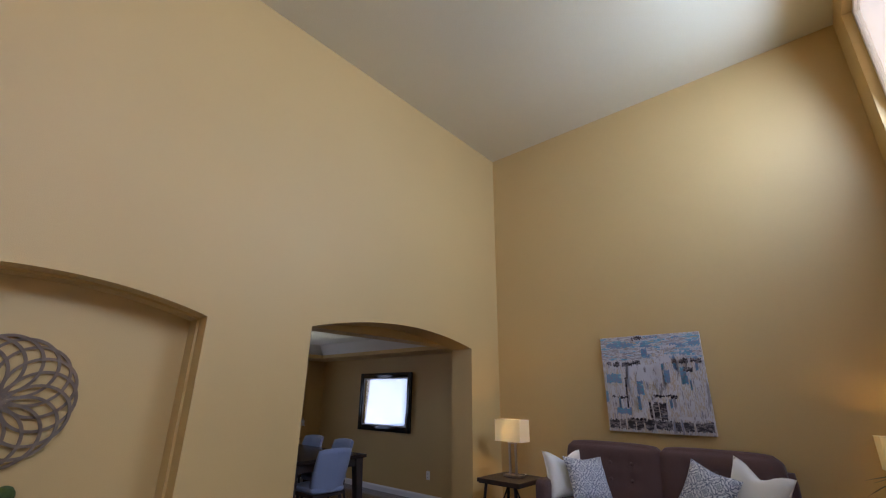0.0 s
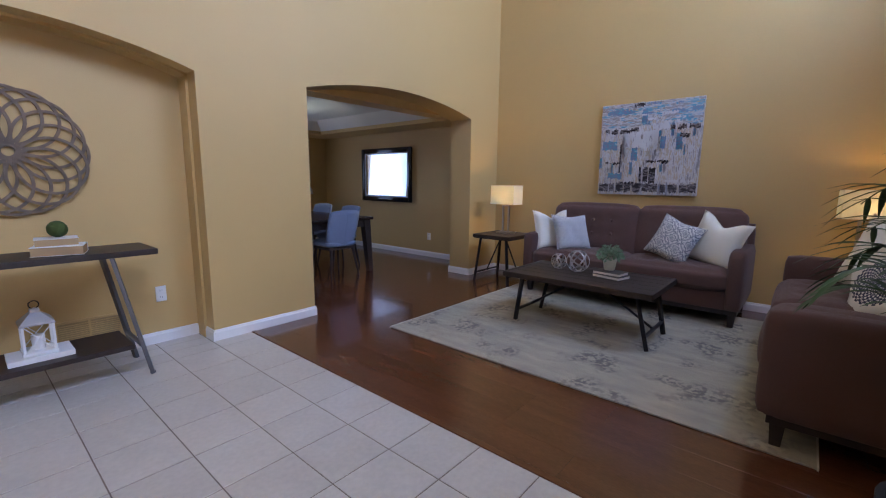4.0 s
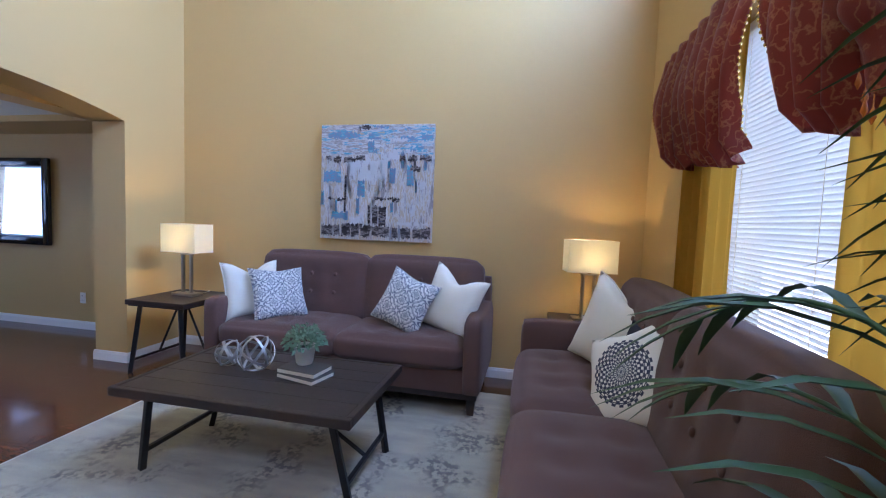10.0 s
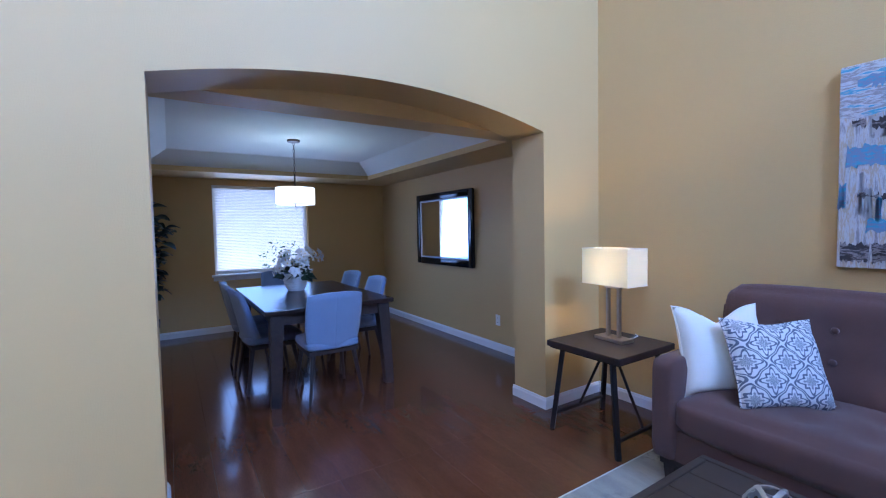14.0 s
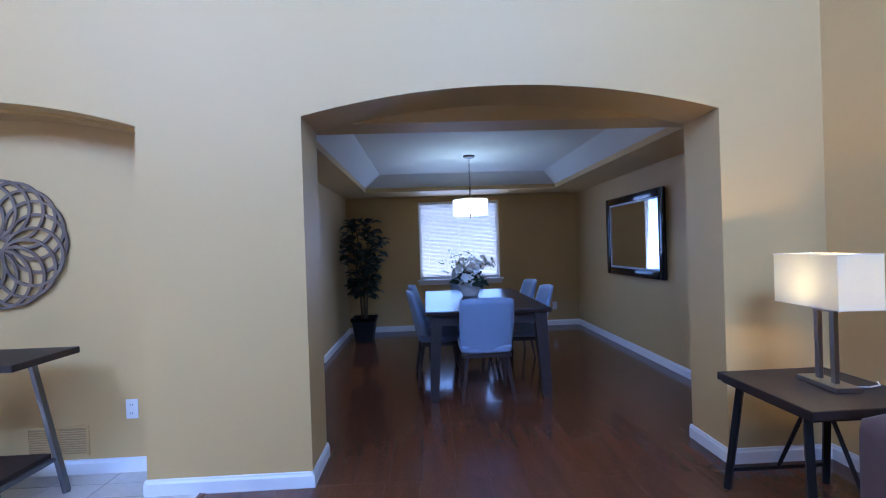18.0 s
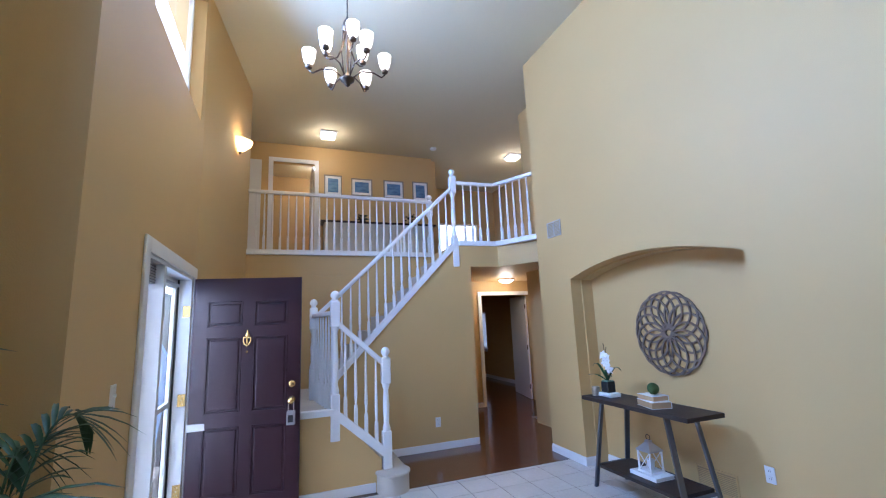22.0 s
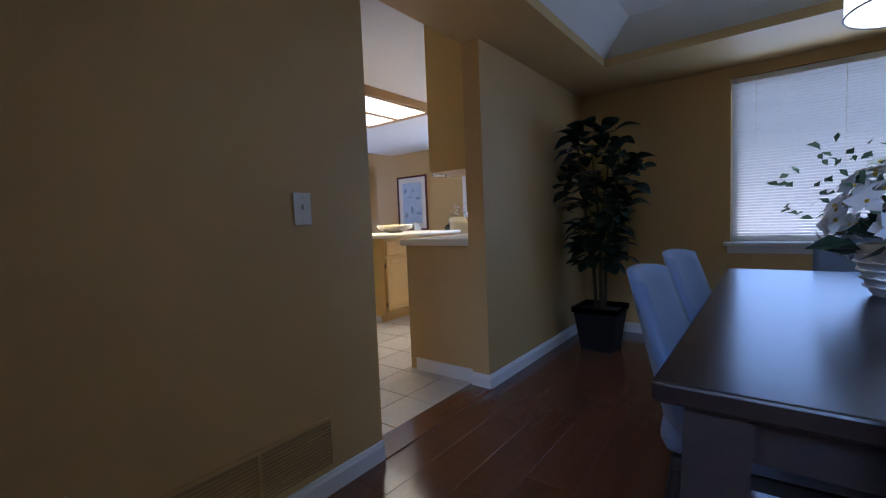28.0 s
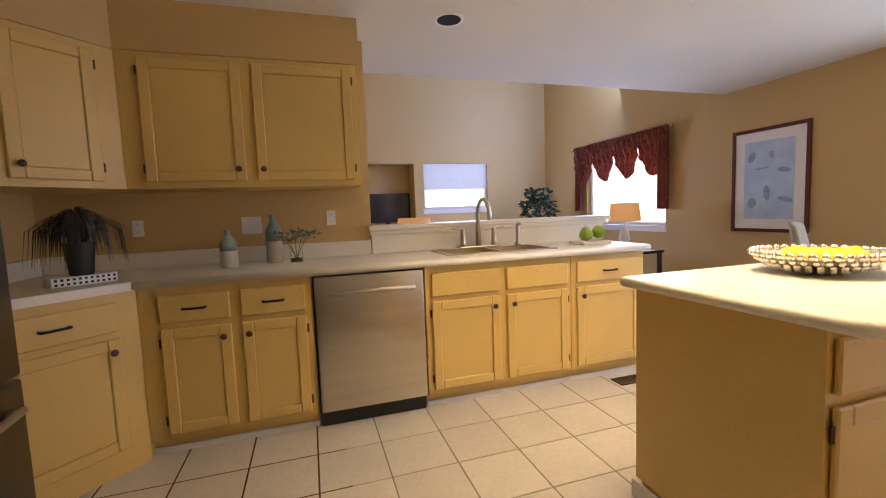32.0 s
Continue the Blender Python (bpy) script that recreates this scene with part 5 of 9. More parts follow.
fl = thing("flower_arrangement", "white orchid arrangement in a ribbed white pot on table", "flowers", pose(3.84, 6.50, 0.7505))
part("pot", lathe(bmesh.new(), [(0.075, 0), (0.085, 0.012), (0.118, 0.10), (0.122, 0.15), (0.116, 0.16), (0.108, 0.155), (0.10, 0.13)], 32), WHITEPOT, fl, "", 40)
for z in (0.03, 0.055, 0.08, 0.105, 0.13):
    r = 0.088 + 0.035 * min(1, z / 0.11) + 0.001
    part("rib", tube(bmesh.new(), [(r * math.cos(k * 0.2618), r * math.sin(k * 0.2618), z) for k in range(24)], 0.004, 6, True), WHITEPOT, fl, "", True)
rnd = random.Random(31)
leaves, stems = bmesh.new(), bmesh.new()
leafy(leaves, (0, 0, 0.12), 60, 0.20, 0.12, 0.11, rnd, 0.35)
for k in range(13):
    a = k * 2.399
    tip = Vector((0.19 * math.cos(a) * rnd.uniform(0.5, 1.25), 0.19 * math.sin(a) * rnd.uniform(0.5, 1.35), rnd.uniform(0.17, 0.50)))
    tube(stems, [(0, 0, 0.12), tip * 0.55 + Vector((0, 0, 0.12)), tip], 0.003, 6)
    for q in range(6):
        bl = bmesh.new()
        p = tip + Vector((rnd.uniform(-1, 1), rnd.uniform(-1, 1), rnd.uniform(-1, 0.8))) * 0.06
        petal_flower(bl, p, (p - Vector((0, 0, 0.2))) + Vector((rnd.uniform(-0.1, 0.1), rnd.uniform(-0.1, 0.1), 0)), rnd.uniform(0.045, 0.065), rnd)
        bmesh.ops.remove_doubles(bl, verts=bl.verts, dist=1e-5)
        b = part("bloom", bl, PETAL, fl, "white orchid bloom", True)
        cb = bmesh.new()
        bmesh.ops.create_uvsphere(cb, u_segments=6, v_segments=5, radius=0.007, matrix=Matrix.Translation(p))
        part("bloom_centre", cb, PETALC, b, "", True)
tagged(part("stems", stems, STEM, fl), kind="stuff")
tagged(part("leaves", leaves, DARKLEAF, fl), kind="stuff")
tagged(part("sprigs", leafy(bmesh.new(), (-0.10, 0.05, 0.22), 90, 0.24, 0.30, 0.045, rnd, 0.3), SAGE, fl, "pale green sprigs"), kind="stuff")


def pendant(at, top, rad, height, shade_mat, label, power, colour):
    p = thing("pendant_lamp", label, "lamp", pose(at[0], at[1], 0))
    z = at[2]
    part("canopy", lathe(bmesh.new(), [(0.06, top - 0.022), (0.064, top - 0.012), (0.064, top - 0.001)], 24), BRONZE, p, "", 40)
    links = max(3, int((top - z - height - 0.2) / 0.04))
    part("stem", rod(bmesh.new(), (0, 0, z + height), (0, 0, z + height + 0.14), 0.008), BRONZE, p, "", 40)
    z2, z3 = z + height + 0.14, top - 0.02
    n = max(2, int((z3 - z2) / 0.034))
    for k in range(n):
        c = z2 + (z3 - z2) * (k + 0.5) / n
        hh = (z3 - z2) / n * 0.62
        ring = [(0.009 * math.cos(q * 0.7854), 0, c + hh * math.sin(q * 0.7854)) for q in range(8)]
        if k % 2:
            ring = [(0, x, zz) for x, _, zz in ring]
        part("chain_link", tube(bmesh.new(), ring, 0.0022, 5, True), BRONZE, p)
    sh = bmesh.new()
    seg = 40
    vs = [[sh.verts.new((r * math.cos(2 * math.pi * k / seg), r * math.sin(2 * math.pi * k / seg), zz)) for k in range(seg)] for r, zz in ((rad, z), (rad, z + height), (rad - 0.003, z + height), (rad - 0.003, z))]
    for a, b in ((0, 1), (1, 2), (2, 3), (3, 0)):
        for k in range(seg):
            sh.faces.new((vs[a][k], vs[a][(k + 1) % seg], vs[b][(k + 1) % seg], vs[b][k]))
    shade = part("shade", sh, shade_mat, p, "white drum shade", 40)
    for zz in (z, z + height):
        part("shade_rim", tube(bmesh.new(), [((rad + 0.001) * math.cos(2 * math.pi * k / 40), (rad + 0.001) * math.sin(2 * math.pi * k / 40), zz) for k in range(40)], 0.003, 6, True), BRONZE, shade)
    part("diffuser", lathe(bmesh.new(), [(rad - 0.006, z + 0.012), (rad - 0.006, z + 0.016)], 40), shade_mat, p, "frosted lower diffuser")
    part("finial", lathe(bmesh.new(), [(0.003, z - 0.028), (0.009, z - 0.016), (0.005, z - 0.006), (0.014, z + 0.012)], 12), BRONZE, p, "", True)
    lamp("pendant_glow", "POINT", Matrix.Translation((at[0], at[1], z + height * 0.55)), power, colour, radius=0.06)
    return p


PSHADE = thin("drum_shade", (0.85, 0.86, 0.84), 0.6, ((0.95, 1.0, 0.95), 0.9))
pendant((3.88, 6.57, 1.62), TRAY, 0.19, 0.17, PSHADE, "lit drum pendant lamp on a chain above the dining table", 5, (0.72, 1.0, 0.92))

# mirror on the dining room wall
mi = thing("wall_mirror", "rectangular wall mirror in a glossy dark frame", "mirror", pose(XD - 0.026, 6.635, 1.345, 0, 0, 0.5))
FRAME = material("mirror_frame", (0.02, 0.016, 0.016), 0.12, metal=0.3, coat=0.4, vary=0.1)
hy, hz = 0.64, 0.465
for nm, y0, y1, z0, z1 in (("frame_side", -hy, -hy + 0.085, -hz, hz), ("frame_side", hy - 0.085, hy, -hz, hz), ("frame_rail", -hy + 0.085, hy - 0.085, -hz, -hz + 0.085), ("frame_rail", -hy + 0.085, hy - 0.085, hz - 0.085, hz)):
    part(nm, bx(-0.04, 0, y0, y1, z0, z1, 0.012), FRAME, mi, "glossy dark frame board", 40)
fil = bmesh.new()
for y0, y1, z0, z1 in ((-hy + 0.085, -hy + 0.105, -hz + 0.085, hz - 0.085), (hy - 0.105, hy - 0.085, -hz + 0.085, hz - 0.085), (-hy + 0.105, hy - 0.105, -hz + 0.085, -hz + 0.105), (-hy + 0.105, hy - 0.105, hz - 0.105, hz - 0.085)):
    box(fil, -0.028, -0.004, y0, y1, z0, z1, 0.004)
part("fillet", fil, SILVER, mi, "silver beaded fillet")
part("mirror_glass", bx(-0.018, -0.006, -hy + 0.10, hy - 0.10, -hz + 0.10, hz - 0.10), MIRROR, mi)

# large-leaved plant in the corner
fp = thing("potted_plant", "tall dark green broad-leaved plant in square black planter", "plant", pose(2.48, 7.96, 0))
pot = bmesh.new()
for (r0, z0), (r1, z1) in zip(((0.115, 0), (0.155, 0.29), (0.168, 0.295)), ((0.155, 0.29), (0.168, 0.295), (0.168, 0.335))):
    q = [[pot.verts.new((sx * r, sy * r, z)) for sx, sy in ((-1, -1), (1, -1), (1, 1), (-1, 1))] for r, z in ((r0, z0), (r1, z1))]
    for k in range(4):
        pot.faces.new((q[0][k], q[0][(k + 1) % 4], q[1][(k + 1) % 4], q[1][k]))
bmesh.ops.solidify(pot, geom=pot.faces, thickness=0.012)
part("planter", pot, BLACK, fp, "tapered square black planter")
part("planter_base", bx(-0.11, 0.11, -0.11, 0.11, 0.0, 0.02), BLACK, fp)
part("soil", bx(-0.145, 0.145, -0.145, 0.145, 0.26, 0.295), SOIL, fp)
rnd = random.Random(77)
for k in range(4):
    a = k * 1.7
    st = [(0.03 * math.cos(a), 0.03 * math.sin(a), 0.29), (0.05 * math.cos(a), 0.05 * math.sin(a), 0.75), (0.12 * math.cos(a + 0.3), 0.12 * math.sin(a + 0.3), 1.2), (0.16 * math.cos(a + 0.5), 0.16 * math.sin(a + 0.5), 1.55)]
    part("trunk", tube(bmesh.new(), st, [0.014, 0.012, 0.009, 0.006], 8), STEM, fp, "", True)


def broad_leaf(length, width):
    bm = bmesh.new()
    n = 8
    rows = []
    for k in range(n + 1):
        u = k / n
        w = width * (math.sin(math.pi * min(1, u * 0.95 + 0.03)) ** 0.7) / 2 * (0.75 + 0.5 * u if u < 0.6 else 1.05 - 0.2 * (u - 0.6))
        z = 0.10 * length * math.sin(2.6 * u) - 0.22 * length * u ** 2
        rows.append((bm.verts.new((-w, length * u, z + 0.25 * w)), bm.verts.new((0, length * u, z)), bm.verts.new((w, length * u, z + 0.25 * w))))
    for a, b in zip(rows, rows[1:]):
        bm.faces.new((a[0], a[1], b[1], b[0]))
        bm.faces.new((a[1], a[2], b[2], b[1]))
    tube(bm, [(0, -0.06, 0.01), (0, 0, 0)], 0.003, 5)
    return bm


lm = bpy.data.meshes.new("leaf")
finish(lm, broad_leaf(0.15, 0.105), DARKLEAF, True)
for k in range(230):
    a = rnd.uniform(0, 360)
    z = rnd.uniform(0.62, 1.66)
    r = 0.27 * math.sin(math.pi * min(1, max(0.12, (z - 0.75) / 1.15))) ** 0.6 * rnd.uniform(0.35, 1.0)
    piece("leaf", lm, fp, pose(r * math.cos(radians(a)), r * math.sin(radians(a)), z, rnd.uniform(-25, 45), rnd.uniform(-25, 25), a - 90 + rnd.uniform(-40, 40)) @ Matrix.Scale(rnd.uniform(0.7, 1.2), 4))


# plates, vents
def plate(name, label, m, slots):
    p = thing(name, label, name.replace("_", " "), m)
    part("cover_plate", bx(-0.035, 0.035, -0.006, 0, -0.058, 0.058, 0.002), PLATE, p)
    if slots:
        for z in (-0.026, 0.026):
            o = part("receptacle", bx(-0.017, 0.017, -0.0085, -0.006, z - 0.015, z + 0.015, 0.001, 1), PLATE, p)
            for x in (-0.006, 0.006):
                part("slot", bx(x - 0.0012, x + 0.0012, -0.0092, -0.0084, z - 0.005, z + 0.006), BLACK, o)
    else:
        part("toggle", bx(-0.005, 0.005, -0.018, -0.005, -0.003, 0.014, 0.002), PLATE, p)
        for z in (-0.042, 0.042):
            part("screw", rod(bmesh.new(), (0, -0.0075, z), (0, -0.006, z), 0.003, None, 8), NICKEL, p)
    return p


def faces_east(x, y, z):
    return pose(x, y, z, 0, 0, 90)


OUT, SWI = "white wall outlet plate near the skirting board", "white toggle light switch plate on the tan wall"
plate("wall_outlet", OUT, pose(XD - 0.0005, 5.63, 0.337, 0, 0, -90), True)
plate("wall_outlet", OUT, pose(5.37, DN - 0.0005, 0.31), True)
plate("wall_outlet", OUT, faces_east(WX + 0.0005, 4.84, 0.35), True)
plate("light_switch", SWI, faces_east(WX + 0.0005, 5.575, 1.095), False)
plate("wall_outlet", OUT, pose(1.585, YA + NDEPTH - 0.0005, 0.375), True)


def wall_vent(name, label, m, w, h, n, mat, upright=False):
    v = thing(name, label, "vent", m)
    part("vent_backing", bx(-w / 2 + 0.01, w / 2 - 0.01, -0.003, 0, -h / 2 + 0.01, h / 2 - 0.01), VENTBACK, v)
    fr = bmesh.new()
    for x0, x1, z0, z1 in ((-w / 2, -w / 2 + 0.014, -h / 2, h / 2), (w / 2 - 0.014, w / 2, -h / 2, h / 2), (-w / 2 + 0.014, w / 2 - 0.014, -h / 2, -h / 2 + 0.014), (-w / 2 + 0.014, w / 2 - 0.014, h / 2 - 0.014, h / 2), (-0.006, 0.006, -h / 2 + 0.014, h / 2 - 0.014)):
        box(fr, x0, x1, -0.009, 0, z0, z1)
    part("vent_frame", fr, mat, v)
    me = bpy.data.meshes.new("vent_slat")
    finish(me, bx(-w / 2 + 0.014, w / 2 - 0.014, -0.008, -0.006, -0.0045, 0.0045), mat, False)
    for k in range(n):
        piece("slat", me, v, pose(0, 0, -h / 2 + 0.02 + (h - 0.04) * (k + 0.5) / n, 30))
    return v


wall_vent("wall_vent", "tan painted return air grille low on the wall", faces_east(WX + 0.0005, 5.35, 0.20), 0.60, 0.20, 12, WALL)
wall_vent("wall_vent", "tan painted return air grille low in the niche", pose(1.15, YA + NDEPTH - 0.0005, 0.20), 0.36, 0.18, 10, WALL)
wall_vent("wall_vent", "grey painted air vent high on the wall", pose(-0.35, YA - 0.0005, 2.62), 0.27, 0.19, 9, VENTGREY)

# ---- foyer: front door, niche, stairs, landing, chandelier ----
fd = thing("front_door", "dark maroon six-panel front door standing open", "door", pose(-0.495, 0.475, 0.008, 0, 0, 80))
fd["kind"] = "structure"
PANELS = ((0.12, 0.41, 1.60, 1.82), (0.51, 0.80, 1.60, 1.82), (0.12, 0.41, 0.86, 1.50), (0.51, 0.80, 0.86, 1.50), (0.12, 0.41, 0.18, 0.74), (0.51, 0.80, 0.18, 0.74))
xs = sorted({0, 0.914, *[v for p in PANELS for v in p[:2]]})
zs = sorted({0, 2.03, *[v for p in PANELS for v in p[2:]]})
part("door_leaf", blocks(bmesh.new(), xs, [-0.022, -0.012, 0.012, 0.022], zs, lambda x, y, z: abs(y) < 0.012 or not any(p[0] < x < p[1] and p[2] < z < p[3] for p in PANELS)), DOORRED, fd)
for p in PANELS:
    pan = bx(p[0] + 0.025, p[1] - 0.025, -0.0195, 0.0195, p[2] + 0.025, p[3] - 0.025, 0.007)
    part("raised_panel", pan, DOORRED, fd)
    mo = bmesh.new()
    for side in (-1, 1):
        for x0, x1, z0, z1 in ((p[0], p[0] + 0.012, p[2], p[3]), (p[1] - 0.012, p[1], p[2], p[3]), (p[0] + 0.012, p[1] - 0.012, p[2], p[2] + 0.012), (p[0] + 0.012, p[1] - 0.012, p[3] - 0.012, p[3])):
            y = side * 0.017
            box(mo, x0, x1, y - 0.0055, y + 0.0055, z0, z1, 0.003, 1)
    part("panel_moulding", mo, DOORRED, fd)
KX = 0.845
for s in (-1, 1):
    kn = lathe(bmesh.new(), [(0.032, 0), (0.034, 0.006), (0.014, 0.012), (0.012, 0.03), (0.026, 0.042), (0.029, 0.056), (0.02, 0.068), (0.004, 0.071)], 20, Matrix.Translation((KX, s * 0.022, 0.93)) @ pose(0, 0, 0, -90 * s))
    part("door_knob", kn, BRASS, fd, "round brass door knob", True)
    part("deadbolt", lathe(bmesh.new(), [(0.03, 0), (0.031, 0.008), (0.02, 0.013), (0.003, 0.014)], 20, Matrix.Translation((KX, s * 0.022, 1.07)) @ pose(0, 0, 0, -90 * s)), BRASS, fd, "", True)
kn = part("door_knocker", lathe(bmesh.new(), [(0.020, 0), (0.022, 0.005), (0.010, 0.012)], 18, Matrix.Translation((0.457, -0.022, 1.515)) @ pose(0, 0, 0, 90)), BRASS, fd, "brass door knocker", True)
part("knocker_plate", tube(bmesh.new(), [(0.457 + x, -0.034, 1.47 + z) for x, z in ((-0.030, 0.028), (0, 0.022), (0.030, 0.028), (0.030, -0.004), (0.018, -0.034), (0, -0.052), (-0.018, -0.034), (-0.030, -0.004))], 0.0055, 8, True), BRASS, kn, "shield-shaped brass striker", True)
part("knocker_bar", rod(bmesh.new(), (0.457, -0.034, 1.412), (0.457, -0.034, 1.498), 0.004, 0.007), BRASS, kn, "", True)
part("knocker_finial", lathe(bmesh.new(), [(0.010, 0), (0.014, 0.014), (0.005, 0.022), (0.008, 0.032), (0.003, 0.044)], 12, Matrix.Translation((0.457, -0.030, 1.515))), BRASS, kn, "", True)
part("peephole", rod(bmesh.new(), (0.457, -0.027, 1.37), (0.457, -0.021, 1.37), 0.01), BRASS, fd)
for z in (0.28, 1.0, 1.75):
    part("hinge", rod(bmesh.new(), (-0.006, 0.026, z - 0.05), (-0.006, 0.026, z + 0.05), 0.008), BRASS, fd, "brass hinge")
lb = thing("key_lockbox", "grey realtor key lockbox hanging on the door knob", "lockbox", pose(-0.495, 0.475, 0.008, 0, 0, 80) @ pose(KX, -0.052, 0.80))
part("box", bx(-0.035, 0.035, -0.02, 0.02, -0.075, 0.045, 0.008), SILVER, lb)
part("keypad", bx(-0.022, 0.022, -0.0225, -0.0195, -0.05, 0.01, 0.001), BLACK, lb)
part("shackle", tube(bmesh.new(), [(-0.022, 0, 0.045), (-0.022, 0, 0.12), (-0.012, 0, 0.145), (0.012, 0, 0.145), (0.022, 0, 0.12), (0.022, 0, 0.045)], 0.005, 8), NICKEL, lb, "", True)

# door frame, sidelight, storm door
dx0, dx1, dz = DOOR[0], DOOR[1], 2.06
jb = thing("door_1", "white front door frame with storm door and glass sidelight", "door frame")
jb["kind"] = "structure"
for nm, x0, x1, z0, z1 in (("jamb", dx0, dx0 + 0.03, 0, dz), ("jamb", dx1 - 0.03, dx1, 0, dz), ("head", dx0 + 0.03, dx1 - 0.03, dz - 0.03, dz), ("mullion", 0.44, 0.50, 0, dz - 0.03)):
    part(nm, bx(x0, x1, YF - 0.158, YF - 0.002, z0, z1), TRIM, jb)
for nm, x0, x1, z0, z1 in (("casing", dx0 - 0.085, dx0 + 0.008, 0, dz + 0.085), ("casing", dx1 - 0.008, dx1 + 0.085, 0, dz + 0.085), ("head_casing", dx0 + 0.008, dx1 - 0.008, dz - 0.008, dz + 0.085)):
    part(nm, bx(x0, x1, YF + 0.001, YF + 0.018, z0, z1, 0.005), TRIM, jb)
part("sill", bx(dx0, dx1, YF - 0.20, YF + 0.01, 0.0, 0.022, 0.004), NICKEL, jb, "metal threshold")
for nm, x0, x1 in (("storm_door", dx0 + 0.03, 0.44), ("sidelight", 0.50, dx1 - 0.03)):
    fr = bmesh.new()
    for a, b, u, v in ((x0, x0 + 0.06, 0.022, dz - 0.03), (x1 - 0.06, x1, 0.022, dz - 0.03), (x0 + 0.06, x1 - 0.06, 0.022, 0.16), (x0 + 0.06, x1 - 0.06, dz - 0.11, dz - 0.03), (x0 + 0.06, x1 - 0.06, 0.96, 1.0)):
        box(fr, a, b, YF - 0.145, YF - 0.115, u, v)
    fo = part(nm, fr, TRIM, jb, "white framed glass")
    g = part("pane", bx(x0 + 0.06, x1 - 0.06, YF - 0.133, YF - 0.129, 0.16, dz - 0.11), PANE, fo)
    g.visible_shadow = False
for z in (0.28, 1.0, 1.75):
    hp = part("hinge_plate", bx(dx0 + 0.0305, dx0 + 0.033, YF - 0.062, YF - 0.004, z - 0.05, z + 0.05, 0.001, 1), BRASS, jb, "brass hinge plate")
    for dzz in (-0.03, 0.0, 0.03):
        part("screw", rod(bmesh.new(), (dx0 + 0.033, YF - 0.035 + 0.3 * abs(dzz), z + dzz), (dx0 + 0.0342, YF - 0.035 + 0.3 * abs(dzz), z + dzz), 0.005, None, 8), NICKEL, hp)
# black strip stands for the shaded gap between casing and door
part("weather_strip", bx(dx0 + 0.0305, dx0 + 0.040, YF - 0.112, YF - 0.098, 0.022, dz - 0.03), BLACK, jb, "dark strip for the shade in the door gap")
part("closer", rod(bmesh.new(), (dx0 + 0.06, YF - 0.10, dz - 0.085), (0.05, YF - 0.10, dz - 0.085), 0.014), SILVER, jb, "storm door closer tube", 40)
bl = part("raised_blind", bx(0.52, dx1 - 0.05, YF - 0.09, YF - 0.05, dz - 0.16, dz - 0.032, 0.004), SILVER, jb, "gathered mini-blind")
for k in range(7):
    part("slat", bx(0.515, dx1 - 0.045, YF - 0.093, YF - 0.047, dz - 0.155 + k * 0.018, dz - 0.152 + k * 0.018), BLACK, bl)
structure("backdrop", bx(-2.5, 3.0, YF - 2.2, YF - 2.15, -0.5, 3.5), OUTSIDE, "bright daylight on the porch", "backdrop")
structure("porch", bx(-2.5, 3.0, YF - 2.2, YF - 0.165, -0.10, -0.012), material("porch_concrete", (0.45, 0.43, 0.40), 0.9, vary=0.08, bump=0.4), "pale concrete porch slab", "ground")
plate("light_switch", "white light switch plate beside the front door", pose(1.32, YF + 0.0005, 1.28, 0, 0, 180), False)

# medallion in the niche
WEATHER = material("weathered_wood", (0.125, 0.080, 0.050), 0.8, second=(0.21, 0.150, 0.100), scale=12, spread=0.5, bump=0.4, bump_scale=90)
ar = thing("wall_medallion", "round weathered wooden lattice medallion hanging on niche wall", "wall art", pose(0.875, YA + NDEPTH - 0.003, 1.385))
R = 0.375
NL = 16
for k in range(NL):
    a = 2 * math.pi * k / NL
    c = (R * 0.55 * math.cos(a), R * 0.55 * math.sin(a))
    bm = bmesh.new()
    rr, w, d = R * 0.455, 0.0085, 0.012
    seg = 40
    q = []
    for i in range(seg):
        t = 2 * math.pi * i / seg
        off = 0.0008 * k
        q.append([bm.verts.new((c[0] + r * math.cos(t), -y - off, c[1] + r * math.sin(t))) for r, y in ((rr - w, 0.002), (rr + w, 0.002), (rr + w, 0.002 + d), (rr - w, 0.002 + d))])
    for i in range(seg):
        p, n_ = q[i], q[(i + 1) % seg]
        for j in range(4):
            bm.faces.new((p[j], p[(j + 1) % 4], n_[(j + 1) % 4], n_[j]))
    part("ring", bm, WEATHER, ar)
part("hub", tube(bmesh.new(), [(0.036 * math.cos(k * 0.3142), -0.012, 0.036 * math.sin(k * 0.3142)) for k in range(20)], 0.008, 8, True), WEATHER, ar, "open ring hub", True)

# console table
CX, CY = 0.85, 4.17
co_ = thing("console_table", "dark wooden console table with splayed grey metal legs", "console table", pose(CX, CY, 0))
GUN = material("gunmetal", (0.14, 0.14, 0.15), 0.4, metal=0.8, vary=0.1, scale=8)
bm = bmesh.new()
box(bm, -0.59, 0.59, -0.195, 0.195, 0.765, 0.80, 0.004)
part("tabletop", bm, DARKWOOD, co_)
part("shelf", bx(-0.42, 0.42, -0.19, 0.19, 0.185, 0.215, 0.004), DARKWOOD, co_)
for sx in (-1, 1):
    for sy in (-1, 1):
        part("leg", bar(bmesh.new(), (sx * 0.50, sy * 0.185, 0), (sx * 0.36, sy * 0.15, 0.766), 0.045, 0.022, 0.003), GUN, co_, "splayed flat metal leg")
        part("leveller", rod(bmesh.new(), (sx * 0.50, sy * 0.185, 0), (sx * 0.50, sy * 0.185, 0.012), 0.016), GUN, co_)
    part("crossbar", bar(bmesh.new(), (sx * 0.462, -0.17, 0.195), (sx * 0.462, 0.17, 0.195), 0.02, 0.02), GUN, co_)

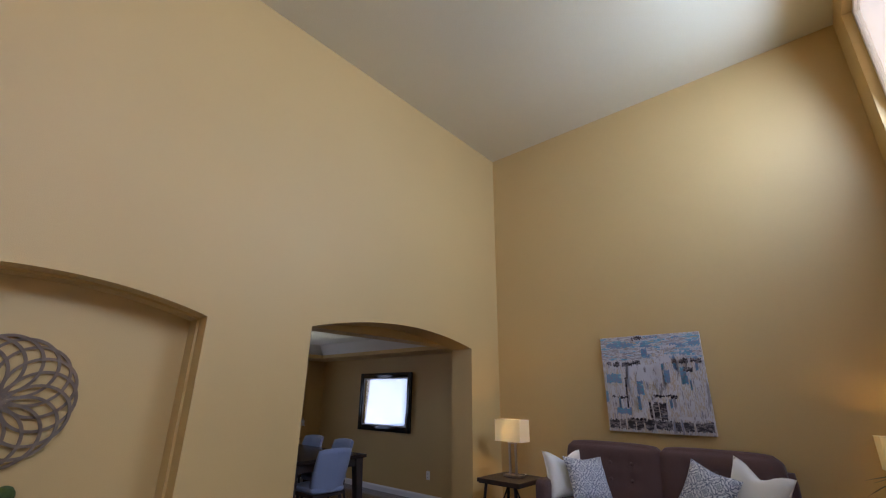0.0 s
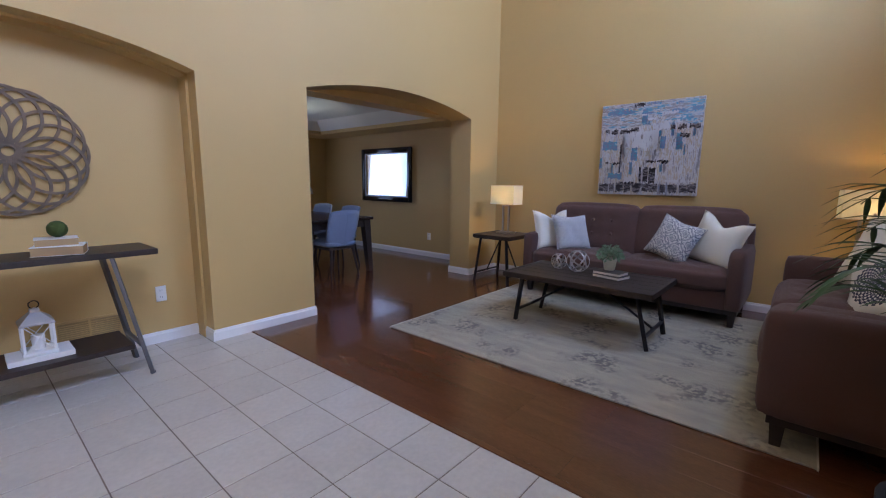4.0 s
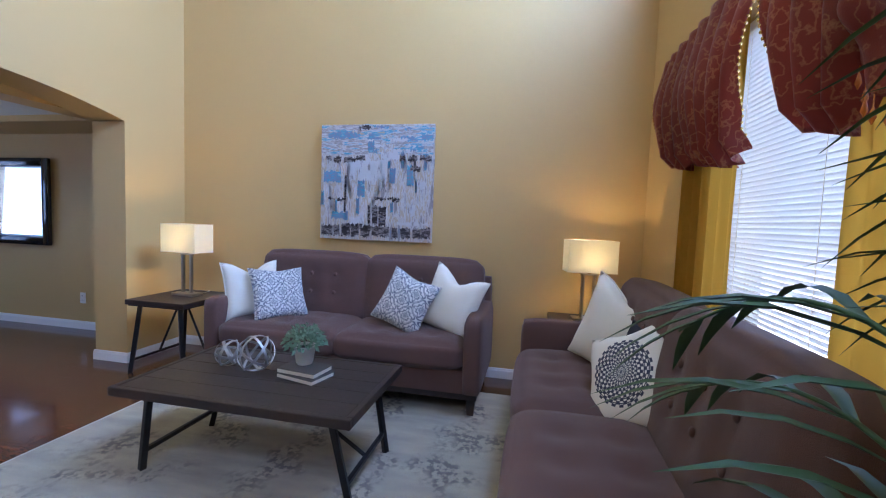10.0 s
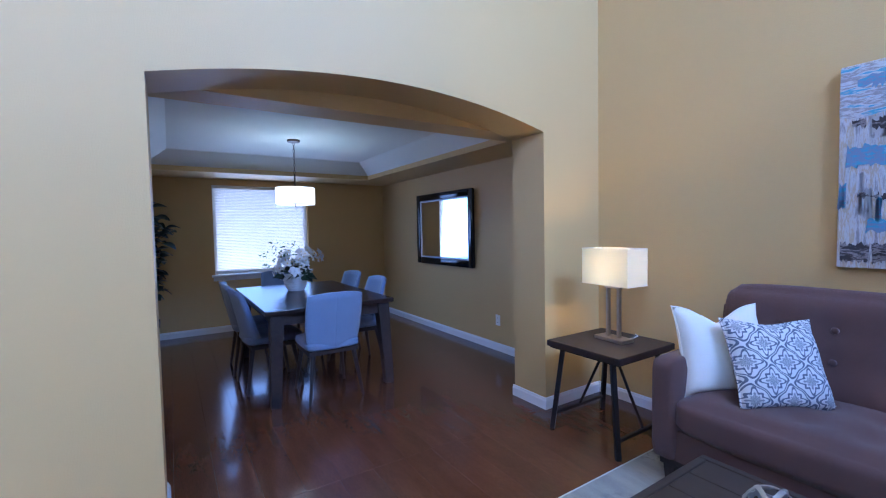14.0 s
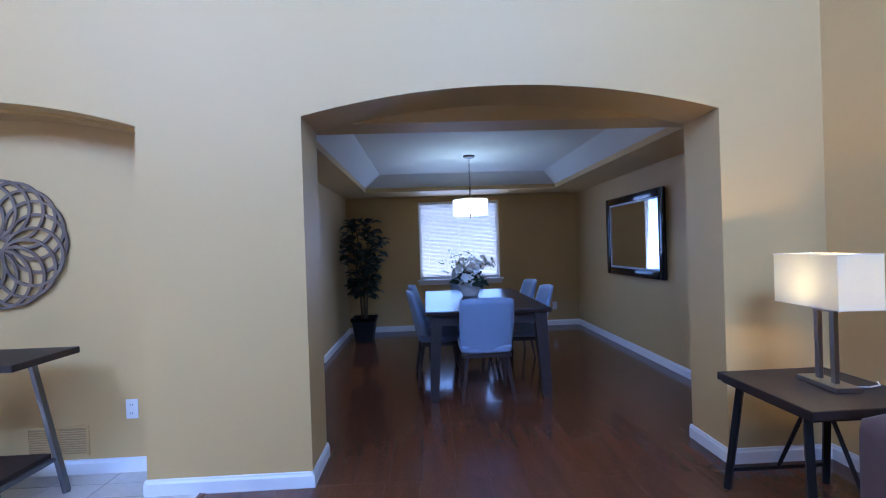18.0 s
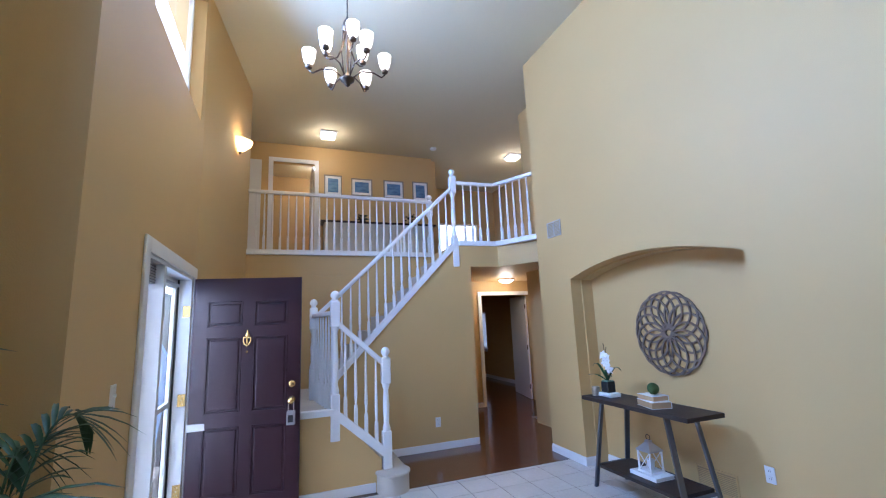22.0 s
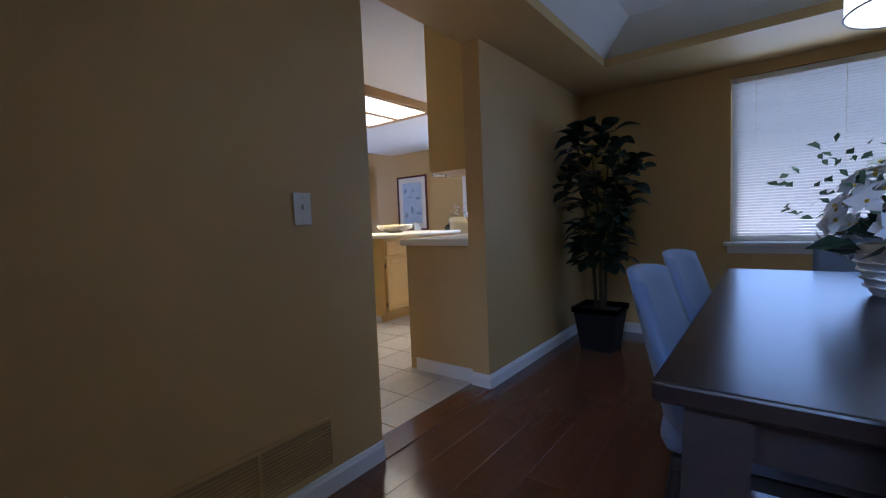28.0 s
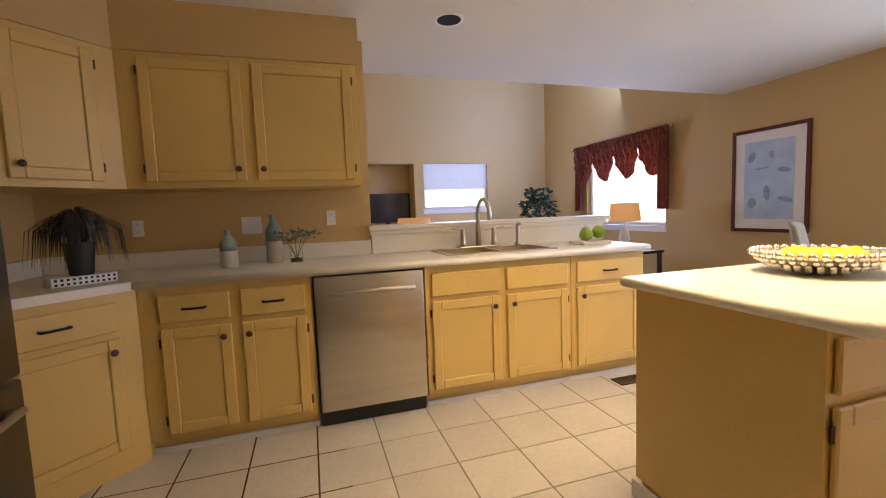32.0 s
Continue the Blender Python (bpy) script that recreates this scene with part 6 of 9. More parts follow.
oc = thing("potted_orchid", "white orchid in a black square pot on console table", "plant", pose(0.44, 4.16, 0.8385))
part("pot", bx(-0.045, 0.045, -0.045, 0.045, 0, 0.10, 0.004), BLACK, oc)
part("moss", bx(-0.04, 0.04, -0.04, 0.04, 0.095, 0.108, 0.004), SAGE, oc)
rnd = random.Random(5)
stp = [(0, 0, 0.10), (0.015, 0, 0.22), (-0.01, 0.01, 0.33), (0.02, 0, 0.42)]
part("stake", rod(bmesh.new(), (0.01, 0, 0.10), (-0.015, 0, 0.46), 0.003, None, 6), STEM, oc)
part("stem", tube(bmesh.new(), stp, 0.003, 6), STEM, oc)
for dx, dy, ln in ((-0.22, 0.02, 0.16), (-0.20, -0.06, 0.06), (0.16, 0.03, 0.14), (0.12, -0.05, 0.07), (-0.10, 0.06, 0.10)):
    bm = bmesh.new()
    rows = []
    for k in range(7):
        u = k / 6
        w = 0.016 * math.sin(math.pi * (0.12 + 0.85 * u))
        rows.append((bm.verts.new((dx * u, dy * u - w, 0.10 + ln * math.sin(2.2 * u))), bm.verts.new((dx * u, dy * u, 0.095 + ln * math.sin(2.2 * u))), bm.verts.new((dx * u, dy * u + w, 0.10 + ln * math.sin(2.2 * u)))))
    for a, b in zip(rows, rows[1:]):
        bm.faces.new((a[0], b[0], b[1], a[1]))
        bm.faces.new((a[1], b[1], b[2], a[2]))
    part("leaf", bm, LEAF, oc, "", True)
for p in ((0.0, -0.02, 0.35), (0.03, -0.02, 0.31), (0.055, -0.015, 0.27), (0.02, -0.03, 0.28), (0.045, -0.02, 0.23), (0.07, -0.02, 0.22)):
    bm = bmesh.new()
    petal_flower(bm, Vector(p), Vector((rnd.uniform(-0.4, 0.4), -1, rnd.uniform(-0.2, 0.3))), 0.062, rnd)
    part("bloom", bm, PETAL, oc, "white orchid bloom")
tr = thing("marble_tray", "small white beaded block under the orchid pot", "tray", pose(0.45, 4.16, 0.8005))
part("slab", bx(-0.08, 0.08, -0.06, 0.06, 0, 0.037, 0.004), WHITEPOT, tr)
for k in range(9):
    b = bmesh.new()
    bmesh.ops.create_uvsphere(b, u_segments=8, v_segments=6, radius=0.008, matrix=Matrix.Translation((-0.068 + k * 0.017, -0.06, 0.018)))
    part("bead", b, WHITEPOT, tr, "", True)
cd = thing("candle_holder", "small silver mercury glass candle holder on console table", "candle holder", pose(0.34, 4.09, 0.8005))
part("cup", lathe(bmesh.new(), [(0.032, 0), (0.036, 0.004), (0.036, 0.085), (0.033, 0.085), (0.032, 0.01)], 24), STEEL, cd, "", 40)
part("candle", lathe(bmesh.new(), [(0.03, 0.008), (0.03, 0.055)], 20), WHITEPOT, cd)
book((1.0, 4.13, 0.8005), 0.17, 0.23, 0.052, 254, WHITEPOT, "books on the console table", "thick white book with kraft page edges on the console table", BOOKTAN)
book((0.99, 4.135, 0.8530), 0.15, 0.19, 0.042, 264, WHITEPOT, "books on the console table", "smaller white book with kraft page edges stacked on top", BOOKTAN)
mb = thing("moss_ball", "small green moss ball resting on the books", "ornament", pose(1.0, 4.14, 0.8955 + 0.047))
b = bmesh.new()
bmesh.ops.create_icosphere(b, subdivisions=4, radius=0.047)
for v in b.verts:
    v.co *= 1 + 0.05 * noise.noise(v.co * 60)
part("moss", b, material("moss", (0.055, 0.085, 0.018), 0.95, vary=0.15, scale=60, bump=0.8, bump_scale=140), mb)
ln_ = thing("lantern", "white glass-sided candle lantern with a metal ring", "lantern", pose(0.86, 4.16, 0.2475))
part("lantern_base", bx(-0.075, 0.075, -0.075, 0.075, 0, 0.018, 0.003), WHITEPOT, ln_)
for sx in (-1, 1):
    for sy in (-1, 1):
        part("corner_post", bx(sx * 0.064 - 0.006, sx * 0.064 + 0.006, sy * 0.064 - 0.006, sy * 0.064 + 0.006, 0.018, 0.17), WHITEPOT, ln_)
    for k in (-1, 1):
        part("cross_bar", bar(bmesh.new(), (-k * 0.058, sx * 0.066, 0.022), (k * 0.058, sx * 0.066, 0.166), 0.006, 0.004), WHITEPOT, ln_)
part("roof", lathe(bmesh.new(), [(0.108, 0.17), (0.105, 0.18), (0.03, 0.235), (0.03, 0.25), (0.02, 0.256)], 4, pose(0, 0, 0, 0, 0, 45)), SILVER, ln_)
part("handle_ring", tube(bmesh.new(), [(0.022 * math.cos(k * 0.4488), 0, 0.276 + 0.022 * math.sin(k * 0.4488)) for k in range(14)], 0.003, 6, True), IRON, ln_, "", True)
part("candle", lathe(bmesh.new(), [(0.03, 0.018), (0.03, 0.10)], 16), PETAL, ln_)
book((0.86, 4.16, 0.2155), 0.20, 0.28, 0.03, 90, WHITEPOT, "books on the console table", "large white book lying flat under the lantern")

# stairs
SX0, SX1 = -1.43, -0.47      # lower flight
SXW = -2.45                  # far side of the upper flight
ZL, Y_L = 0.745, 1.66        # landing
CARPET = material("stair_carpet", (0.55, 0.49, 0.40), 0.95, vary=0.05, grain=0.15, bump=0.8, bump_scale=260)
RISER = ZL / 4
lower = thing("staircase_lower", "carpeted lower stair flight with tan side wall", "stairs")
lower["kind"] = "structure"
for k in range(3):
    y1 = Y_L + 0.235 * (3 - k)
    part("step", bx(SX0, SX1 + (0.10 if k == 0 else -0.03), y1 - 0.235, y1 + 0.02, RISER * k, RISER * (k + 1), 0.012), CARPET, lower)
part("bullnose_step", lathe(bmesh.new(), [(0.155, 0), (0.155, RISER - 0.03), (0.17, RISER - 0.02), (0.165, RISER - 0.004), (0.15, RISER + 0.001), (0.002, RISER + 0.002)], 28, Matrix.Translation((SX1 + 0.03, Y_L + 0.58, 0))), CARPET, lower, "rounded carpeted starting step", 40)
bm = bmesh.new()
prism(bm, [(Y_L - 1.1, 0), (Y_L + 0.48, 0), (Y_L + 0.48, RISER + 0.10), (Y_L + 0.02, ZL + 0.02), (Y_L - 1.1, ZL + 0.02)], "x", SX1 - 0.03, SX1)
part("side_wall", bm, WALL, lower)
part("skirt_trim", bx(SX1, SX1 + 0.013, YF + 0.02, Y_L + 0.42, 0, BH, 0.003), TRIM, lower, "white skirting board")
part("landing_edge", bx(SX1 - 0.05, SX1 + 0.02, YF + 0.02, Y_L + 0.02, ZL - 0.01, ZL + 0.05, 0.004), TRIM, lower, "white landing trim")
part("stringer", bar(bmesh.new(), (SX1 - 0.012, Y_L + 0.02, ZL + 0.02), (SX1 - 0.012, Y_L + 0.53, 0.33), 0.06, 0.075), TRIM, lower, "white sloping stringer")
structure("landing", bx(SXW, SX1 - 0.03, YF, Y_L, ZL - 0.2, ZL, 0.01), CARPET, "carpeted stair landing", "floor")
upper = thing("staircase_upper", "carpeted upper stair flight with tan wall below", "stairs")
upper["kind"] = "structure"
Y_T = 3.44
NS = 10
rs, td = (F2 - ZL) / NS, (Y_T - Y_L) / (NS - 1)
for k in range(NS - 1):
    part("step", bx(SXW, SX0 - 0.04, Y_L + td * k - 0.015, Y_L + td * (k + 1), ZL + rs * k, ZL + rs * (k + 1), 0.01), CARPET, upper)
bm = bmesh.new()
prism(bm, [(Y_L, 0), (3.63, 0), (3.63, F2 - 0.3), (Y_T + 0.02, F2 - 0.02), (Y_T - 0.02, F2 - 0.02), (Y_L, ZL + 0.02)], "x", SX0 - 0.10, SX0)
part("stair_wall", bm, WALL, upper)
part("stringer", bar(bmesh.new(), (SX0 - 0.03, Y_L - 0.03, ZL + 0.03), (SX0 - 0.03, Y_T, F2 + 0.02), 0.10, 0.07), TRIM, upper, "white sloping stringer")
part("wall_skirting", bx(SX0, SX0 + 0.013, Y_L + 0.75, 3.63, 0, BH, 0.003), TRIM, upper, "white skirting board")
structure("wall_stair_west", wall_mesh("y", SXW - T, T, YF, 3.44, 0, F2 - 0.321), WALL, "tan painted wall beside the stairs")
structure("wall_landing", wall_mesh("x", YF + 0.001, 0.01, SXW, SX1 - 0.03, 0, ZL), WALL, "tan painted wall below the landing")


def newel(at, z0, z1, parent, w=0.088):
    x, y = at
    bm = bmesh.new()
    h = z1 - z0
    for a, b in ((z0, z0 + h * 0.30), (z1 - 0.36, z1 - 0.11)):
        box(bm, x - w / 2, x + w / 2, y - w / 2, y + w / 2, a, b, 0.006, 1)
    m = Matrix.Translation((x, y, 0))
    lathe(bm, [(w * 0.40, z0 + h * 0.30), (w * 0.46, z0 + h * 0.32), (w * 0.30, z0 + h * 0.36), (w * 0.38, z0 + h * 0.5), (w * 0.27, z1 - 0.42), (w * 0.42, z1 - 0.38), (w * 0.42, z1 - 0.36)], 16, m)
    lathe(bm, [(w * 0.5, z1 - 0.11), (w * 0.30, z1 - 0.095), (w * 0.30, z1 - 0.085), (w * 0.50, z1 - 0.06), (w * 0.50, z1 - 0.035), (w * 0.3, z1 - 0.008), (0.003, z1)], 16, m)
    return part("newel_post", bm, TRIM, parent, "white turned newel post", 40)


BAL = {}


def baluster(at, z0, z1, parent):
    h = round(z1 - z0, 2)
    if h not in BAL:
        bm = bmesh.new()
        box(bm, -0.016, 0.016, -0.016, 0.016, 0, h * 0.22)
        lathe(bm, [(0.016, h * 0.22), (0.018, h * 0.235), (0.010, h * 0.26), (0.016, h * 0.36), (0.009, h * 0.96), (0.009, h)], 10)
        BAL[h] = bpy.data.meshes.new("baluster")
        finish(BAL[h], bm, TRIM, 40)
    return piece("baluster", BAL[h], parent, Matrix.Translation((at[0], at[1], z0)))


def rail(name, p0, p1, parent):
    p0, p1 = Vector(p0), Vector(p1)
    bm = bar(bmesh.new(), p0, p1, 0.058, 0.05, 0.012)
    return part(name, bm, TRIM, parent, "white painted handrail", 40)


ra = thing("stair_railing", "white turned-baluster railing of the staircase", "railing")
ra["kind"] = "structure"
NB, NA, NU, NC = (SX1 - 0.035, Y_L + 0.54), (SX1 - 0.035, Y_L + 0.04), (SX0 - 0.03, Y_L - 0.10), (SX0 - 0.03, Y_T - 0.02)
newel(NB, RISER, 1.34, ra)
newel(NA, 0.50, 1.92, ra)
newel(NU, ZL, 1.90, ra)
newel(NC, F2 - 0.32, 3.70, ra)
rail("handrail", (NB[0], NB[1], 1.16), (NA[0], NA[1], 1.62), ra)
rail("handrail", (NA[0], NA[1], 1.70), (NU[0], NU[1], 1.70), ra)
rail("handrail", (NU[0], NU[1], 1.66), (NC[0], NC[1], 3.44), ra)
for k in range(1, 5):
    u = k / 5
    y = NB[1] + (NA[1] - NB[1]) * u
    baluster((NB[0], y), 0.345 + (ZL + 0.03 - 0.345) * u, 1.16 + 0.46 * u - 0.02, ra)
for k in range(1, 8):
    u = k / 8
    baluster((NA[0] + (NU[0] - NA[0]) * u, NA[1] + (NU[1] - NA[1]) * u), ZL, 1.68, ra)
nb = 17
for k in range(1, nb):
    u = k / nb
    y = NU[1] + (NC[1] - NU[1]) * u
    zf = ZL + 0.06 + (F2 - ZL) * max(0, (y - Y_L)) / (Y_T - Y_L)
    baluster((NC[0], y), zf, 1.66 + 1.78 * u - 0.02, ra)

# upper floor with its balcony edges
bm = bmesh.new()
prism(bm, [(-7.0, YF), (SXW, YF), (SXW, Y_T), (SX0, Y_T), (SX0 + 0.03, 4.05), (WEND, 4.43), (WEND, 4.95), (-2.02, 4.95), (-2.02, 6.7), (-7.0, 6.7)], "z", F2 - 0.32, F2)
structure("floor_upper", bm, WALL, "tan painted edge of the upper floor", "floor")
structure("carpet_upper", bx(-7.0, SXW - 0.05, YF, 6.7, F2, F2 + 0.01), CARPET, "cream carpet of the upper floor", "floor")
ba = thing("balcony_railing", "white balcony railing with slim turned balusters", "railing")
ba["kind"] = "structure"


def balustrade(p0, p1, parent, zr=3.50):
    p0, p1 = Vector((*p0, 0)), Vector((*p1, 0))
    d = p1 - p0
    part("base_trim", bar(bmesh.new(), p0 + Vector((0, 0, F2 + 0.005)), p1 + Vector((0, 0, F2 + 0.005)), 0.11, 0.07, 0.006), TRIM, parent, "white base board")
    rail("handrail", p0 + Vector((0, 0, zr)), p1 + Vector((0, 0, zr)), parent)
    n = max(2, round(d.length / 0.108))
    for k in range(1, n):
        q = p0 + d * k / n
        baluster((q.x, q.y), F2 + 0.04, zr - 0.02, parent)


balustrade((SXW - 0.01, 0.73), (SXW - 0.01, Y_T - 0.03), ba)
newel((SXW - 0.01, Y_T - 0.02), F2, 3.62, ba)
balustrade((NC[0], Y_T + 0.03), (SX0 + 0.0, 4.05), ba)
balustrade((SX0 + 0.0, 4.05), (WEND + 0.02, 4.40), ba)

# the entry wall turns slightly inwards beside the stairs
bm = prism(bmesh.new(), [(-0.60, YF - 0.01), (-0.60, YF), (SXW - 0.06, 0.735), (SXW - 0.06, YF - 0.01)], "z", 0, H)
structure("wall_entry_west", bm, WALL, "tall tan painted wall beside the stairs")

# rooms above
structure("wall_upper_west", wall_mesh("y", -4.3 - T, T, YF, 4.15, F2, H, [(0.99, 1.75, F2 - 0.1, F2 + 2.05)]), WALL, "tan painted upper hall wall with a doorway")
structure("wall_upper_far", wall_mesh("y", -6.2 - T, T, YF, 6.6, F2, H, [(5.0, 6.1, 3.0, 4.1)]), WALL, "tan painted upper room wall")
structure("wall_upper_north", wall_mesh("x", 6.6, T, -6.2 - T, -2.02, F2, H), WALL, "tan painted upper hall wall")
structure("wall_upper_side", wall_mesh("x", 4.15, T, -6.2, -4.3 - T, F2, H), WALL, "tan painted upper hall wall")
structure("wall_upper_east", wall_mesh("y", -2.02, T, 4.95, 6.6, F2, H), WALL, "tan painted upper hall wall")
structure("wall_upper_nook", wall_mesh("x", 4.95, T, -2.02 + T, WEND + T, F2, H), WALL, "tan painted upper hall wall")
structure("wall_upper_end", wall_mesh("y", WEND, T, YB, 4.95, F2 - 0.32, H), WALL, "tan painted upper hall wall")
dc = thing("door_2", "white casing of the upper bedroom doorway", "door frame")
dc["kind"] = "structure"
for nm, y0, y1, z0, z1 in (("casing", 0.92, 1.0, F2, F2 + 2.13), ("casing", 1.74, 1.82, F2, F2 + 2.13), ("head_casing", 1.0, 1.74, F2 + 2.05, F2 + 2.13)):
    part(nm, bx(-4.302, -4.28, y0, y1, z0, z1, 0.004), TRIM, dc)
part("door_leaf", bx(-5.1, -4.42, 1.70, 1.74, F2 + 0.01, F2 + 2.03), TRIM, dc, "white panel door standing open")
structure("door_3", bx(-4.299, -4.27, 0.46, 0.80, F2 + 0.01, F2 + 2.05), TRIM, "white door casing of the upper hall", "door")


def framed(name, label, m, w, h, art, frame_mat, mat_w=0.05, fw=0.022):
    f = thing(name, label, "picture", m, "framed pictures")
    for nm, x0, x1, z0, z1 in (("frame_side", -w / 2, -w / 2 + fw, -h / 2, h / 2), ("frame_side", w / 2 - fw, w / 2, -h / 2, h / 2), ("frame_rail", -w / 2 + fw, w / 2 - fw, -h / 2, -h / 2 + fw), ("frame_rail", -w / 2 + fw, w / 2 - fw, h / 2 - fw, h / 2)):
        part(nm, bx(x0, x1, -0.025, 0, z0, z1, 0.004), frame_mat, f)
    part("mat_board", bx(-w / 2 + fw, w / 2 - fw, -0.012, -0.002, -h / 2 + fw, h / 2 - fw), PETAL, f, "white mat board")
    part("print", bx(-w / 2 + fw + mat_w, w / 2 - fw - mat_w, -0.0145, -0.0115, -h / 2 + fw + mat_w, h / 2 - fw - mat_w), art, f)
    return f


SEA = material("sea_print", (0.03, 0.10, 0.25), 0.4, second=(0.20, 0.35, 0.55), scale=6, spread=0.5, stretch=(1, 1, 3))
PEWTER = material("pewter_frame", (0.30, 0.27, 0.22), 0.4, metal=0.6, vary=0.05)
for y, w, h in ((2.09, 0.34, 0.42), (2.65, 0.42, 0.36), (3.30, 0.42, 0.38), (3.87, 0.34, 0.42)):
    framed("framed_picture", "small framed blue seascape print with white mat", pose(-4.299, y, 4.275, 0, 0, 90), w, h, SEA, PEWTER)
uc = thing("console_table", "long dark-topped pale console cabinet in the upper hall", "console table", pose(-4.08, 2.95, F2 + 0.01))
part("tabletop", bx(-0.2, 0.2, -1.12, 1.1, 0.82, 0.85, 0.004), DARKWOOD, uc)
part("body", bx(-0.17, 0.16, -1.05, 1.05, 0.06, 0.82, 0.006), CREAMPOT, uc, "pale painted cabinet body")
for sx in (-1, 1):
    for sy in (-1, 1):
        part("leg", bx(sx * 0.15 - 0.025, sx * 0.15 + 0.025, sy * 1.02 - 0.025, sy * 1.02 + 0.025, 0, 0.70), WHITEPOT, uc)
for y, s in ((2.62, 0.8), (3.6, 1.2)):
    b = leafy(bmesh.new(), (0, 0, 0.06), 60, 0.13 * s, 0.16 * s, 0.06, random.Random(int(y * 10)))
    o = thing("potted_plant", "small dark plant on the upper hall console", "plant", pose(-4.08, y, F2 + 0.8605))
    part("pot", lathe(bmesh.new(), [(0.04, 0), (0.06, 0.08), (0.055, 0.08)], 16), BLACK, o)
    part("foliage", b, DARKLEAF, o)
window("window_5", "y", -6.2, 1, 5.0, 6.1, 3.0, 4.1, T, blind=None, panes=1, sill=False, out=0.3, label="bright window of the upper hall")


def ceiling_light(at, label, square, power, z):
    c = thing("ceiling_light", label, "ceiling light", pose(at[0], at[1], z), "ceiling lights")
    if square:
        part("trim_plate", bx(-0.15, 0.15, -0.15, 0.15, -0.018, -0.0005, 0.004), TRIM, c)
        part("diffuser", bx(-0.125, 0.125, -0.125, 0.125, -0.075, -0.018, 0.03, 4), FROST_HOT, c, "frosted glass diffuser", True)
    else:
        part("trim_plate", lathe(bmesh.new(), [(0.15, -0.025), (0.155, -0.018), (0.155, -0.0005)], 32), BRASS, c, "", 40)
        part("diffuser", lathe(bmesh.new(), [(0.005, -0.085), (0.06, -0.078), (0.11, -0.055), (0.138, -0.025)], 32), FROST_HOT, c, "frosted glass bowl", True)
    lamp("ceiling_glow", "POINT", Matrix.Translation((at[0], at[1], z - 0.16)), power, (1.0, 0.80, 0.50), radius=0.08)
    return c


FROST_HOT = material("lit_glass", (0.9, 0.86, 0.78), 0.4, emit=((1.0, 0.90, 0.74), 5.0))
ceiling_light((-3.62, 1.93), "lit square glass ceiling light of the upper hall", True, 12, H)
ceiling_light((-3.7, 5.8), "lit square glass ceiling light of the upper hall", True, 12, H)
# unseen bedroom fixture, added to brighten the room behind the doorway
ceiling_light((-5.3, 1.9), "lit square glass ceiling light, unseen, added to brighten the upper bedroom", True, 20, H)
ceiling_light((-3.0, 5.05), "lit round glass ceiling light in the lower hall", False, 20, F2 - 0.32)
sd = thing("smoke_detector", "small round white smoke detector on the ceiling", "smoke detector", pose(-3.75, 4.0, H))
part("housing", lathe(bmesh.new(), [(0.045, -0.035), (0.06, -0.03), (0.065, -0.012), (0.065, -0.0005)], 24), TRIM, sd, "", 40)
part("sensor_grille", lathe(bmesh.new(), [(0.02, -0.042), (0.03, -0.034)], 16), PLATE, sd)

# wall sconce
sc = thing("wall_sconce", "lit half-bowl glass wall sconce on the entry wall", "wall lamp", pose(-1.82, 0.632, 3.90, 0, 0, -8.4))
part("back_plate", lathe(bmesh.new(), [(0.05, 0), (0.055, 0.008), (0.04, 0.016)], 20, pose(0, 0.0005, -0.02, -90)), BRONZE, sc, "", 40)
bm = bmesh.new()
rows = []
for r, z in ((0.03, -0.09), (0.09, -0.05), (0.15, 0.01), (0.165, 0.05)):
    rows.append([bm.verts.new((r * math.cos(math.pi * k / 16), 0.012 + r * math.sin(math.pi * k / 16), z)) for k in range(17)])
for a, b in zip(rows, rows[1:]):
    for k in range(16):
        bm.faces.new((a[k], a[k + 1], b[k + 1], b[k]))
bm.faces.new(rows[0][::-1])
bmesh.ops.solidify(bm, geom=bm.faces, thickness=0.004)
part("bowl", bm, material("amber_glass", (0.9, 0.75, 0.45), 0.4, emit=((1.0, 0.78, 0.35), 3.0)), sc, "amber glass half bowl", True)
part("finial", lathe(bmesh.new(), [(0.004, -0.12), (0.014, -0.105), (0.02, -0.088)], 12, Matrix.Translation((0, 0.03, 0))), BRONZE, sc, "", True)
lamp("sconce_glow", "POINT", Matrix.Translation((-1.80, 0.75, 3.97)), 6, (1.0, 0.75, 0.38), radius=0.04)

# chandelier
cx, cy = 0.47, 1.69
cl = thing("chandelier", "two-tier bronze chandelier with nine lit frosted glass shades", "chandelier", pose(cx, cy, 0))
part("canopy", lathe(bmesh.new(), [(0.01, H - 0.05), (0.055, H - 0.035), (0.07, H - 0.01), (0.07, H - 0.0005)], 28), BRONZE, cl, "", 40)
nl = 11
for k in range(nl):
    c = 4.63 + (H - 0.05 - 4.63) * (k + 0.5) / nl
    hh = (H - 0.05 - 4.63) / nl * 0.62
    ring = [(0.010 * math.cos(q * 0.7854), 0, c + hh * math.sin(q * 0.7854)) for q in range(8)]
    if k % 2:
        ring = [(0, x, zz) for x, _, zz in ring]
    part("chain_link", tube(bmesh.new(), ring, 0.0025, 5, True), BRONZE, cl)
part("column", lathe(bmesh.new(), [(0.004, 3.585), (0.02, 3.60), (0.028, 3.62), (0.058, 3.645), (0.062, 3.66), (0.03, 3.68), (0.010, 3.72), (0.010, 4.10), (0.042, 4.12), (0.045, 4.15), (0.036, 4.20), (0.014, 4.24), (0.006, 4.26), (0.006, 4.62), (0.003, 4.63)], 20), BRONZE, cl, "turned bronze column", True)
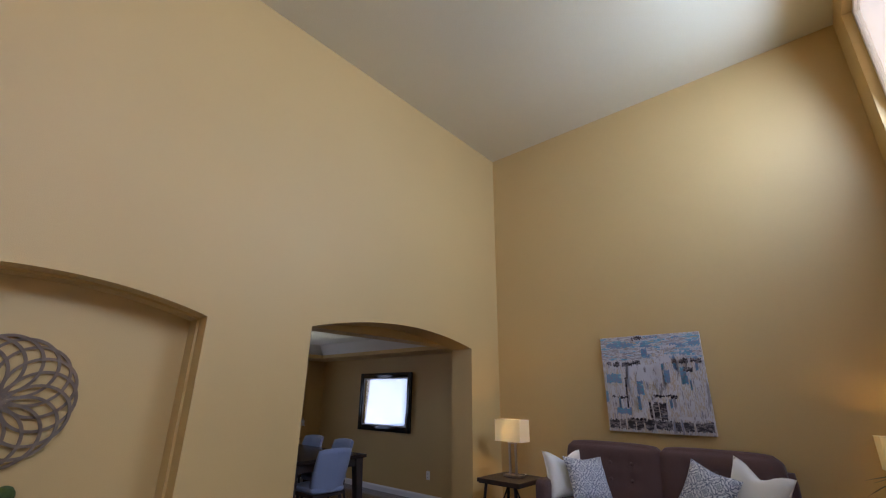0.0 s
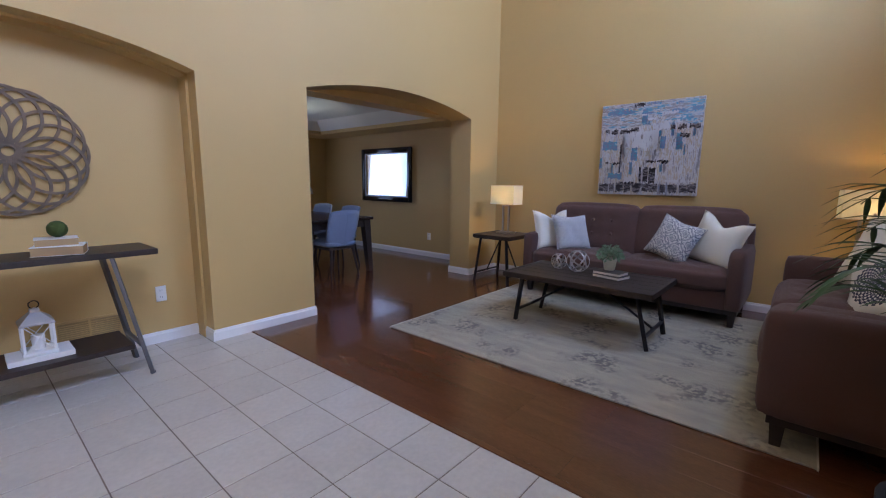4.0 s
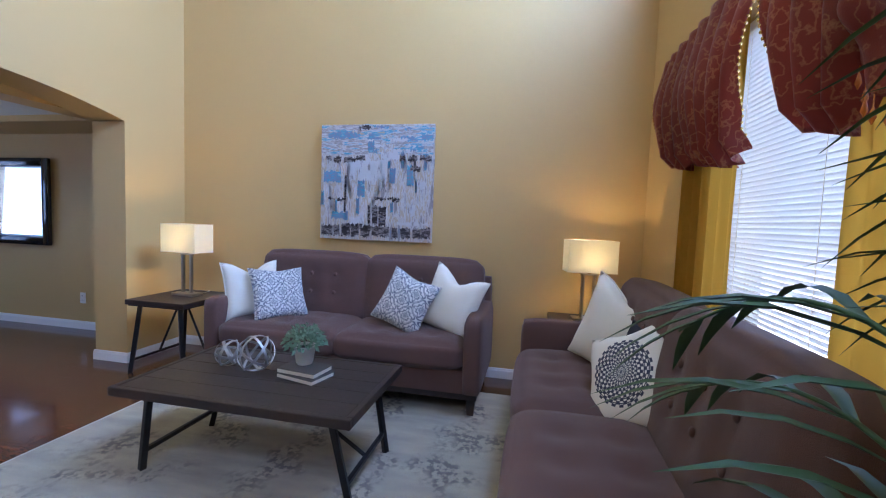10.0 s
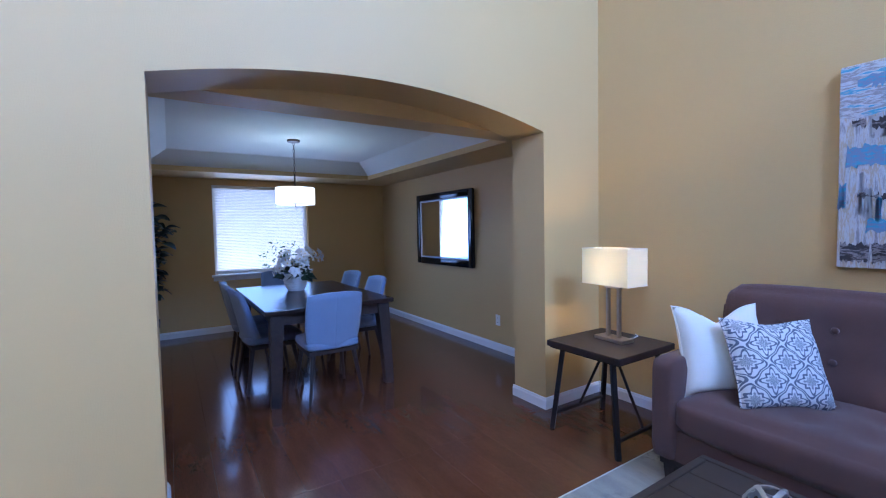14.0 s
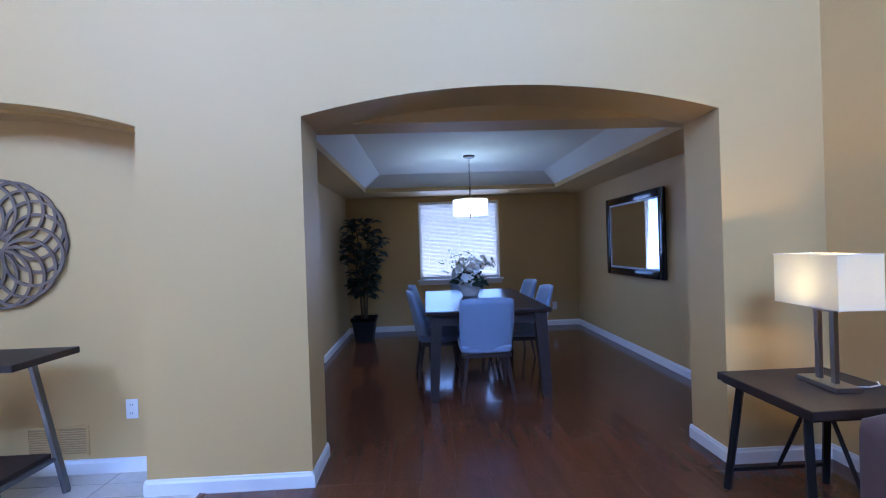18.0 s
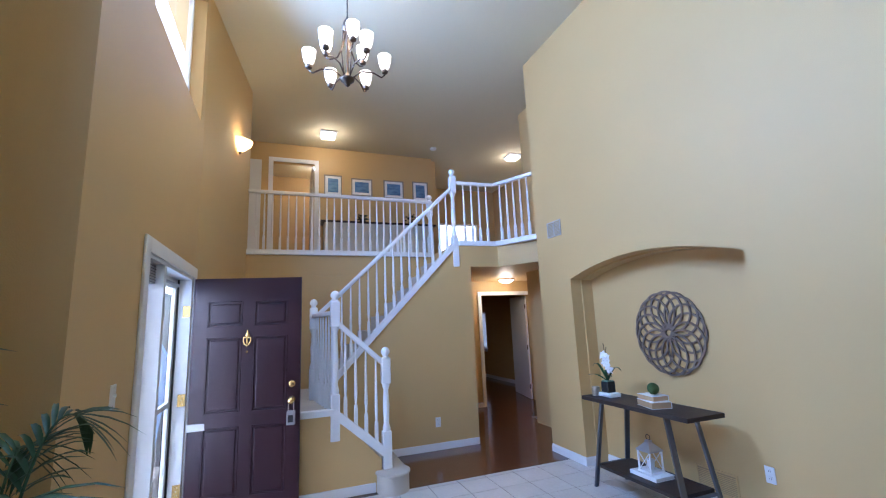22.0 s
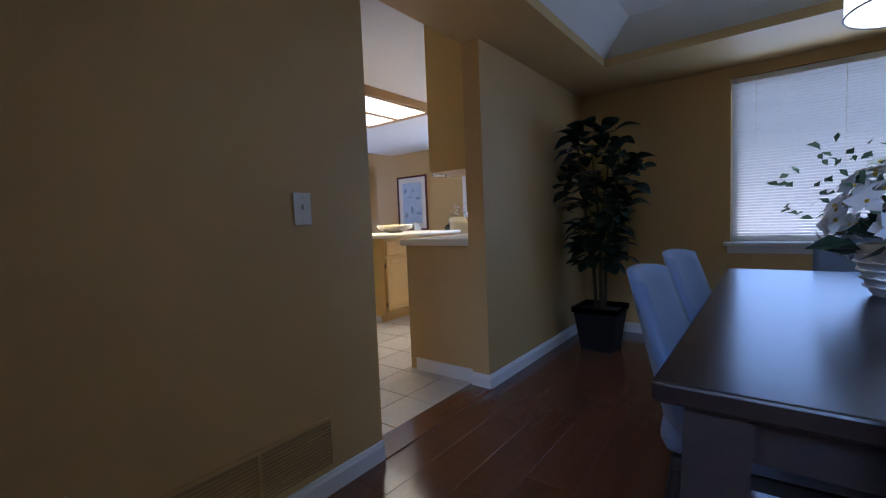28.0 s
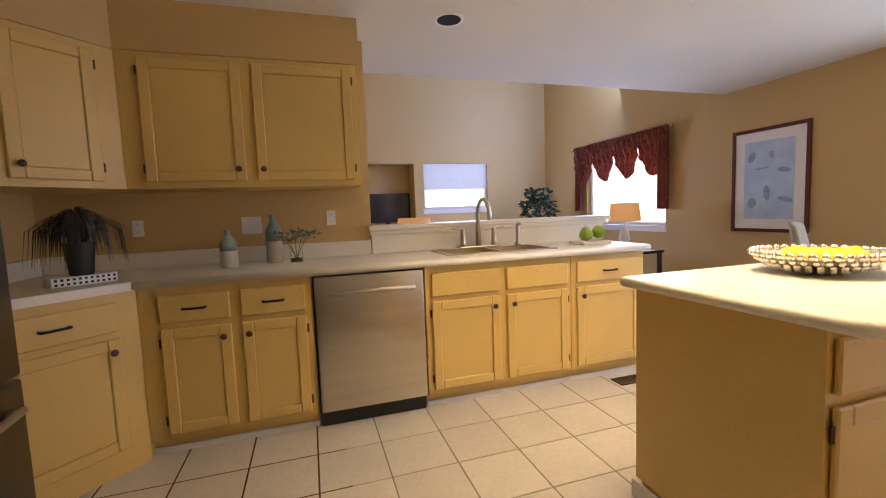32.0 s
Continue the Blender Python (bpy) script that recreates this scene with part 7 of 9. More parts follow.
for k in range(3):
    d = Vector((math.cos(0.6 + k * 2.094), math.sin(0.6 + k * 2.094), 0))
    part("cage_rod", tube(bmesh.new(), [d * 0.034 + Vector((0, 0, 4.13)), d * 0.05 + Vector((0, 0, 3.92)), d * 0.03 + Vector((0, 0, 3.67))], 0.005, 6), BRONZE, cl, "slim bronze cage rod", True)
CUP = lathe(bmesh.new(), [(0.012, -0.04), (0.026, -0.03), (0.03, -0.012), (0.02, 0)], 14)
cupm = bpy.data.meshes.new("cup")
finish(cupm, CUP, BRONZE, 40)
SHD = lathe(bmesh.new(), [(0.021, 0.0), (0.040, 0.024), (0.053, 0.075), (0.058, 0.132), (0.056, 0.132), (0.050, 0.075), (0.038, 0.028), (0.019, 0.005)], 20)
shm = bpy.data.meshes.new("glass_shade")
finish(shm, SHD, FROST, True)
for tier, (n, r, z0, z1, a0) in enumerate(((6, 0.32, 3.66, 3.77, 0.35), (3, 0.19, 3.99, 3.93, 0.1))):
    for k in range(n):
        a = a0 + 2 * math.pi * k / n
        d = Vector((math.cos(a), math.sin(a), 0))
        if tier == 0:
            pts = [d * 0.03 + Vector((0, 0, z0)), d * 0.12 + Vector((0, 0, z0 + 0.08)), d * 0.22 + Vector((0, 0, z0 + 0.075)), d * 0.29 + Vector((0, 0, z0 + 0.035)), d * r + Vector((0, 0, z1 - 0.05))]
        else:
            pts = [d * 0.015 + Vector((0, 0, z0 + 0.12)), d * 0.04 + Vector((0, 0, z0 - 0.02)), d * 0.09 + Vector((0, 0, z0 - 0.12)), d * 0.15 + Vector((0, 0, z0 - 0.13)), d * r + Vector((0, 0, z1 - 0.05))]
        arm = part("arm", tube(bmesh.new(), pts, 0.007, 8), BRONZE, cl, "curved bronze arm", True)
        piece("cup", cupm, arm, Matrix.Translation((d.x * r, d.y * r, z1)))
        piece("glass_shade", shm, arm, Matrix.Translation((d.x * r, d.y * r, z1)))
lamp("chandelier_glow", "POINT", Matrix.Translation((cx, cy, 4.02)), 26, (1.0, 0.74, 0.38), radius=0.25)

# lower hall and the room behind it
structure("wall_hall_south", wall_mesh("x", 3.63 - T, T, -3.5, SX0 - 0.10, 0, F2 - 0.32), WALL, "tan painted hall wall")
HD = (4.76, 5.84)
structure("wall_hall_west", wall_mesh("y", -3.5 - T, T, 3.63 - T, 6.6, 0, F2 - 0.32, [(*HD, -1, 2.03)]), WALL, "tan painted hall wall with a doorway")
structure("wall_hall_north", wall_mesh("x", 6.6, T, -3.5, -2.02, 0, F2 - 0.32), WALL, "tan painted hall wall")
structure("wall_hall_east", wall_mesh("y", WEND, T, YB, 4.88, 0, F2 - 0.32), WALL, "tan painted hall wall")
hd = thing("door_4", "white cased doorway with an open white door", "door frame")
hd["kind"] = "structure"
for nm, y0, y1, z0, z1 in (("casing", HD[0] - 0.07, HD[0], 0, 2.10), ("casing", HD[1], HD[1] + 0.07, 0, 2.10), ("head_casing", HD[0], HD[1], 2.03, 2.10)):
    part(nm, bx(-3.499, -3.48, y0, y1, z0, z1, 0.004), TRIM, hd)
lf = part("door_leaf", bx(-0.98, 0, -0.035, 0, 0.01, 2.02), TRIM, hd, "white door leaf standing open")
lf.matrix_basis = pose(-3.63, HD[1] - 0.01, 0, 0, 0, -12)
for z in (0.25, 1.0, 1.8):
    part("hinge", rod(bmesh.new(), (0, -0.04, z - 0.045), (0, -0.04, z + 0.045), 0.008), IRON, lf)
window("window_6", "x", 6.6, -1, -7.47, -7.08, 0.78, 1.78, T, blind=0.99, panes=1, label="bright window with blinds in the far room", out=0.3)
structure("wall_far_room_west", wall_mesh("y", -7.5 - T, T, 3.4, 6.6, 0, F2 - 0.32), WALL, "tan painted far room wall")
structure("wall_far_room_north", wall_mesh("x", 6.6, T, -7.5 - T, -3.5, 0, F2 - 0.32, [(-7.47, -7.08, 0.78, 1.78)]), WALL, "tan painted far room wall")
structure("wall_far_room_south", wall_mesh("x", 3.4, T, -7.5, -3.5 - T, 0, F2 - 0.32), WALL, "tan painted far room wall")
structure("ceiling_far_room", bx(-7.6, -7.0, 3.4, 6.6, F2 - 0.32, F2 - 0.2), CEIL, "plain ceiling of the far room", "ceiling")
skirting("baseboard", "y", -7.5, 1, 3.6, 6.6)
skirting("baseboard", "x", 6.6, -1, -7.4, -3.7)
skirting("baseboard", "y", -3.5, 1, 3.63, HD[0] - 0.07)
skirting("baseboard", "x", 3.63, 1, -3.5, SX0 - 0.1)
plate("wall_outlet", OUT, pose(SX0 + 0.0005, 3.07, 0.33, 0, 0, 90), True)

# ---- kitchen ----
KX = -1.30                   # front of the base cabinets along the west wall
KW = -1.90                   # west wall
window("window_7", "x", KN, -1, *FWN, T, panes=1, label="family room window behind a red valance")
window("window_8", "y", -6.3, 1, *FWW, T, blind=0.62, panes=1, label="family room window with half-lowered blind")


def door_front(parent, name, u0, u1, z0, z1, place, knob=None, pull=False, hinges=True):
    """A framed cabinet front. place(u, d, z) gives the point at u along the run, d in front of the carcass."""
    def B(a, b, d0, d1, p, q, bev=0.003):
        bm = bx(a, b, d0, d1, p, q, bev, 1)
        for v in bm.verts:
            v.co = place(*v.co)
        bmesh.ops.recalc_face_normals(bm, faces=bm.faces)
        return bm
    if pull:
        dr = part(name, B(u0, u1, 0.002, 0.020, z0, z1, 0.006), CABINET, parent)
        c, z = (u0 + u1) / 2, (z0 + z1) / 2
        hd_ = tube(bmesh.new(), [place(c - 0.05, 0.020, z), place(c - 0.05, 0.040, z), place(c - 0.03, 0.046, z), place(c + 0.03, 0.046, z), place(c + 0.05, 0.040, z), place(c + 0.05, 0.020, z)], 0.0065, 8)
        part("pull_handle", hd_, IRON, dr, "dark bar pull", True)
        return dr
    dr = part(name, B(u0 + 0.055, u1 - 0.055, 0.002, 0.012, z0 + 0.055, z1 - 0.055), CABINET, parent)
    for nm, a, b, p, q in (("stile", u0, u0 + 0.055, z0, z1), ("stile", u1 - 0.055, u1, z0, z1), ("door_rail", u0 + 0.055, u1 - 0.055, z0, z0 + 0.055), ("door_rail", u0 + 0.055, u1 - 0.055, z1 - 0.055, z1)):
        part(nm, B(a, b, 0.002, 0.021, p, q, 0.005), CABINET, dr)
    if knob:
        c = place(knob[0], 0.021, knob[1])
        e = place(knob[0], 0.05, knob[1])
        d = (Vector(e) - Vector(c)).normalized()
        m = Matrix.Translation(c) @ d.to_track_quat("Z", "Y").to_matrix().to_4x4()
        part("knob", lathe(bmesh.new(), [(0.007, 0), (0.007, 0.012), (0.016, 0.018), (0.016, 0.024), (0.008, 0.029)], 14, m), BRONZE, dr, "dark bronze knob", True)
        if hinges:
            hu = u1 + 0.006 if knob[0] < (u0 + u1) / 2 else u0 - 0.006
            for z in (z0 + 0.07, z1 - 0.07):
                part("hinge", rod(bmesh.new(), place(hu, 0.010, z - 0.022), place(hu, 0.010, z + 0.022), 0.006, None, 8), BRONZE, dr, "dark barrel hinge")
    return dr


def cabinet(name, label, u0, u1, z0, z1, depth, place, doors=(), drawers=(), toe=True, group="kitchen base cabinets"):
    c = thing(name, label, "cabinet", None, group)

    def B(a, b, d0, d1, p, q):
        bm = bx(a, b, d0, d1, p, q)
        for v in bm.verts:
            v.co = place(*v.co)
        bmesh.ops.recalc_face_normals(bm, faces=bm.faces)
        return bm
    part("carcass", B(u0, u1, -depth, 0, z0 + (0.09 if toe else 0), z1), CABINET, c)
    if toe:
        part("toe_kick", B(u0, u1, -depth, -0.06, z0, z0 + 0.0895), CABINET, c)
        part("shoe_moulding", B(u0, u1, -0.0595, -0.045, z0, z0 + 0.03), TRIM, c, "white shoe moulding")
    for a, b, p, q, k in doors:
        door_front(c, "cabinet_door", a, b, p, q, place, k)
    for a, b, p, q in drawers:
        door_front(c, "drawer_front", a, b, p, q, place, None, True)
    return c


def west(u, d, z):
    return Vector((KX + d, u, z))


BASE = "cream painted base cabinet with shaker doors and dark knobs"
UPPER = "cream painted wall cabinet with shaker doors and dark knobs"
TOP = 0.872
CY0, CY1 = 5.66, 8.70
cabinet("base_cabinet", BASE, CY0, 6.475, 0, TOP, 0.58, west,
        [(5.75, 6.07, 0.12, 0.66, (6.035, 0.60)), (6.12, 6.44, 0.12, 0.66, (6.155, 0.60))], [(5.75, 6.07, 0.69, 0.83), (6.12, 6.44, 0.69, 0.83)])
cabinet("base_cabinet", "cream painted sink cabinet with two shaker doors", 7.115, 8.11, 0, TOP, 0.58, west,
        [(7.15, 7.59, 0.12, 0.66, (7.55, 0.60)), (7.64, 8.08, 0.12, 0.66, (7.68, 0.60))])
sc_ = bpy.data.objects["base_cabinet.001"]
for a, b in ((7.15, 7.59), (7.64, 8.08)):
    part("false_front", bx(KX + 0.002, KX + 0.02, a, b, 0.69, 0.83, 0.006, 1), CABINET, sc_)
cabinet("base_cabinet", BASE, 8.115, CY1, 0, TOP, 0.58, west, [(8.15, 8.66, 0.12, 0.66, (8.19, 0.60))], [(8.15, 8.66, 0.69, 0.83)])
# diagonal corner cabinet
DA, DB = Vector((KX, CY0 - 0.002, 0)), Vector((KX + 0.47, CY0 - 0.472, 0))
DU = (DB - DA).normalized()
DNRM = Vector((0.7071, 0.7071, 0))


def diag(u, d, z):
    p = DA + DU * u + DNRM * d
    return Vector((p.x, p.y, z))


DL = (DB - DA).length
bm = bmesh.new()
prism(bm, [(DA.x, DA.y), (DB.x, DB.y), (DB.x, 5.002), (KW + 0.002, 5.002), (KW + 0.002, CY0 - 0.002)], "z", 0.0, TOP)
dcab = thing("base_cabinet", "cream painted diagonal corner base cabinet", "cabinet", None, "kitchen base cabinets")
part("carcass", bm, CABINET, dcab)
door_front(dcab, "cabinet_door", 0.09, DL - 0.10, 0.12, 0.66, diag, (0.13, 0.60))
door_front(dcab, "drawer_front", 0.09, DL - 0.10, 0.69, 0.83, diag, None, True)
cabinet("base_cabinet", BASE, -0.825, -0.72, 0, TOP, 0.2, lambda u, d, z: Vector((u, 5.20 + d, z)))

# dishwasher
dwm = thing("dishwasher", "stainless steel dishwasher with a bar handle", "dishwasher")
part("body", bx(KX - 0.55, KX + 0.0, 6.48, 7.11, 0.09, TOP - 0.004), BLACK, dwm)
part("door_panel", bx(KX + 0.001, KX + 0.028, 6.49, 7.10, 0.10, TOP - 0.012, 0.008), STEEL, dwm, "brushed steel door", 40)
part("control_strip", bx(KX + 0.001, KX + 0.022, 6.49, 7.10, TOP - 0.0115, TOP - 0.004), BLACK, dwm)
part("toe_panel", bx(KX - 0.06, KX - 0.03, 6.49, 7.10, 0.0, 0.0895), BLACK, dwm)
part("handle", tube(bmesh.new(), [(KX + 0.028, 6.55, 0.765), (KX + 0.062, 6.56, 0.768), (KX + 0.07, 6.65, 0.772), (KX + 0.072, 6.80, 0.774), (KX + 0.07, 6.94, 0.772), (KX + 0.062, 7.03, 0.768), (KX + 0.028, 7.04, 0.765)], 0.012, 10), STEEL, dwm, "curved steel bar handle", True)

# worktop with sink hole
SKX0, SKX1, SKY0, SKY1 = -1.80, -1.40, 7.30, 8.08
wt = thing("worktop", "cream laminate worktop along the west kitchen wall", "worktop")
bm = blocks(bmesh.new(), [KW + 0.002, SKX0 + 0.02, SKX1 - 0.02, KX + 0.035], [CY0, SKY0 + 0.02, SKY1 - 0.02, CY1 + 0.03], [TOP + 0.001, 0.914], lambda x, y, z: not (SKX0 < x < SKX1 and SKY0 < y < SKY1))
part("slab", bm, COUNTER, wt)
bm = bmesh.new()
o = 0.035
prism(bm, [(KX + o, CY0 - 0.0005), (DB.x + o * 0.4, DB.y + o * 1.0), (DB.x + 0.12, DB.y + o), (DB.x + 0.12, 5.003), (KW + 0.003, 5.003), (KW + 0.003, CY0 - 0.0005)], "z", TOP + 0.001, 0.914)
part("corner_slab", bm, COUNTER, wt)
part("edge_roll", tube(bmesh.new(), [(KX + 0.033, CY0, 0.894), (KX + 0.033, CY1 + 0.02, 0.894)], 0.0195, 10), COUNTER, wt, "", True)
part("backsplash", bx(KW + 0.001, KW + 0.02, 5.02, 6.89, 0.914, 1.015, 0.004), COUNTER, wt, "low laminate backsplash")
part("backsplash", bx(KW + 0.021, -0.75, 5.001, 5.02, 0.914, 1.015, 0.004), COUNTER, wt, "low laminate backsplash")
# half wall with ledge
structure("half_wall", bx(KW - T, KW, 6.90, 8.82, 0, 1.045), WALL, "tan painted half wall behind the sink")
structure("half_wall_face", bx(KW, KW + 0.018, 6.90, 8.82, 0.915, 1.045), COUNTER, "cream laminate splash panel behind the sink", "trim")
lg_ = thing("bar_ledge", "cream laminate bar ledge on the half wall", "ledge")
part("shelf_board", bx(KW - 0.26, KW + 0.05, 6.88, 8.88, 1.078, 1.112, 0.006), COUNTER, lg_)
part("moulding", bx(KW + 0.0185, KW + 0.036, 6.885, 8.85, 1.046, 1.0775, 0.005), COUNTER, lg_)
# sink and taps
sk = thing("kitchen_sink", "stainless steel double bowl drop-in sink", "sink")
bm = blocks(bmesh.new(), [SKX0, SKX0 + 0.03, SKX1 - 0.03, SKX1], [SKY0, SKY0 + 0.03, 7.68, 7.71, SKY1 - 0.03, SKY1], [0.914, 0.921], lambda x, y, z: x < SKX0 + 0.03 or x > SKX1 - 0.03 or y < SKY0 + 0.03 or y > SKY1 - 0.03 or 7.68 < y < 7.71)
part("rim", bm, STEEL, sk)
for y0, y1 in ((SKY0 + 0.03, 7.68), (7.71, SKY1 - 0.03)):
    bm = bmesh.new()
    bmesh.ops.create_cube(bm, size=1, matrix=Matrix.LocRotScale(((SKX0 + SKX1) / 2, (y0 + y1) / 2, 0.82), None, (SKX1 - SKX0 - 0.06, y1 - y0, 0.19)))
    bmesh.ops.delete(bm, geom=[f for f in bm.faces if f.normal.z > 0.9], context="FACES")
    bowl = part("bowl", bm, STEEL, sk)
    part("drain", lathe(bmesh.new(), [(0.04, 0.7255), (0.04, 0.729), (0.02, 0.728)], 20, Matrix.Translation(((SKX0 + SKX1) / 2, (y0 + y1) / 2, 0))), NICKEL, bowl, "", True)
fa = thing("kitchen_faucet", "brushed nickel gooseneck kitchen faucet with two levers", "faucet", pose(-1.78, 7.66, 0.9215) @ Matrix.Scale(1.22, 4))
part("deck_plate", bx(-0.03, 0.03, -0.13, 0.13, 0, 0.012, 0.005), NICKEL, fa)
part("spout", tube(bmesh.new(), [(0, 0, 0.012), (0, 0, 0.20)] + [(0.085 - 0.085 * math.cos(a), 0, 0.20 + 0.085 * math.sin(a)) for a in (0.4, 0.8, 1.2, 1.6, 2.0, 2.4, 2.8)] + [(0.172, 0, 0.19), (0.174, 0, 0.165)], [0.018, 0.013, 0.012, 0.012, 0.012, 0.012, 0.012, 0.012, 0.012, 0.013, 0.014], 12), NICKEL, fa, "gooseneck spout", True)
for s in (-1, 1):
    h_ = part("lever_base", lathe(bmesh.new(), [(0.02, 0.012), (0.018, 0.03), (0.012, 0.10), (0.014, 0.115)], 14, Matrix.Translation((0, s * 0.10, 0))), NICKEL, fa, "", True)
    part("lever", bar(bmesh.new(), (0, s * 0.10, 0.11), (0.005, s * 0.165, 0.122), 0.012, 0.01, 0.003), NICKEL, h_)
sp = thing("side_sprayer", "brushed nickel side sprayer beside the sink", "sprayer", pose(-1.76, 7.97, 0.9215) @ Matrix.Scale(1.2, 4))
part("sprayer_body", lathe(bmesh.new(), [(0.022, 0), (0.02, 0.012), (0.011, 0.03), (0.014, 0.11), (0.01, 0.13)], 14), NICKEL, sp, "", True)
part("sprayer_head", bar(bmesh.new(), (-0.01, 0, 0.125), (0.04, 0, 0.14), 0.022, 0.022, 0.008), NICKEL, sp)


# upper cabinets
def west_up(u, d, z):
    return Vector((KW + 0.32 + d, u, z))


UZ0, UZ1, UY0, UY1 = 1.375, 2.095, 5.57, 6.81
cabinet("wall_cabinet", UPPER, UY0, UY1, UZ0, UZ1, 0.318, west_up,
        [(5.67, 6.165, UZ0 + 0.035, UZ1 - 0.03, (6.13, UZ0 + 0.10)), (6.225, 6.775, UZ0 + 0.035, UZ1 - 0.03, (6.26, UZ0 + 0.10))], toe=False, group="kitchen wall cabinets")
UA, UB = Vector((KW + 0.32, UY0 - 0.002, 0)), Vector((KW + 0.32 + 0.36, UY0 - 0.362, 0))
UU = (UB - UA).normalized()


def diag_up(u, d, z):
    p = UA + UU * u + DNRM * d
    return Vector((p.x, p.y, z))


bm = bmesh.new()
prism(bm, [(UA.x, UA.y), (UB.x, UB.y), (UB.x, 5.002), (KW + 0.002, 5.002), (KW + 0.002, UA.y)], "z", UZ0, UZ1)
ucab = thing("wall_cabinet", "cream painted diagonal corner wall cabinet", "cabinet", None, "kitchen wall cabinets")
part("carcass", bm, CABINET, ucab)
ul = (UB - UA).length
door_front(ucab, "cabinet_door", 0.10, ul - 0.05, UZ0 + 0.035, UZ1 - 0.035, diag_up, (ul - 0.09, UZ0 + 0.10))
cabinet("wall_cabinet", UPPER, UB.x + 0.003, -0.62, UZ0, UZ1, 0.20, lambda u, d, z: Vector((u, 5.205 + d, z)), [(UB.x + 0.03, -0.65, UZ0 + 0.035, UZ1 - 0.035, (UB.x + 0.07, UZ0 + 0.10))], toe=False, group="kitchen wall cabinets")
cabinet("wall_cabinet", "cream painted cabinet above the refrigerator", -0.617, 0.26, 1.79, UZ1, 0.35, lambda u, d, z: Vector((u, 5.36 + d, z)), [(-0.58, -0.20, 1.82, 2.07, (-0.23, 1.86)), (-0.16, 0.22, 1.82, 2.07, (-0.12, 1.86))], toe=False, group="kitchen wall cabinets")
bm = bmesh.new()
prism(bm, [(KW + 0.001, UY1 + 0.02), (KW + 0.33, UY1 + 0.02), (KW + 0.33, UA.y), (UB.x + 0.01, UB.y), (0.27, UB.y), (0.27, 5.001), (KW + 0.001, 5.001)], "z", UZ1 + 0.001, KH)
structure("soffit_kitchen", bm, WALL, "tan painted soffit above the wall cabinets", "ceiling")

# refrigerator
fr_ = thing("refrigerator", "stainless french-door refrigerator with curved handles", "refrigerator", pose(-0.20, 5.02, 0))
DSTEEL = material("dark_steel", (0.20, 0.175, 0.15), 0.36, metal=1.0, vary=0.04, scale=2, stretch=(20, 1, 1), bump=0.04, bump_scale=60)
part("body", bx(-0.45, 0.45, 0.0, 0.44, 0.03, 1.75, 0.004), BLACK, fr_)
for s in (-1, 1):
    d_ = part("fridge_door", bx(min(s * 0.003, s * 0.452), max(s * 0.003, s * 0.452), 0.445, 0.515, 0.70, 1.76, 0.012), DSTEEL, fr_, "tall steel door", 40)
    part("handle", tube(bmesh.new(), [(s * 0.05, 0.515, 0.84), (s * 0.05, 0.555, 0.86), (s * 0.055, 0.585, 1.05), (s * 0.058, 0.592, 1.22), (s * 0.055, 0.585, 1.40), (s * 0.05, 0.555, 1.58), (s * 0.05, 0.515, 1.60)], 0.013, 10), STEEL, d_, "bowed steel handle", True)
dr_ = part("freezer_drawer", bx(-0.452, 0.452, 0.445, 0.515, 0.06, 0.69, 0.012), DSTEEL, fr_, "steel freezer drawer", 40)
part("handle", tube(bmesh.new(), [(-0.36, 0.515, 0.60), (-0.35, 0.56, 0.61), (-0.2, 0.585, 0.62), (0.2, 0.585, 0.62), (0.35, 0.56, 0.61), (0.36, 0.515, 0.60)], 0.013, 10), STEEL, dr_, "bowed steel handle", True)
for sx in (-1, 1):
    for y in (0.06, 0.40):
        part("foot", rod(bmesh.new(), (sx * 0.38, y, 0), (sx * 0.38, y, 0.032), 0.02), BLACK, fr_)

# pantry door, open
structure("wall_pantry", bx(1.20, WX - T, 5.0, 5.30, 0, KH), WALL, "tan painted wall beside the pantry door")
pd = thing("door_5", "white six-panel pantry door standing open with brass knobs", "door", pose(1.18, 5.33, 0.008, 0, 0, 138))
pd["kind"] = "structure"
PP = ((0.09, 0.35, 1.55, 1.85), (0.43, 0.69, 1.55, 1.85), (0.09, 0.35, 0.85, 1.45), (0.43, 0.69, 0.85, 1.45), (0.09, 0.35, 0.20, 0.72), (0.43, 0.69, 0.20, 0.72))
xs = sorted({0, 0.78, *[v for p in PP for v in p[:2]]})
zs = sorted({0, 2.03, *[v for p in PP for v in p[2:]]})
part("door_leaf", blocks(bmesh.new(), xs, [-0.018, -0.009, 0.009, 0.018], zs, lambda x, y, z: abs(y) < 0.009 or not any(p[0] < x < p[1] and p[2] < z < p[3] for p in PP)), TRIM, pd)
for p in PP:
    part("raised_panel", bx(p[0] + 0.02, p[1] - 0.02, -0.0155, 0.0155, p[2] + 0.02, p[3] - 0.02, 0.006), TRIM, pd)
for s in (-1, 1):
    part("door_knob", lathe(bmesh.new(), [(0.03, 0), (0.032, 0.006), (0.012, 0.012), (0.011, 0.03), (0.026, 0.042), (0.028, 0.055), (0.018, 0.066), (0.003, 0.069)], 20, Matrix.Translation((0.72, s * 0.018, 0.84)) @ pose(0, 0, 0, -90 * s)), BRASS, pd, "round brass knob", True)

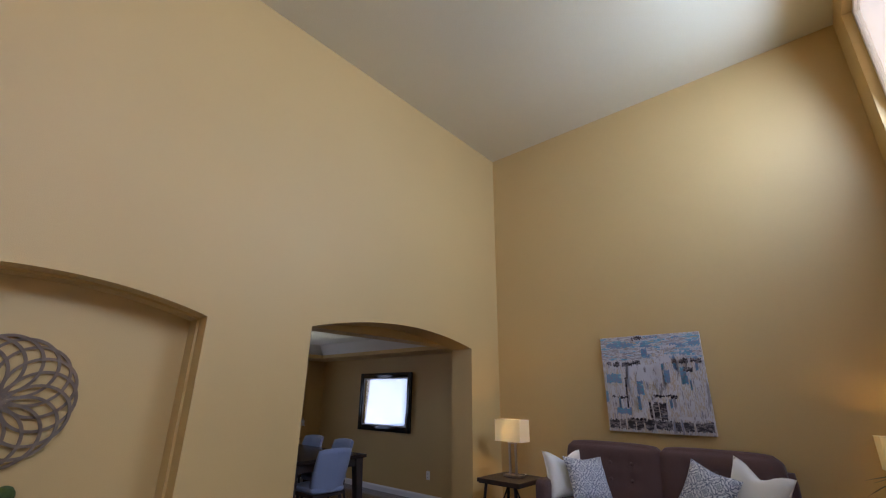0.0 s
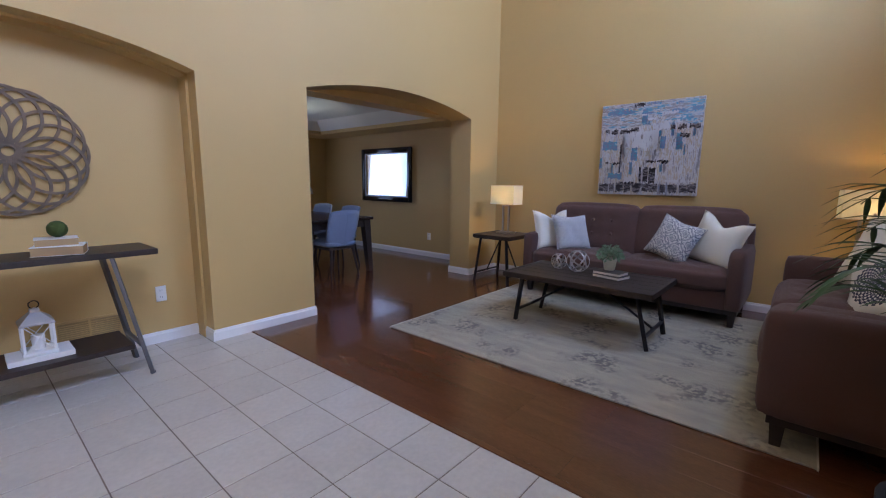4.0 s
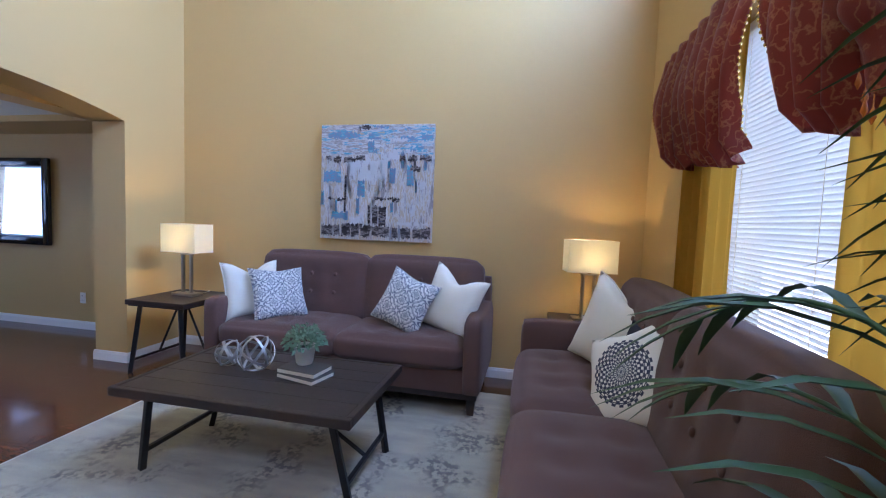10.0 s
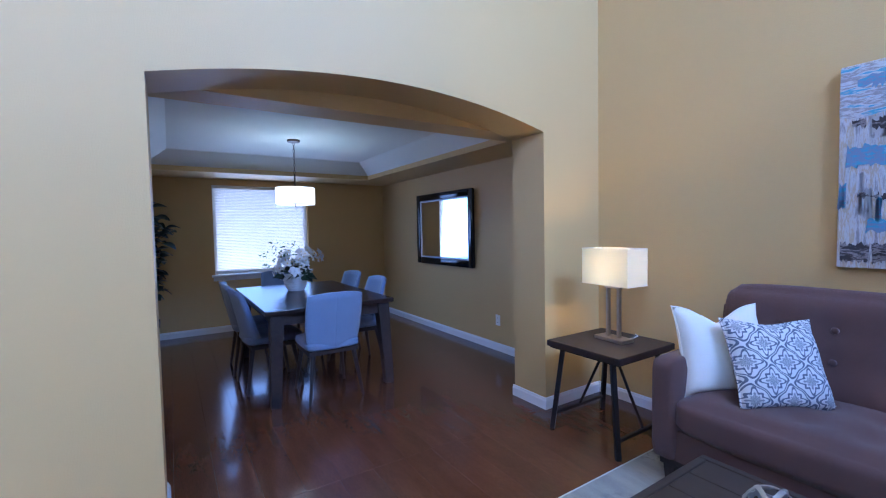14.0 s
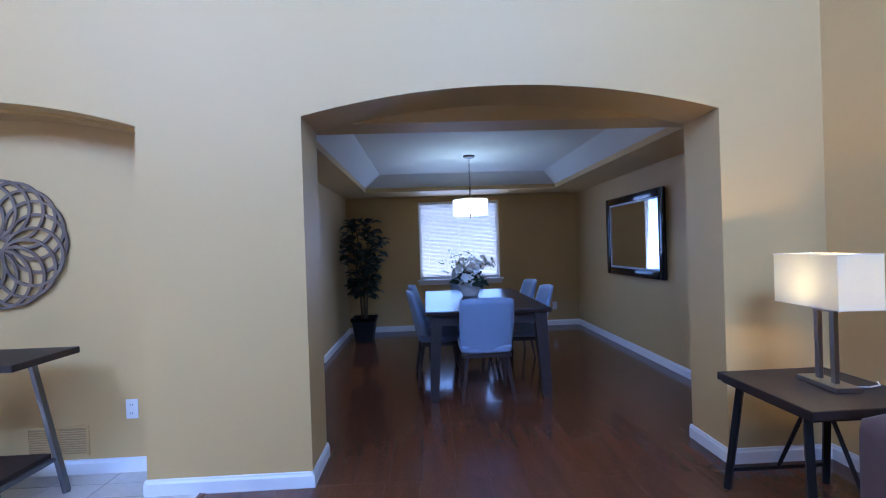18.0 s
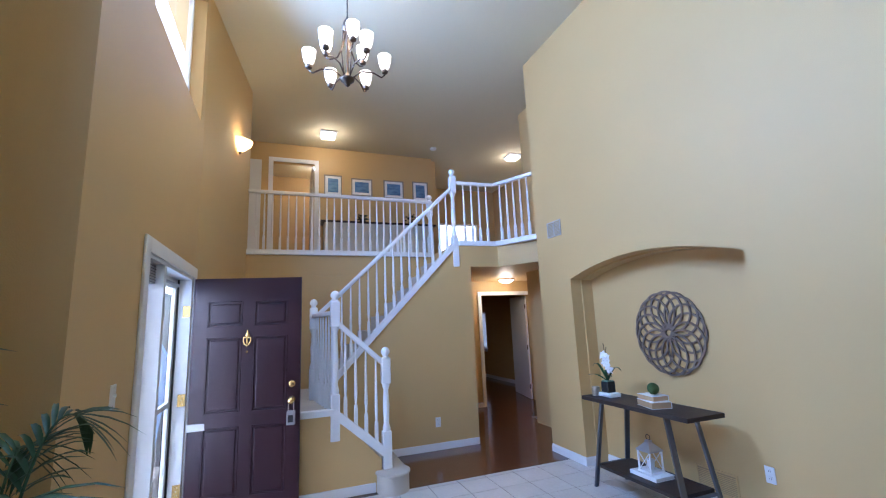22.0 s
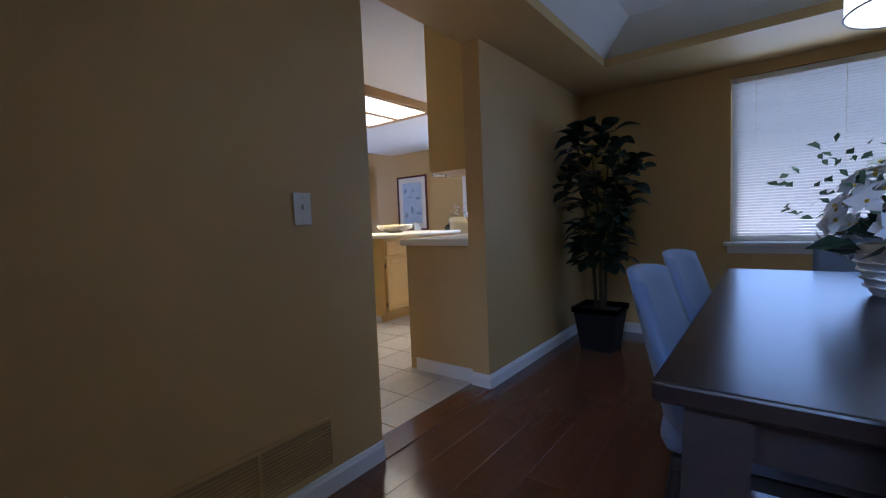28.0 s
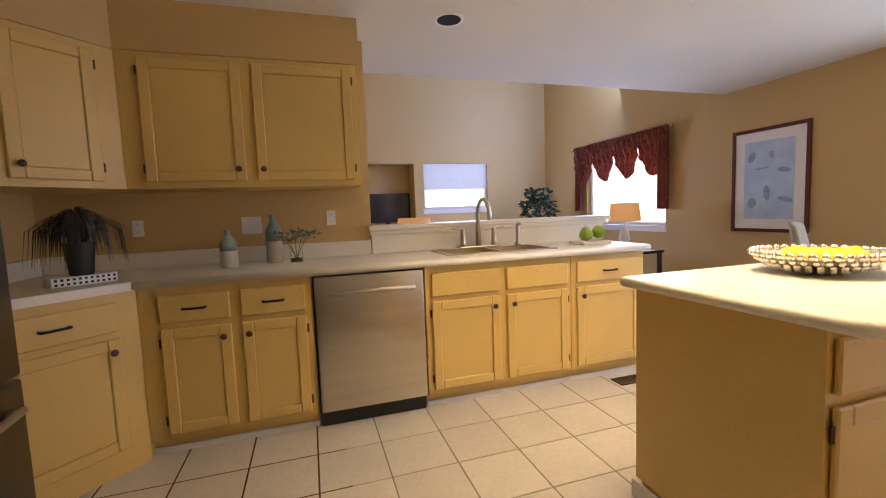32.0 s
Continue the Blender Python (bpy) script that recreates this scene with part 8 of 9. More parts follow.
# peninsula against the dining room wall
PX0, PX1, PY0, PY1 = 1.47, WX - T, 6.83, 8.50
pn = thing("base_cabinet", "tan painted peninsula cabinet with a plain end panel", "cabinet", None, "kitchen base cabinets")
part("carcass", bx(PX0 + 0.03, PX1 - 0.002, PY0 + 0.02, PY1, 0.0, TOP), WALL, pn)
part("end_skirting", bx(PX0 + 0.09, PX1 - 0.002, PY0 + 0.005, PY0 + 0.0195, 0, BH, 0.003), TRIM, pn, "white skirting board")
for a, b in ((6.90, 7.40), (7.43, 7.93), (7.96, 8.46)):
    door_front(pn, "cabinet_door", a, b, 0.12, 0.66, lambda u, d, z: Vector((PX0 + 0.03 - d, u, z)), (b - 0.04, 0.60))
    door_front(pn, "drawer_front", a, b, 0.69, 0.83, lambda u, d, z: Vector((PX0 + 0.03 - d, u, z)), None, True)
pw = thing("worktop", "cream laminate worktop of the kitchen peninsula", "worktop")
part("slab", bx(PX0 + 0.006, PX1 - 0.001, PY0 - 0.004, PY1, TOP + 0.001, 0.914, 0.004), COUNTER, pw, "", 40)
part("front_edge", bx(PX0 - 0.004, PX0 + 0.0055, PY0 - 0.0135, PY1, TOP - 0.002, 0.9135, 0.004), COUNTER, pw, "rounded laminate edge strip", 40)
part("end_edge", bx(PX0 + 0.006, PX1 - 0.001, PY0 - 0.0135, PY0 - 0.0045, TOP - 0.002, 0.9135, 0.004), COUNTER, pw, "rounded laminate edge strip", 40)
cabinet("wall_cabinet", "tan wall cabinet hanging above the peninsula", PY0 + 0.01, PY1, 1.345, KH - 0.002, 0.30, lambda u, d, z: Vector((PX1 - 0.303 - d, u, z)), [(6.88, 7.66, 1.38, 2.1, (7.62, 1.45)), (7.70, 8.46, 1.38, 2.1, (7.74, 1.45))], toe=False, group="kitchen wall cabinets")
CROCKM = material("polished_crock_steel", (0.70, 0.66, 0.58), 0.16, metal=1.0, vary=0.03)
ck = thing("utensil_crock", "ribbed steel utensil crock with wooden spoons", "utensil holder", pose(1.765, 7.33, 0.9145) @ Matrix.Scale(1.12, 4))
part("crock", lathe(bmesh.new(), [(0.052, 0), (0.055, 0.005), (0.055, 0.15), (0.052, 0.15), (0.05, 0.01)], 28), CROCKM, ck, "", 40)
for z in (0.045, 0.065, 0.085, 0.105):
    for s in range(6):
        slot = [(0.0545 * math.cos(s * 1.0472 + k * 0.13), 0.0545 * math.sin(s * 1.0472 + k * 0.13), z) for k in range(6)]
        part("slot", tube(bmesh.new(), slot, 0.0035, 6), BLACK, ck, "dark cut-out slot", True)
SPOON = material("spoon_wood", (0.55, 0.38, 0.20), 0.6, vary=0.08, stretch=(8, 8, 1))
for x, y, a in ((-0.02, -0.02, -22), (0.02, 0.01, 14)):
    bm = bmesh.new()
    m = Matrix.Translation((x, y, 0.01)) @ pose(0, 0, 0, a, a * 0.7, 0)
    lathe(bm, [(0.006, 0), (0.006, 0.15), (0.010, 0.165), (0.020, 0.19), (0.023, 0.21), (0.019, 0.235), (0.004, 0.25)], 12, m @ Matrix.Diagonal((1, 0.4, 1, 1)))
    part("wooden_spoon", bm, SPOON, ck, "", True)

# island
IX0, IX1, IY0, IY1 = -0.25, 0.40, 7.70, 8.80
il = thing("kitchen_island", "cream painted kitchen island cabinet with two doors", "kitchen island")
part("carcass", bx(IX0, IX1, IY0, IY1, 0.08, TOP), CABINET, il)
part("plinth", bx(IX0 + 0.015, IX1 - 0.06, IY0 + 0.015, IY1 - 0.015, 0, 0.0795), CABINET, il)
part("shoe_moulding", bx(IX0 - 0.012, IX1 - 0.06, IY0 - 0.014, IY0 - 0.001, 0, 0.07, 0.004), TRIM, il, "white shoe moulding")
part("corner_stile", bx(IX1 - 0.04, IX1 + 0.002, IY0 - 0.004, IY0 - 0.0005, 0.08, TOP), CABINET, il)
east_i = lambda u, d, z: Vector((IX1 + d, u, z))
for a, b, k in ((IY0 + 0.02, IY0 + 0.54, IY0 + 0.50), (IY0 + 0.57, IY1 - 0.02, IY0 + 0.61)):
    dd = door_front(il, "cabinet_door", a, b, 0.12, 0.66, east_i, (k, 0.60))
    part("drawer_front", bx(IX1 + 0.002, IX1 + 0.02, a, b, 0.69, 0.84, 0.006, 1), CABINET, il)
it = thing("worktop", "cream laminate worktop of the kitchen island", "worktop")
part("slab", bx(IX0 + 0.005, IX1 + 0.11, IY0 - 0.06, IY1 + 0.09, TOP + 0.001, 0.914, 0.004), COUNTER, it, "", 40)
loop_ = [(x, y, 0.894) for x, y in ((IX0 + 0.005, IY0 - 0.06), (IX1 + 0.10, IY0 - 0.06), (IX1 + 0.11, IY0 - 0.05), (IX1 + 0.11, IY1 + 0.09), (IX0 + 0.005, IY1 + 0.09))]
part("edge_roll", tube(bmesh.new(), loop_, 0.0195, 12, True), COUNTER, it, "rounded laminate edge", True)

# fruit bowl
fb = thing("fruit_bowl", "beaded silver bowl filled with yellow lemons on island", "fruit bowl", pose(0.03, 8.27, 0.9145) @ Matrix.Diagonal((0.94, 0.94, 1, 1)))
part("bowl_body", lathe(bmesh.new(), [(0.08, 0), (0.085, 0.006), (0.14, 0.026), (0.20, 0.060), (0.206, 0.066), (0.196, 0.064), (0.13, 0.032), (0.07, 0.012)], 36), STEEL, fb, "", 40)
BOWLM = material("polished_silver", (0.72, 0.69, 0.64), 0.14, metal=1.0, vary=0.03)
bead = bmesh.new()
bmesh.ops.create_uvsphere(bead, u_segments=10, v_segments=7, radius=0.013)
bdm = bpy.data.meshes.new("bead")
finish(bdm, bead, BOWLM, True)
for r, z, n in ((0.215, 0.076, 40), (0.195, 0.056, 36), (0.17, 0.038, 32), (0.14, 0.024, 26)):
    for k in range(n):
        a = 2 * math.pi * k / n
        piece("bead", bdm, fb, Matrix.Translation((r * math.cos(a), r * math.sin(a), z)))
LEMON = material("lemon_skin", (0.80, 0.52, 0.02), 0.45, vary=0.06, scale=20, bump=0.3, bump_scale=180)
lmn = lathe(bmesh.new(), [(0.004, -0.052), (0.012, -0.044), (0.028, -0.03), (0.034, 0), (0.028, 0.03), (0.012, 0.044), (0.004, 0.054)], 18)
lmm = bpy.data.meshes.new("lemon")
finish(lmm, lmn, LEMON, True)
rnd = random.Random(3)
for k in range(12):
    a, r = k * 2.399, 0.036 * math.sqrt(k)
    le = new("lemon", lmm)
    le.matrix_basis = pose(0.03 + r * math.cos(a), 8.27 + r * math.sin(a), 0.9145 + 0.048 + (0.006 if k < 4 else 0.0) + 0.08 * r, rnd.uniform(60, 120), rnd.uniform(-30, 30), rnd.uniform(0, 360))
    tagged(le, "ripe yellow lemon lying in the silver bowl", "lemon", "lemons in the bowl")

# things on the worktop
def vase(at, h, r, label):
    v = thing("vase", label, "vase", pose(*at), "two-tone vases")
    part("vase_body", lathe(bmesh.new(), [(r * 0.9, 0), (r, 0.01), (r, h * 0.45)], 24), CREAMPOT, v, "dimpled cream lower half", 40)
    part("vase_top", lathe(bmesh.new(), [(r, h * 0.45), (r * 0.98, h * 0.68), (r * 0.5, h * 0.82), (r * 0.36, h * 0.86), (r * 0.36, h * 0.95), (r * 0.46, h), (r * 0.36, h), (r * 0.3, h * 0.9)], 24), material("celadon_glaze", (0.22, 0.30, 0.25), 0.3, vary=0.06), v, "celadon green glazed upper half", True)
    return v


vase((-1.62, 6.03, 0.9145), 0.22, 0.048, "two-tone green and cream ceramic bottle vase")
vase((-1.74, 6.27, 0.9145), 0.30, 0.048, "tall two-tone green and cream ceramic bottle vase")
gp = thing("glass_planter", "small glass jar with green leafy cutting on worktop", "plant", pose(-1.66, 6.40, 0.9145))
g = part("jar", lathe(bmesh.new(), [(0.036, 0), (0.038, 0.004), (0.038, 0.07), (0.036, 0.07), (0.035, 0.006)], 24), PANE, gp, "clear glass jar", 40)
part("pebbles", lathe(bmesh.new(), [(0.033, 0.007), (0.033, 0.03)], 18), SOIL, gp)
rnd = random.Random(15)
for k in range(5):
    a = k * 1.3
    tip = Vector((0.10 * math.cos(a), 0.12 * math.sin(a), rnd.uniform(0.13, 0.2)))
    part("stem", tube(bmesh.new(), [(0, 0, 0.02), tip * 0.5 + Vector((0, 0, 0.05)), tip], 0.002, 5), STEM, gp)
    part("leaf_sprig", leafy(bmesh.new(), tuple(tip * 0.75), 16, 0.05, 0.06, 0.04, rnd), SAGE, gp)
gr = thing("potted_grass", "dark spiky grass in a black pot on beaded block", "plant", pose(-1.33, 5.44, 0.9575))
part("pot", lathe(bmesh.new(), [(0.045, 0), (0.047, 0.004), (0.062, 0.155), (0.058, 0.155), (0.052, 0.14)], 24), BLACK, gr, "", 40)
bm = bmesh.new()
for k in range(330):
    a, e = rnd.uniform(0, 6.28), rnd.uniform(0.15, 1.0)
    d = Vector((math.cos(a), math.sin(a), 0))
    ln = rnd.uniform(0.15, 0.25)
    pts = [d * 0.02 + Vector((0, 0, 0.14)), d * ln * 0.45 * e + Vector((0, 0, 0.15 + ln * (0.72 - 0.2 * e))), d * ln * 0.85 * e + Vector((0, 0, 0.15 + ln * (0.80 - 0.55 * e))), d * ln * (0.85 * e + 0.10) + Vector((0, 0, 0.15 + ln * (0.75 - 1.25 * e)))]
    s = Vector((-d.y, d.x, 0)) * 0.0042
    vs = [(bm.verts.new(p + s * w), bm.verts.new(p - s * w)) for p, w in zip(pts, (1, 1, 0.8, 0.1))]
    for p, q in zip(vs, vs[1:]):
        bm.faces.new((p[0], q[0], q[1], p[1]))
tagged(part("blades", bm, material("black_grass", (0.02, 0.018, 0.022), 0.5), gr, "dark narrow blades"), kind="stuff")
bk = thing("beaded_block", "small white block with rows of dark holes", "tray", pose(-1.33, 5.44, 0.9145, 0, 0, -52))
part("slab", bx(-0.125, 0.125, -0.05, 0.05, 0, 0.0425, 0.003), WHITEPOT, bk)
hole = bx(-0.0055, 0.0055, -0.001, 0.001, -0.0055, 0.0055, 0.0005, 1)
hom = bpy.data.meshes.new("hole")
finish(hom, hole, BLACK, False)
for k in range(11):
    for z in (0.0115, 0.031):
        piece("hole", hom, bk, Matrix.Translation((-0.11 + k * 0.022, 0.0505, z)))
PEARSKIN = material("pear_skin", (0.22, 0.34, 0.03), 0.4, vary=0.08, scale=30)
for x, y, turn in ((-1.56, 8.43, (12, 6, 0)), (-1.53, 8.50, (-80, 0, 40))):
    pe = thing("pear", "green pear lying on a small board", "pear", pose(x, y, 0.9405 if turn[0] > 0 else 0.9905, *turn), "pears on the board")
    part("flesh", lathe(bmesh.new(), [(0.012, 0), (0.042, 0.015), (0.050, 0.042), (0.040, 0.072), (0.024, 0.094), (0.010, 0.104)], 20), PEARSKIN, pe, "", True)
    part("stalk", rod(bmesh.new(), (0, 0, 0.102), (0.006, 0, 0.125), 0.002, None, 6), STEM, pe)
cb = thing("cutting_board", "small cream cutting board on the worktop", "cutting board", pose(-1.55, 8.45, 0.9145))
part("board", bx(-0.09, 0.09, -0.12, 0.12, 0, 0.0245, 0.004), CREAMPOT, cb)
for y, z in ((5.50, 1.16), (6.63, 1.18)):
    plate("wall_outlet", "white outlet plate above the kitchen worktop", pose(KW + 0.0005, y, z, 0, 0, 90) @ Matrix.Diagonal((0.85, 1, 0.85, 1)), True)
plate("light_switch", "white wide switch plate above the kitchen worktop", pose(KW + 0.0005, 6.13, 1.15, 0, 0, 90) @ Matrix.Diagonal((1.7, 1, 0.95, 1)), False)

# ceiling fixtures
LX0, LX1, LY0, LY1 = -0.68, 0.42, 7.32, 8.63
kl = thing("ceiling_light", "boxed fluorescent ceiling light with tan wooden frame", "ceiling light")
for nm, x0, x1, y0, y1 in (("frame_board", LX0, LX0 + 0.07, LY0, LY1), ("frame_board", LX1 - 0.07, LX1, LY0, LY1), ("frame_board", LX0 + 0.07, LX1 - 0.07, LY0, LY0 + 0.07), ("frame_board", LX0 + 0.07, LX1 - 0.07, LY1 - 0.07, LY1), ("frame_board", (LX0 + LX1) / 2 - 0.025, (LX0 + LX1) / 2 + 0.025, LY0 + 0.07, LY1 - 0.07)):
    part(nm, bx(x0, x1, y0, y1, KH - 0.085, KH - 0.0005), material("light_box_frame", (0.45, 0.27, 0.10), 0.5, vary=0.05) if nm + str(x0) == "frame_board" + str(LX0) else bpy.data.materials["light_box_frame"], kl)
FLUO = material("fluorescent_panel", (0.95, 0.93, 0.86), 0.6, emit=((1.0, 0.93, 0.74), 2.2))
for x0, x1 in ((LX0 + 0.07, (LX0 + LX1) / 2 - 0.025), ((LX0 + LX1) / 2 + 0.025, LX1 - 0.07)):
    part("diffuser_panel", bx(x0, x1, LY0 + 0.07, LY1 - 0.07, KH - 0.076, KH - 0.066), FLUO, kl, "glowing acrylic panel")
lamp("fluorescent_light", "AREA", look((-0.13, 7.97, KH - 0.095), (-0.13, 7.97, 0)), 34, (1.0, 0.80, 0.43), size=(0.9, 1.1), spread=math.radians(118))
rc = thing("recessed_light", "round dark recessed ceiling light, switched off", "ceiling light", pose(-1.46, 7.38, KH))
part("trim_ring", lathe(bmesh.new(), [(0.075, -0.006), (0.095, -0.004), (0.095, -0.0005)], 28), TRIM, rc, "", 40)
part("dark_well", lathe(bmesh.new(), [(0.074, -0.0075), (0.074, -0.004)], 28), material("unlit_well", (0.008, 0.008, 0.008), 0.95), rc)
wall_vent("floor_vent", "brown metal floor register by the base cabinets", pose(-1.20, 8.52, 0.0005, 90, 0, 90) @ pose(0, 0, 0, 180), 0.26, 0.11, 8, BRONZE)

# breakfast nook
pendant((-0.02, 9.37, 1.645), KH, 0.175, 0.16, thin("linen_shade", (0.66, 0.60, 0.50), 0.4), "unlit linen drum pendant lamp over the breakfast table", 0.2, (1, 0.85, 0.6))
nt_ = thing("breakfast_table", "round dark pedestal breakfast table", "table", pose(-0.1, 9.95, 0))
part("tabletop", lathe(bmesh.new(), [(0.50, 0.715), (0.52, 0.725), (0.52, 0.745), (0.51, 0.75)], 40), DARKWOOD, nt_, "", 40)
part("pedestal", lathe(bmesh.new(), [(0.26, 0), (0.27, 0.03), (0.10, 0.08), (0.06, 0.2), (0.06, 0.6), (0.14, 0.715)], 24), DARKWOOD, nt_, "", 40)
NOOK = material("cream_linen", (0.36, 0.33, 0.25), 0.9, vary=0.05, bump=0.4, bump_scale=300)
nc = dining_chair("dining_chair", "tall-backed beige linen chair at the breakfast table", NOOK, "chairs round the breakfast table", 1.07)
nc.matrix_basis = pose(0.40, 9.40, 0, 0, 0, 160)
copy_thing(nc, pose(-0.95, 10.10, 0, 0, 0, 116) @ Matrix.Diagonal((0.9, 0.9, 0.95, 1)))
copy_thing(nc, pose(0.62, 10.1, 0, 0, 0, -88))
nf = thing("flower_arrangement", "white and green flower arrangement on the breakfast table", "flowers", pose(-0.1, 9.95, 0.7505))
part("pot", lathe(bmesh.new(), [(0.06, 0), (0.09, 0.08), (0.085, 0.14), (0.075, 0.14)], 24), BLACK, nf, "", 40)
part("foliage", leafy(bmesh.new(), (0, 0, 0.12), 210, 0.34, 0.20, 0.085, random.Random(9)), DARKLEAF, nf)
part("blossom", leafy(bmesh.new(), (-0.05, 0, 0.26), 46, 0.24, 0.34, 0.035, random.Random(19)), PETAL, nf)
tagged(part("sprigs", leafy(bmesh.new(), (-0.02, 0, 0.22), 90, 0.28, 0.34, 0.03, random.Random(29)), SAGE, nf), kind="stuff")

# patio door
sl_ = thing("door_6", "white-framed glass patio door with a fabric roller valance", "door")
sl_["kind"] = "structure"
for k, (x0, x1) in enumerate(((SL[0], 0.03), (-0.03, 0.67), (0.61, SL[1]))):
    y = KN + 0.03 + 0.04 * (k % 2)
    f = bmesh.new()
    for a, b, u, v in ((x0, x0 + 0.06, SL[2], SL[3]), (x1 - 0.06, x1, SL[2], SL[3]), (x0 + 0.06, x1 - 0.06, SL[2], SL[2] + 0.08), (x0 + 0.06, x1 - 0.06, SL[3] - 0.06, SL[3])):
        box(f, a, b, y, y + 0.035, u, v)
    fo = part("sash", f, TRIM, sl_)
    g = part("pane", bx(x0 + 0.06, x1 - 0.06, y + 0.015, y + 0.019, SL[2] + 0.08, SL[3] - 0.06), PANE, fo)
    g.visible_shadow = False
part("casing", bx(SL[0] - 0.07, SL[0], KN - 0.018, KN - 0.001, 0, SL[3] + 0.07, 0.004), TRIM, sl_)
part("casing", bx(SL[1], SL[1] + 0.07, KN - 0.018, KN - 0.001, 0, SL[3] + 0.07, 0.004), TRIM, sl_)
part("valance", bx(SL[0] - 0.05, SL[1] + 0.05, KN - 0.09, KN - 0.02, SL[3] + 0.0, SL[3] + 0.11, 0.006), NOOK, sl_, "fabric roller valance")
structure("backdrop", bx(SL[0] - 3, SL[1] + 2, KN + 3.2, KN + 3.22, -0.5, 4.0), OUTSIDE, "bright daylight behind the patio", "backdrop")
structure("patio", bx(-7, 3, KN + T, KN + 3.2, -0.12, -0.02), bpy.data.materials["porch_concrete"], "pale concrete patio", "ground")
GARDEN = material("garden_leaf", (0.10, 0.17, 0.09), 0.6, second=(0.20, 0.28, 0.17), scale=5, vary=0.15)
for tx, seed in ((-1.6, 2), (0.3, 8)):
    tr_ = thing("garden_tree", "leafy green garden tree beyond the patio fence", "tree", pose(tx, KN + 2.75, -0.02), "garden trees")
    part("trunk", tube(bmesh.new(), [(0, 0, 0), (0.03, 0, 1.2), (-0.02, 0, 2.3), (0.05, 0, 3.0)], [0.07, 0.06, 0.045, 0.02], 8), STEM, tr_, "", True)
    for k in range(5):
        a = k * 1.3 + seed
        part("limb", tube(bmesh.new(), [(0, 0, 1.9 + 0.15 * k), (0.35 * math.cos(a), 0.2 * math.sin(a), 2.25 + 0.15 * k), (0.65 * math.cos(a), 0.3 * math.sin(a), 2.5 + 0.18 * k)], [0.025, 0.018, 0.008], 6), STEM, tr_, "", True)
    crown, grow = bmesh.new(), random.Random(seed)
    for k in range(26):
        leafy(crown, (grow.uniform(-0.85, 0.85), grow.uniform(-0.3, 0.3), grow.uniform(2.0, 3.4)), 40, 0.24, 0.22, 0.10, grow)
    tagged(part("crown", crown, GARDEN, tr_, "uneven leafy crown"), kind="stuff")
pf = thing("patio_fence", "low weathered wooden fence behind the patio", "fence", pose(0, KN + 2.45, -0.02))
FENCE = material("fence_wood", (0.30, 0.16, 0.10), 0.8, vary=0.12, stretch=(6, 6, 1), random_each=0.12)
for k in range(30):
    part("board", bx(-2.6 + k * 0.15, -2.6 + k * 0.15 + 0.138, 0, 0.02, 0.04, 0.80 + 0.01 * (k % 3)), FENCE, pf)
for z in (0.2, 0.62):
    part("fence_rail", bx(-2.6, 1.9, 0.0205, 0.06, z, z + 0.07), FENCE, pf)
for x in (-2.5, -0.4, 1.7):
    part("post", bx(x, x + 0.09, 0.061, 0.15, 0, 0.86), FENCE, pf)
area((0.35, KN - 0.12, 1.1), (-0.2, 6, 0.6), (1.8, 1.9), 72, (0.60, 0.75, 1.0))
area((-6.24, (FWW[0] + FWW[1]) / 2, 1.45), (0, 9.4, 1.6), (0.9, 0.7), 45, (0.46, 0.62, 1.0))
area((-4.2, KN - 0.1, 1.5), (-4.2, 6, 0.8), (1.5, 1.1), 75, (0.46, 0.62, 1.0))
# added lamp for an unseen high window; no opening is built up there
area((-4.2, KN - 0.15, 3.2), (-6.3, 8.3, 2.2), (2.0, 0.9), 150, (0.30, 0.47, 1.0))

# family room
framed("framed_picture", "large framed print of blue shapes with white mat", pose(-2.04, KN - 0.0015, 1.39, 0, 0, 0), 0.76, 1.06, material("pale_blue_print", (0.36, 0.52, 0.76), 0.4, second=(0.60, 0.70, 0.84), scale=7, spread=0.55), material("mahogany_frame", (0.10, 0.018, 0.014), 0.35, vary=0.1), 0.10, 0.035)
pr = bpy.data.objects["framed_picture.004"]
INKB, INKD = material("ink_blue", (0.13, 0.27, 0.47), 0.5, second=(0.34, 0.48, 0.66), scale=22, spread=0.5), material("ink_grey", (0.22, 0.30, 0.42), 0.5, second=(0.36, 0.48, 0.66), scale=22, spread=0.5)
for x, z, w, h, tilt, ink in ((-0.17, 0.24, 0.07, 0.12, 30, INKB), (0.03, 0.25, 0.05, 0.08, -15, INKD), (-0.06, 0.12, 0.15, 0.022, -8, INKD), (0.15, 0.09, 0.13, 0.05, 10, INKB), (-0.01, -0.13, 0.065, 0.16, -6, INKB), (-0.16, -0.23, 0.09, 0.10, 20, INKD), (0.17, -0.20, 0.15, 0.05, 15, INKB)):
    bm = bmesh.new()
    bmesh.ops.create_cone(bm, cap_ends=True, segments=14, radius1=0.5, radius2=0.5, depth=1, matrix=Matrix.Translation((x, -0.015, z)) @ pose(0, 0, 0, 0, tilt, 0) @ Matrix.Diagonal((w, 0.0008, h, 1)) @ pose(0, 0, 0, 90))
    part("ink_shape", bm, ink, pr)
cu2 = thing("curtains", "short red scalloped valance on a bronze rod", "curtain")
cu2["kind"] = "structure"
part("curtain_rod", rod(bmesh.new(), (-5.25, KN - 0.09, 2.16), (-3.2, KN - 0.09, 2.16), 0.013), BRONZE, cu2, "", 40)
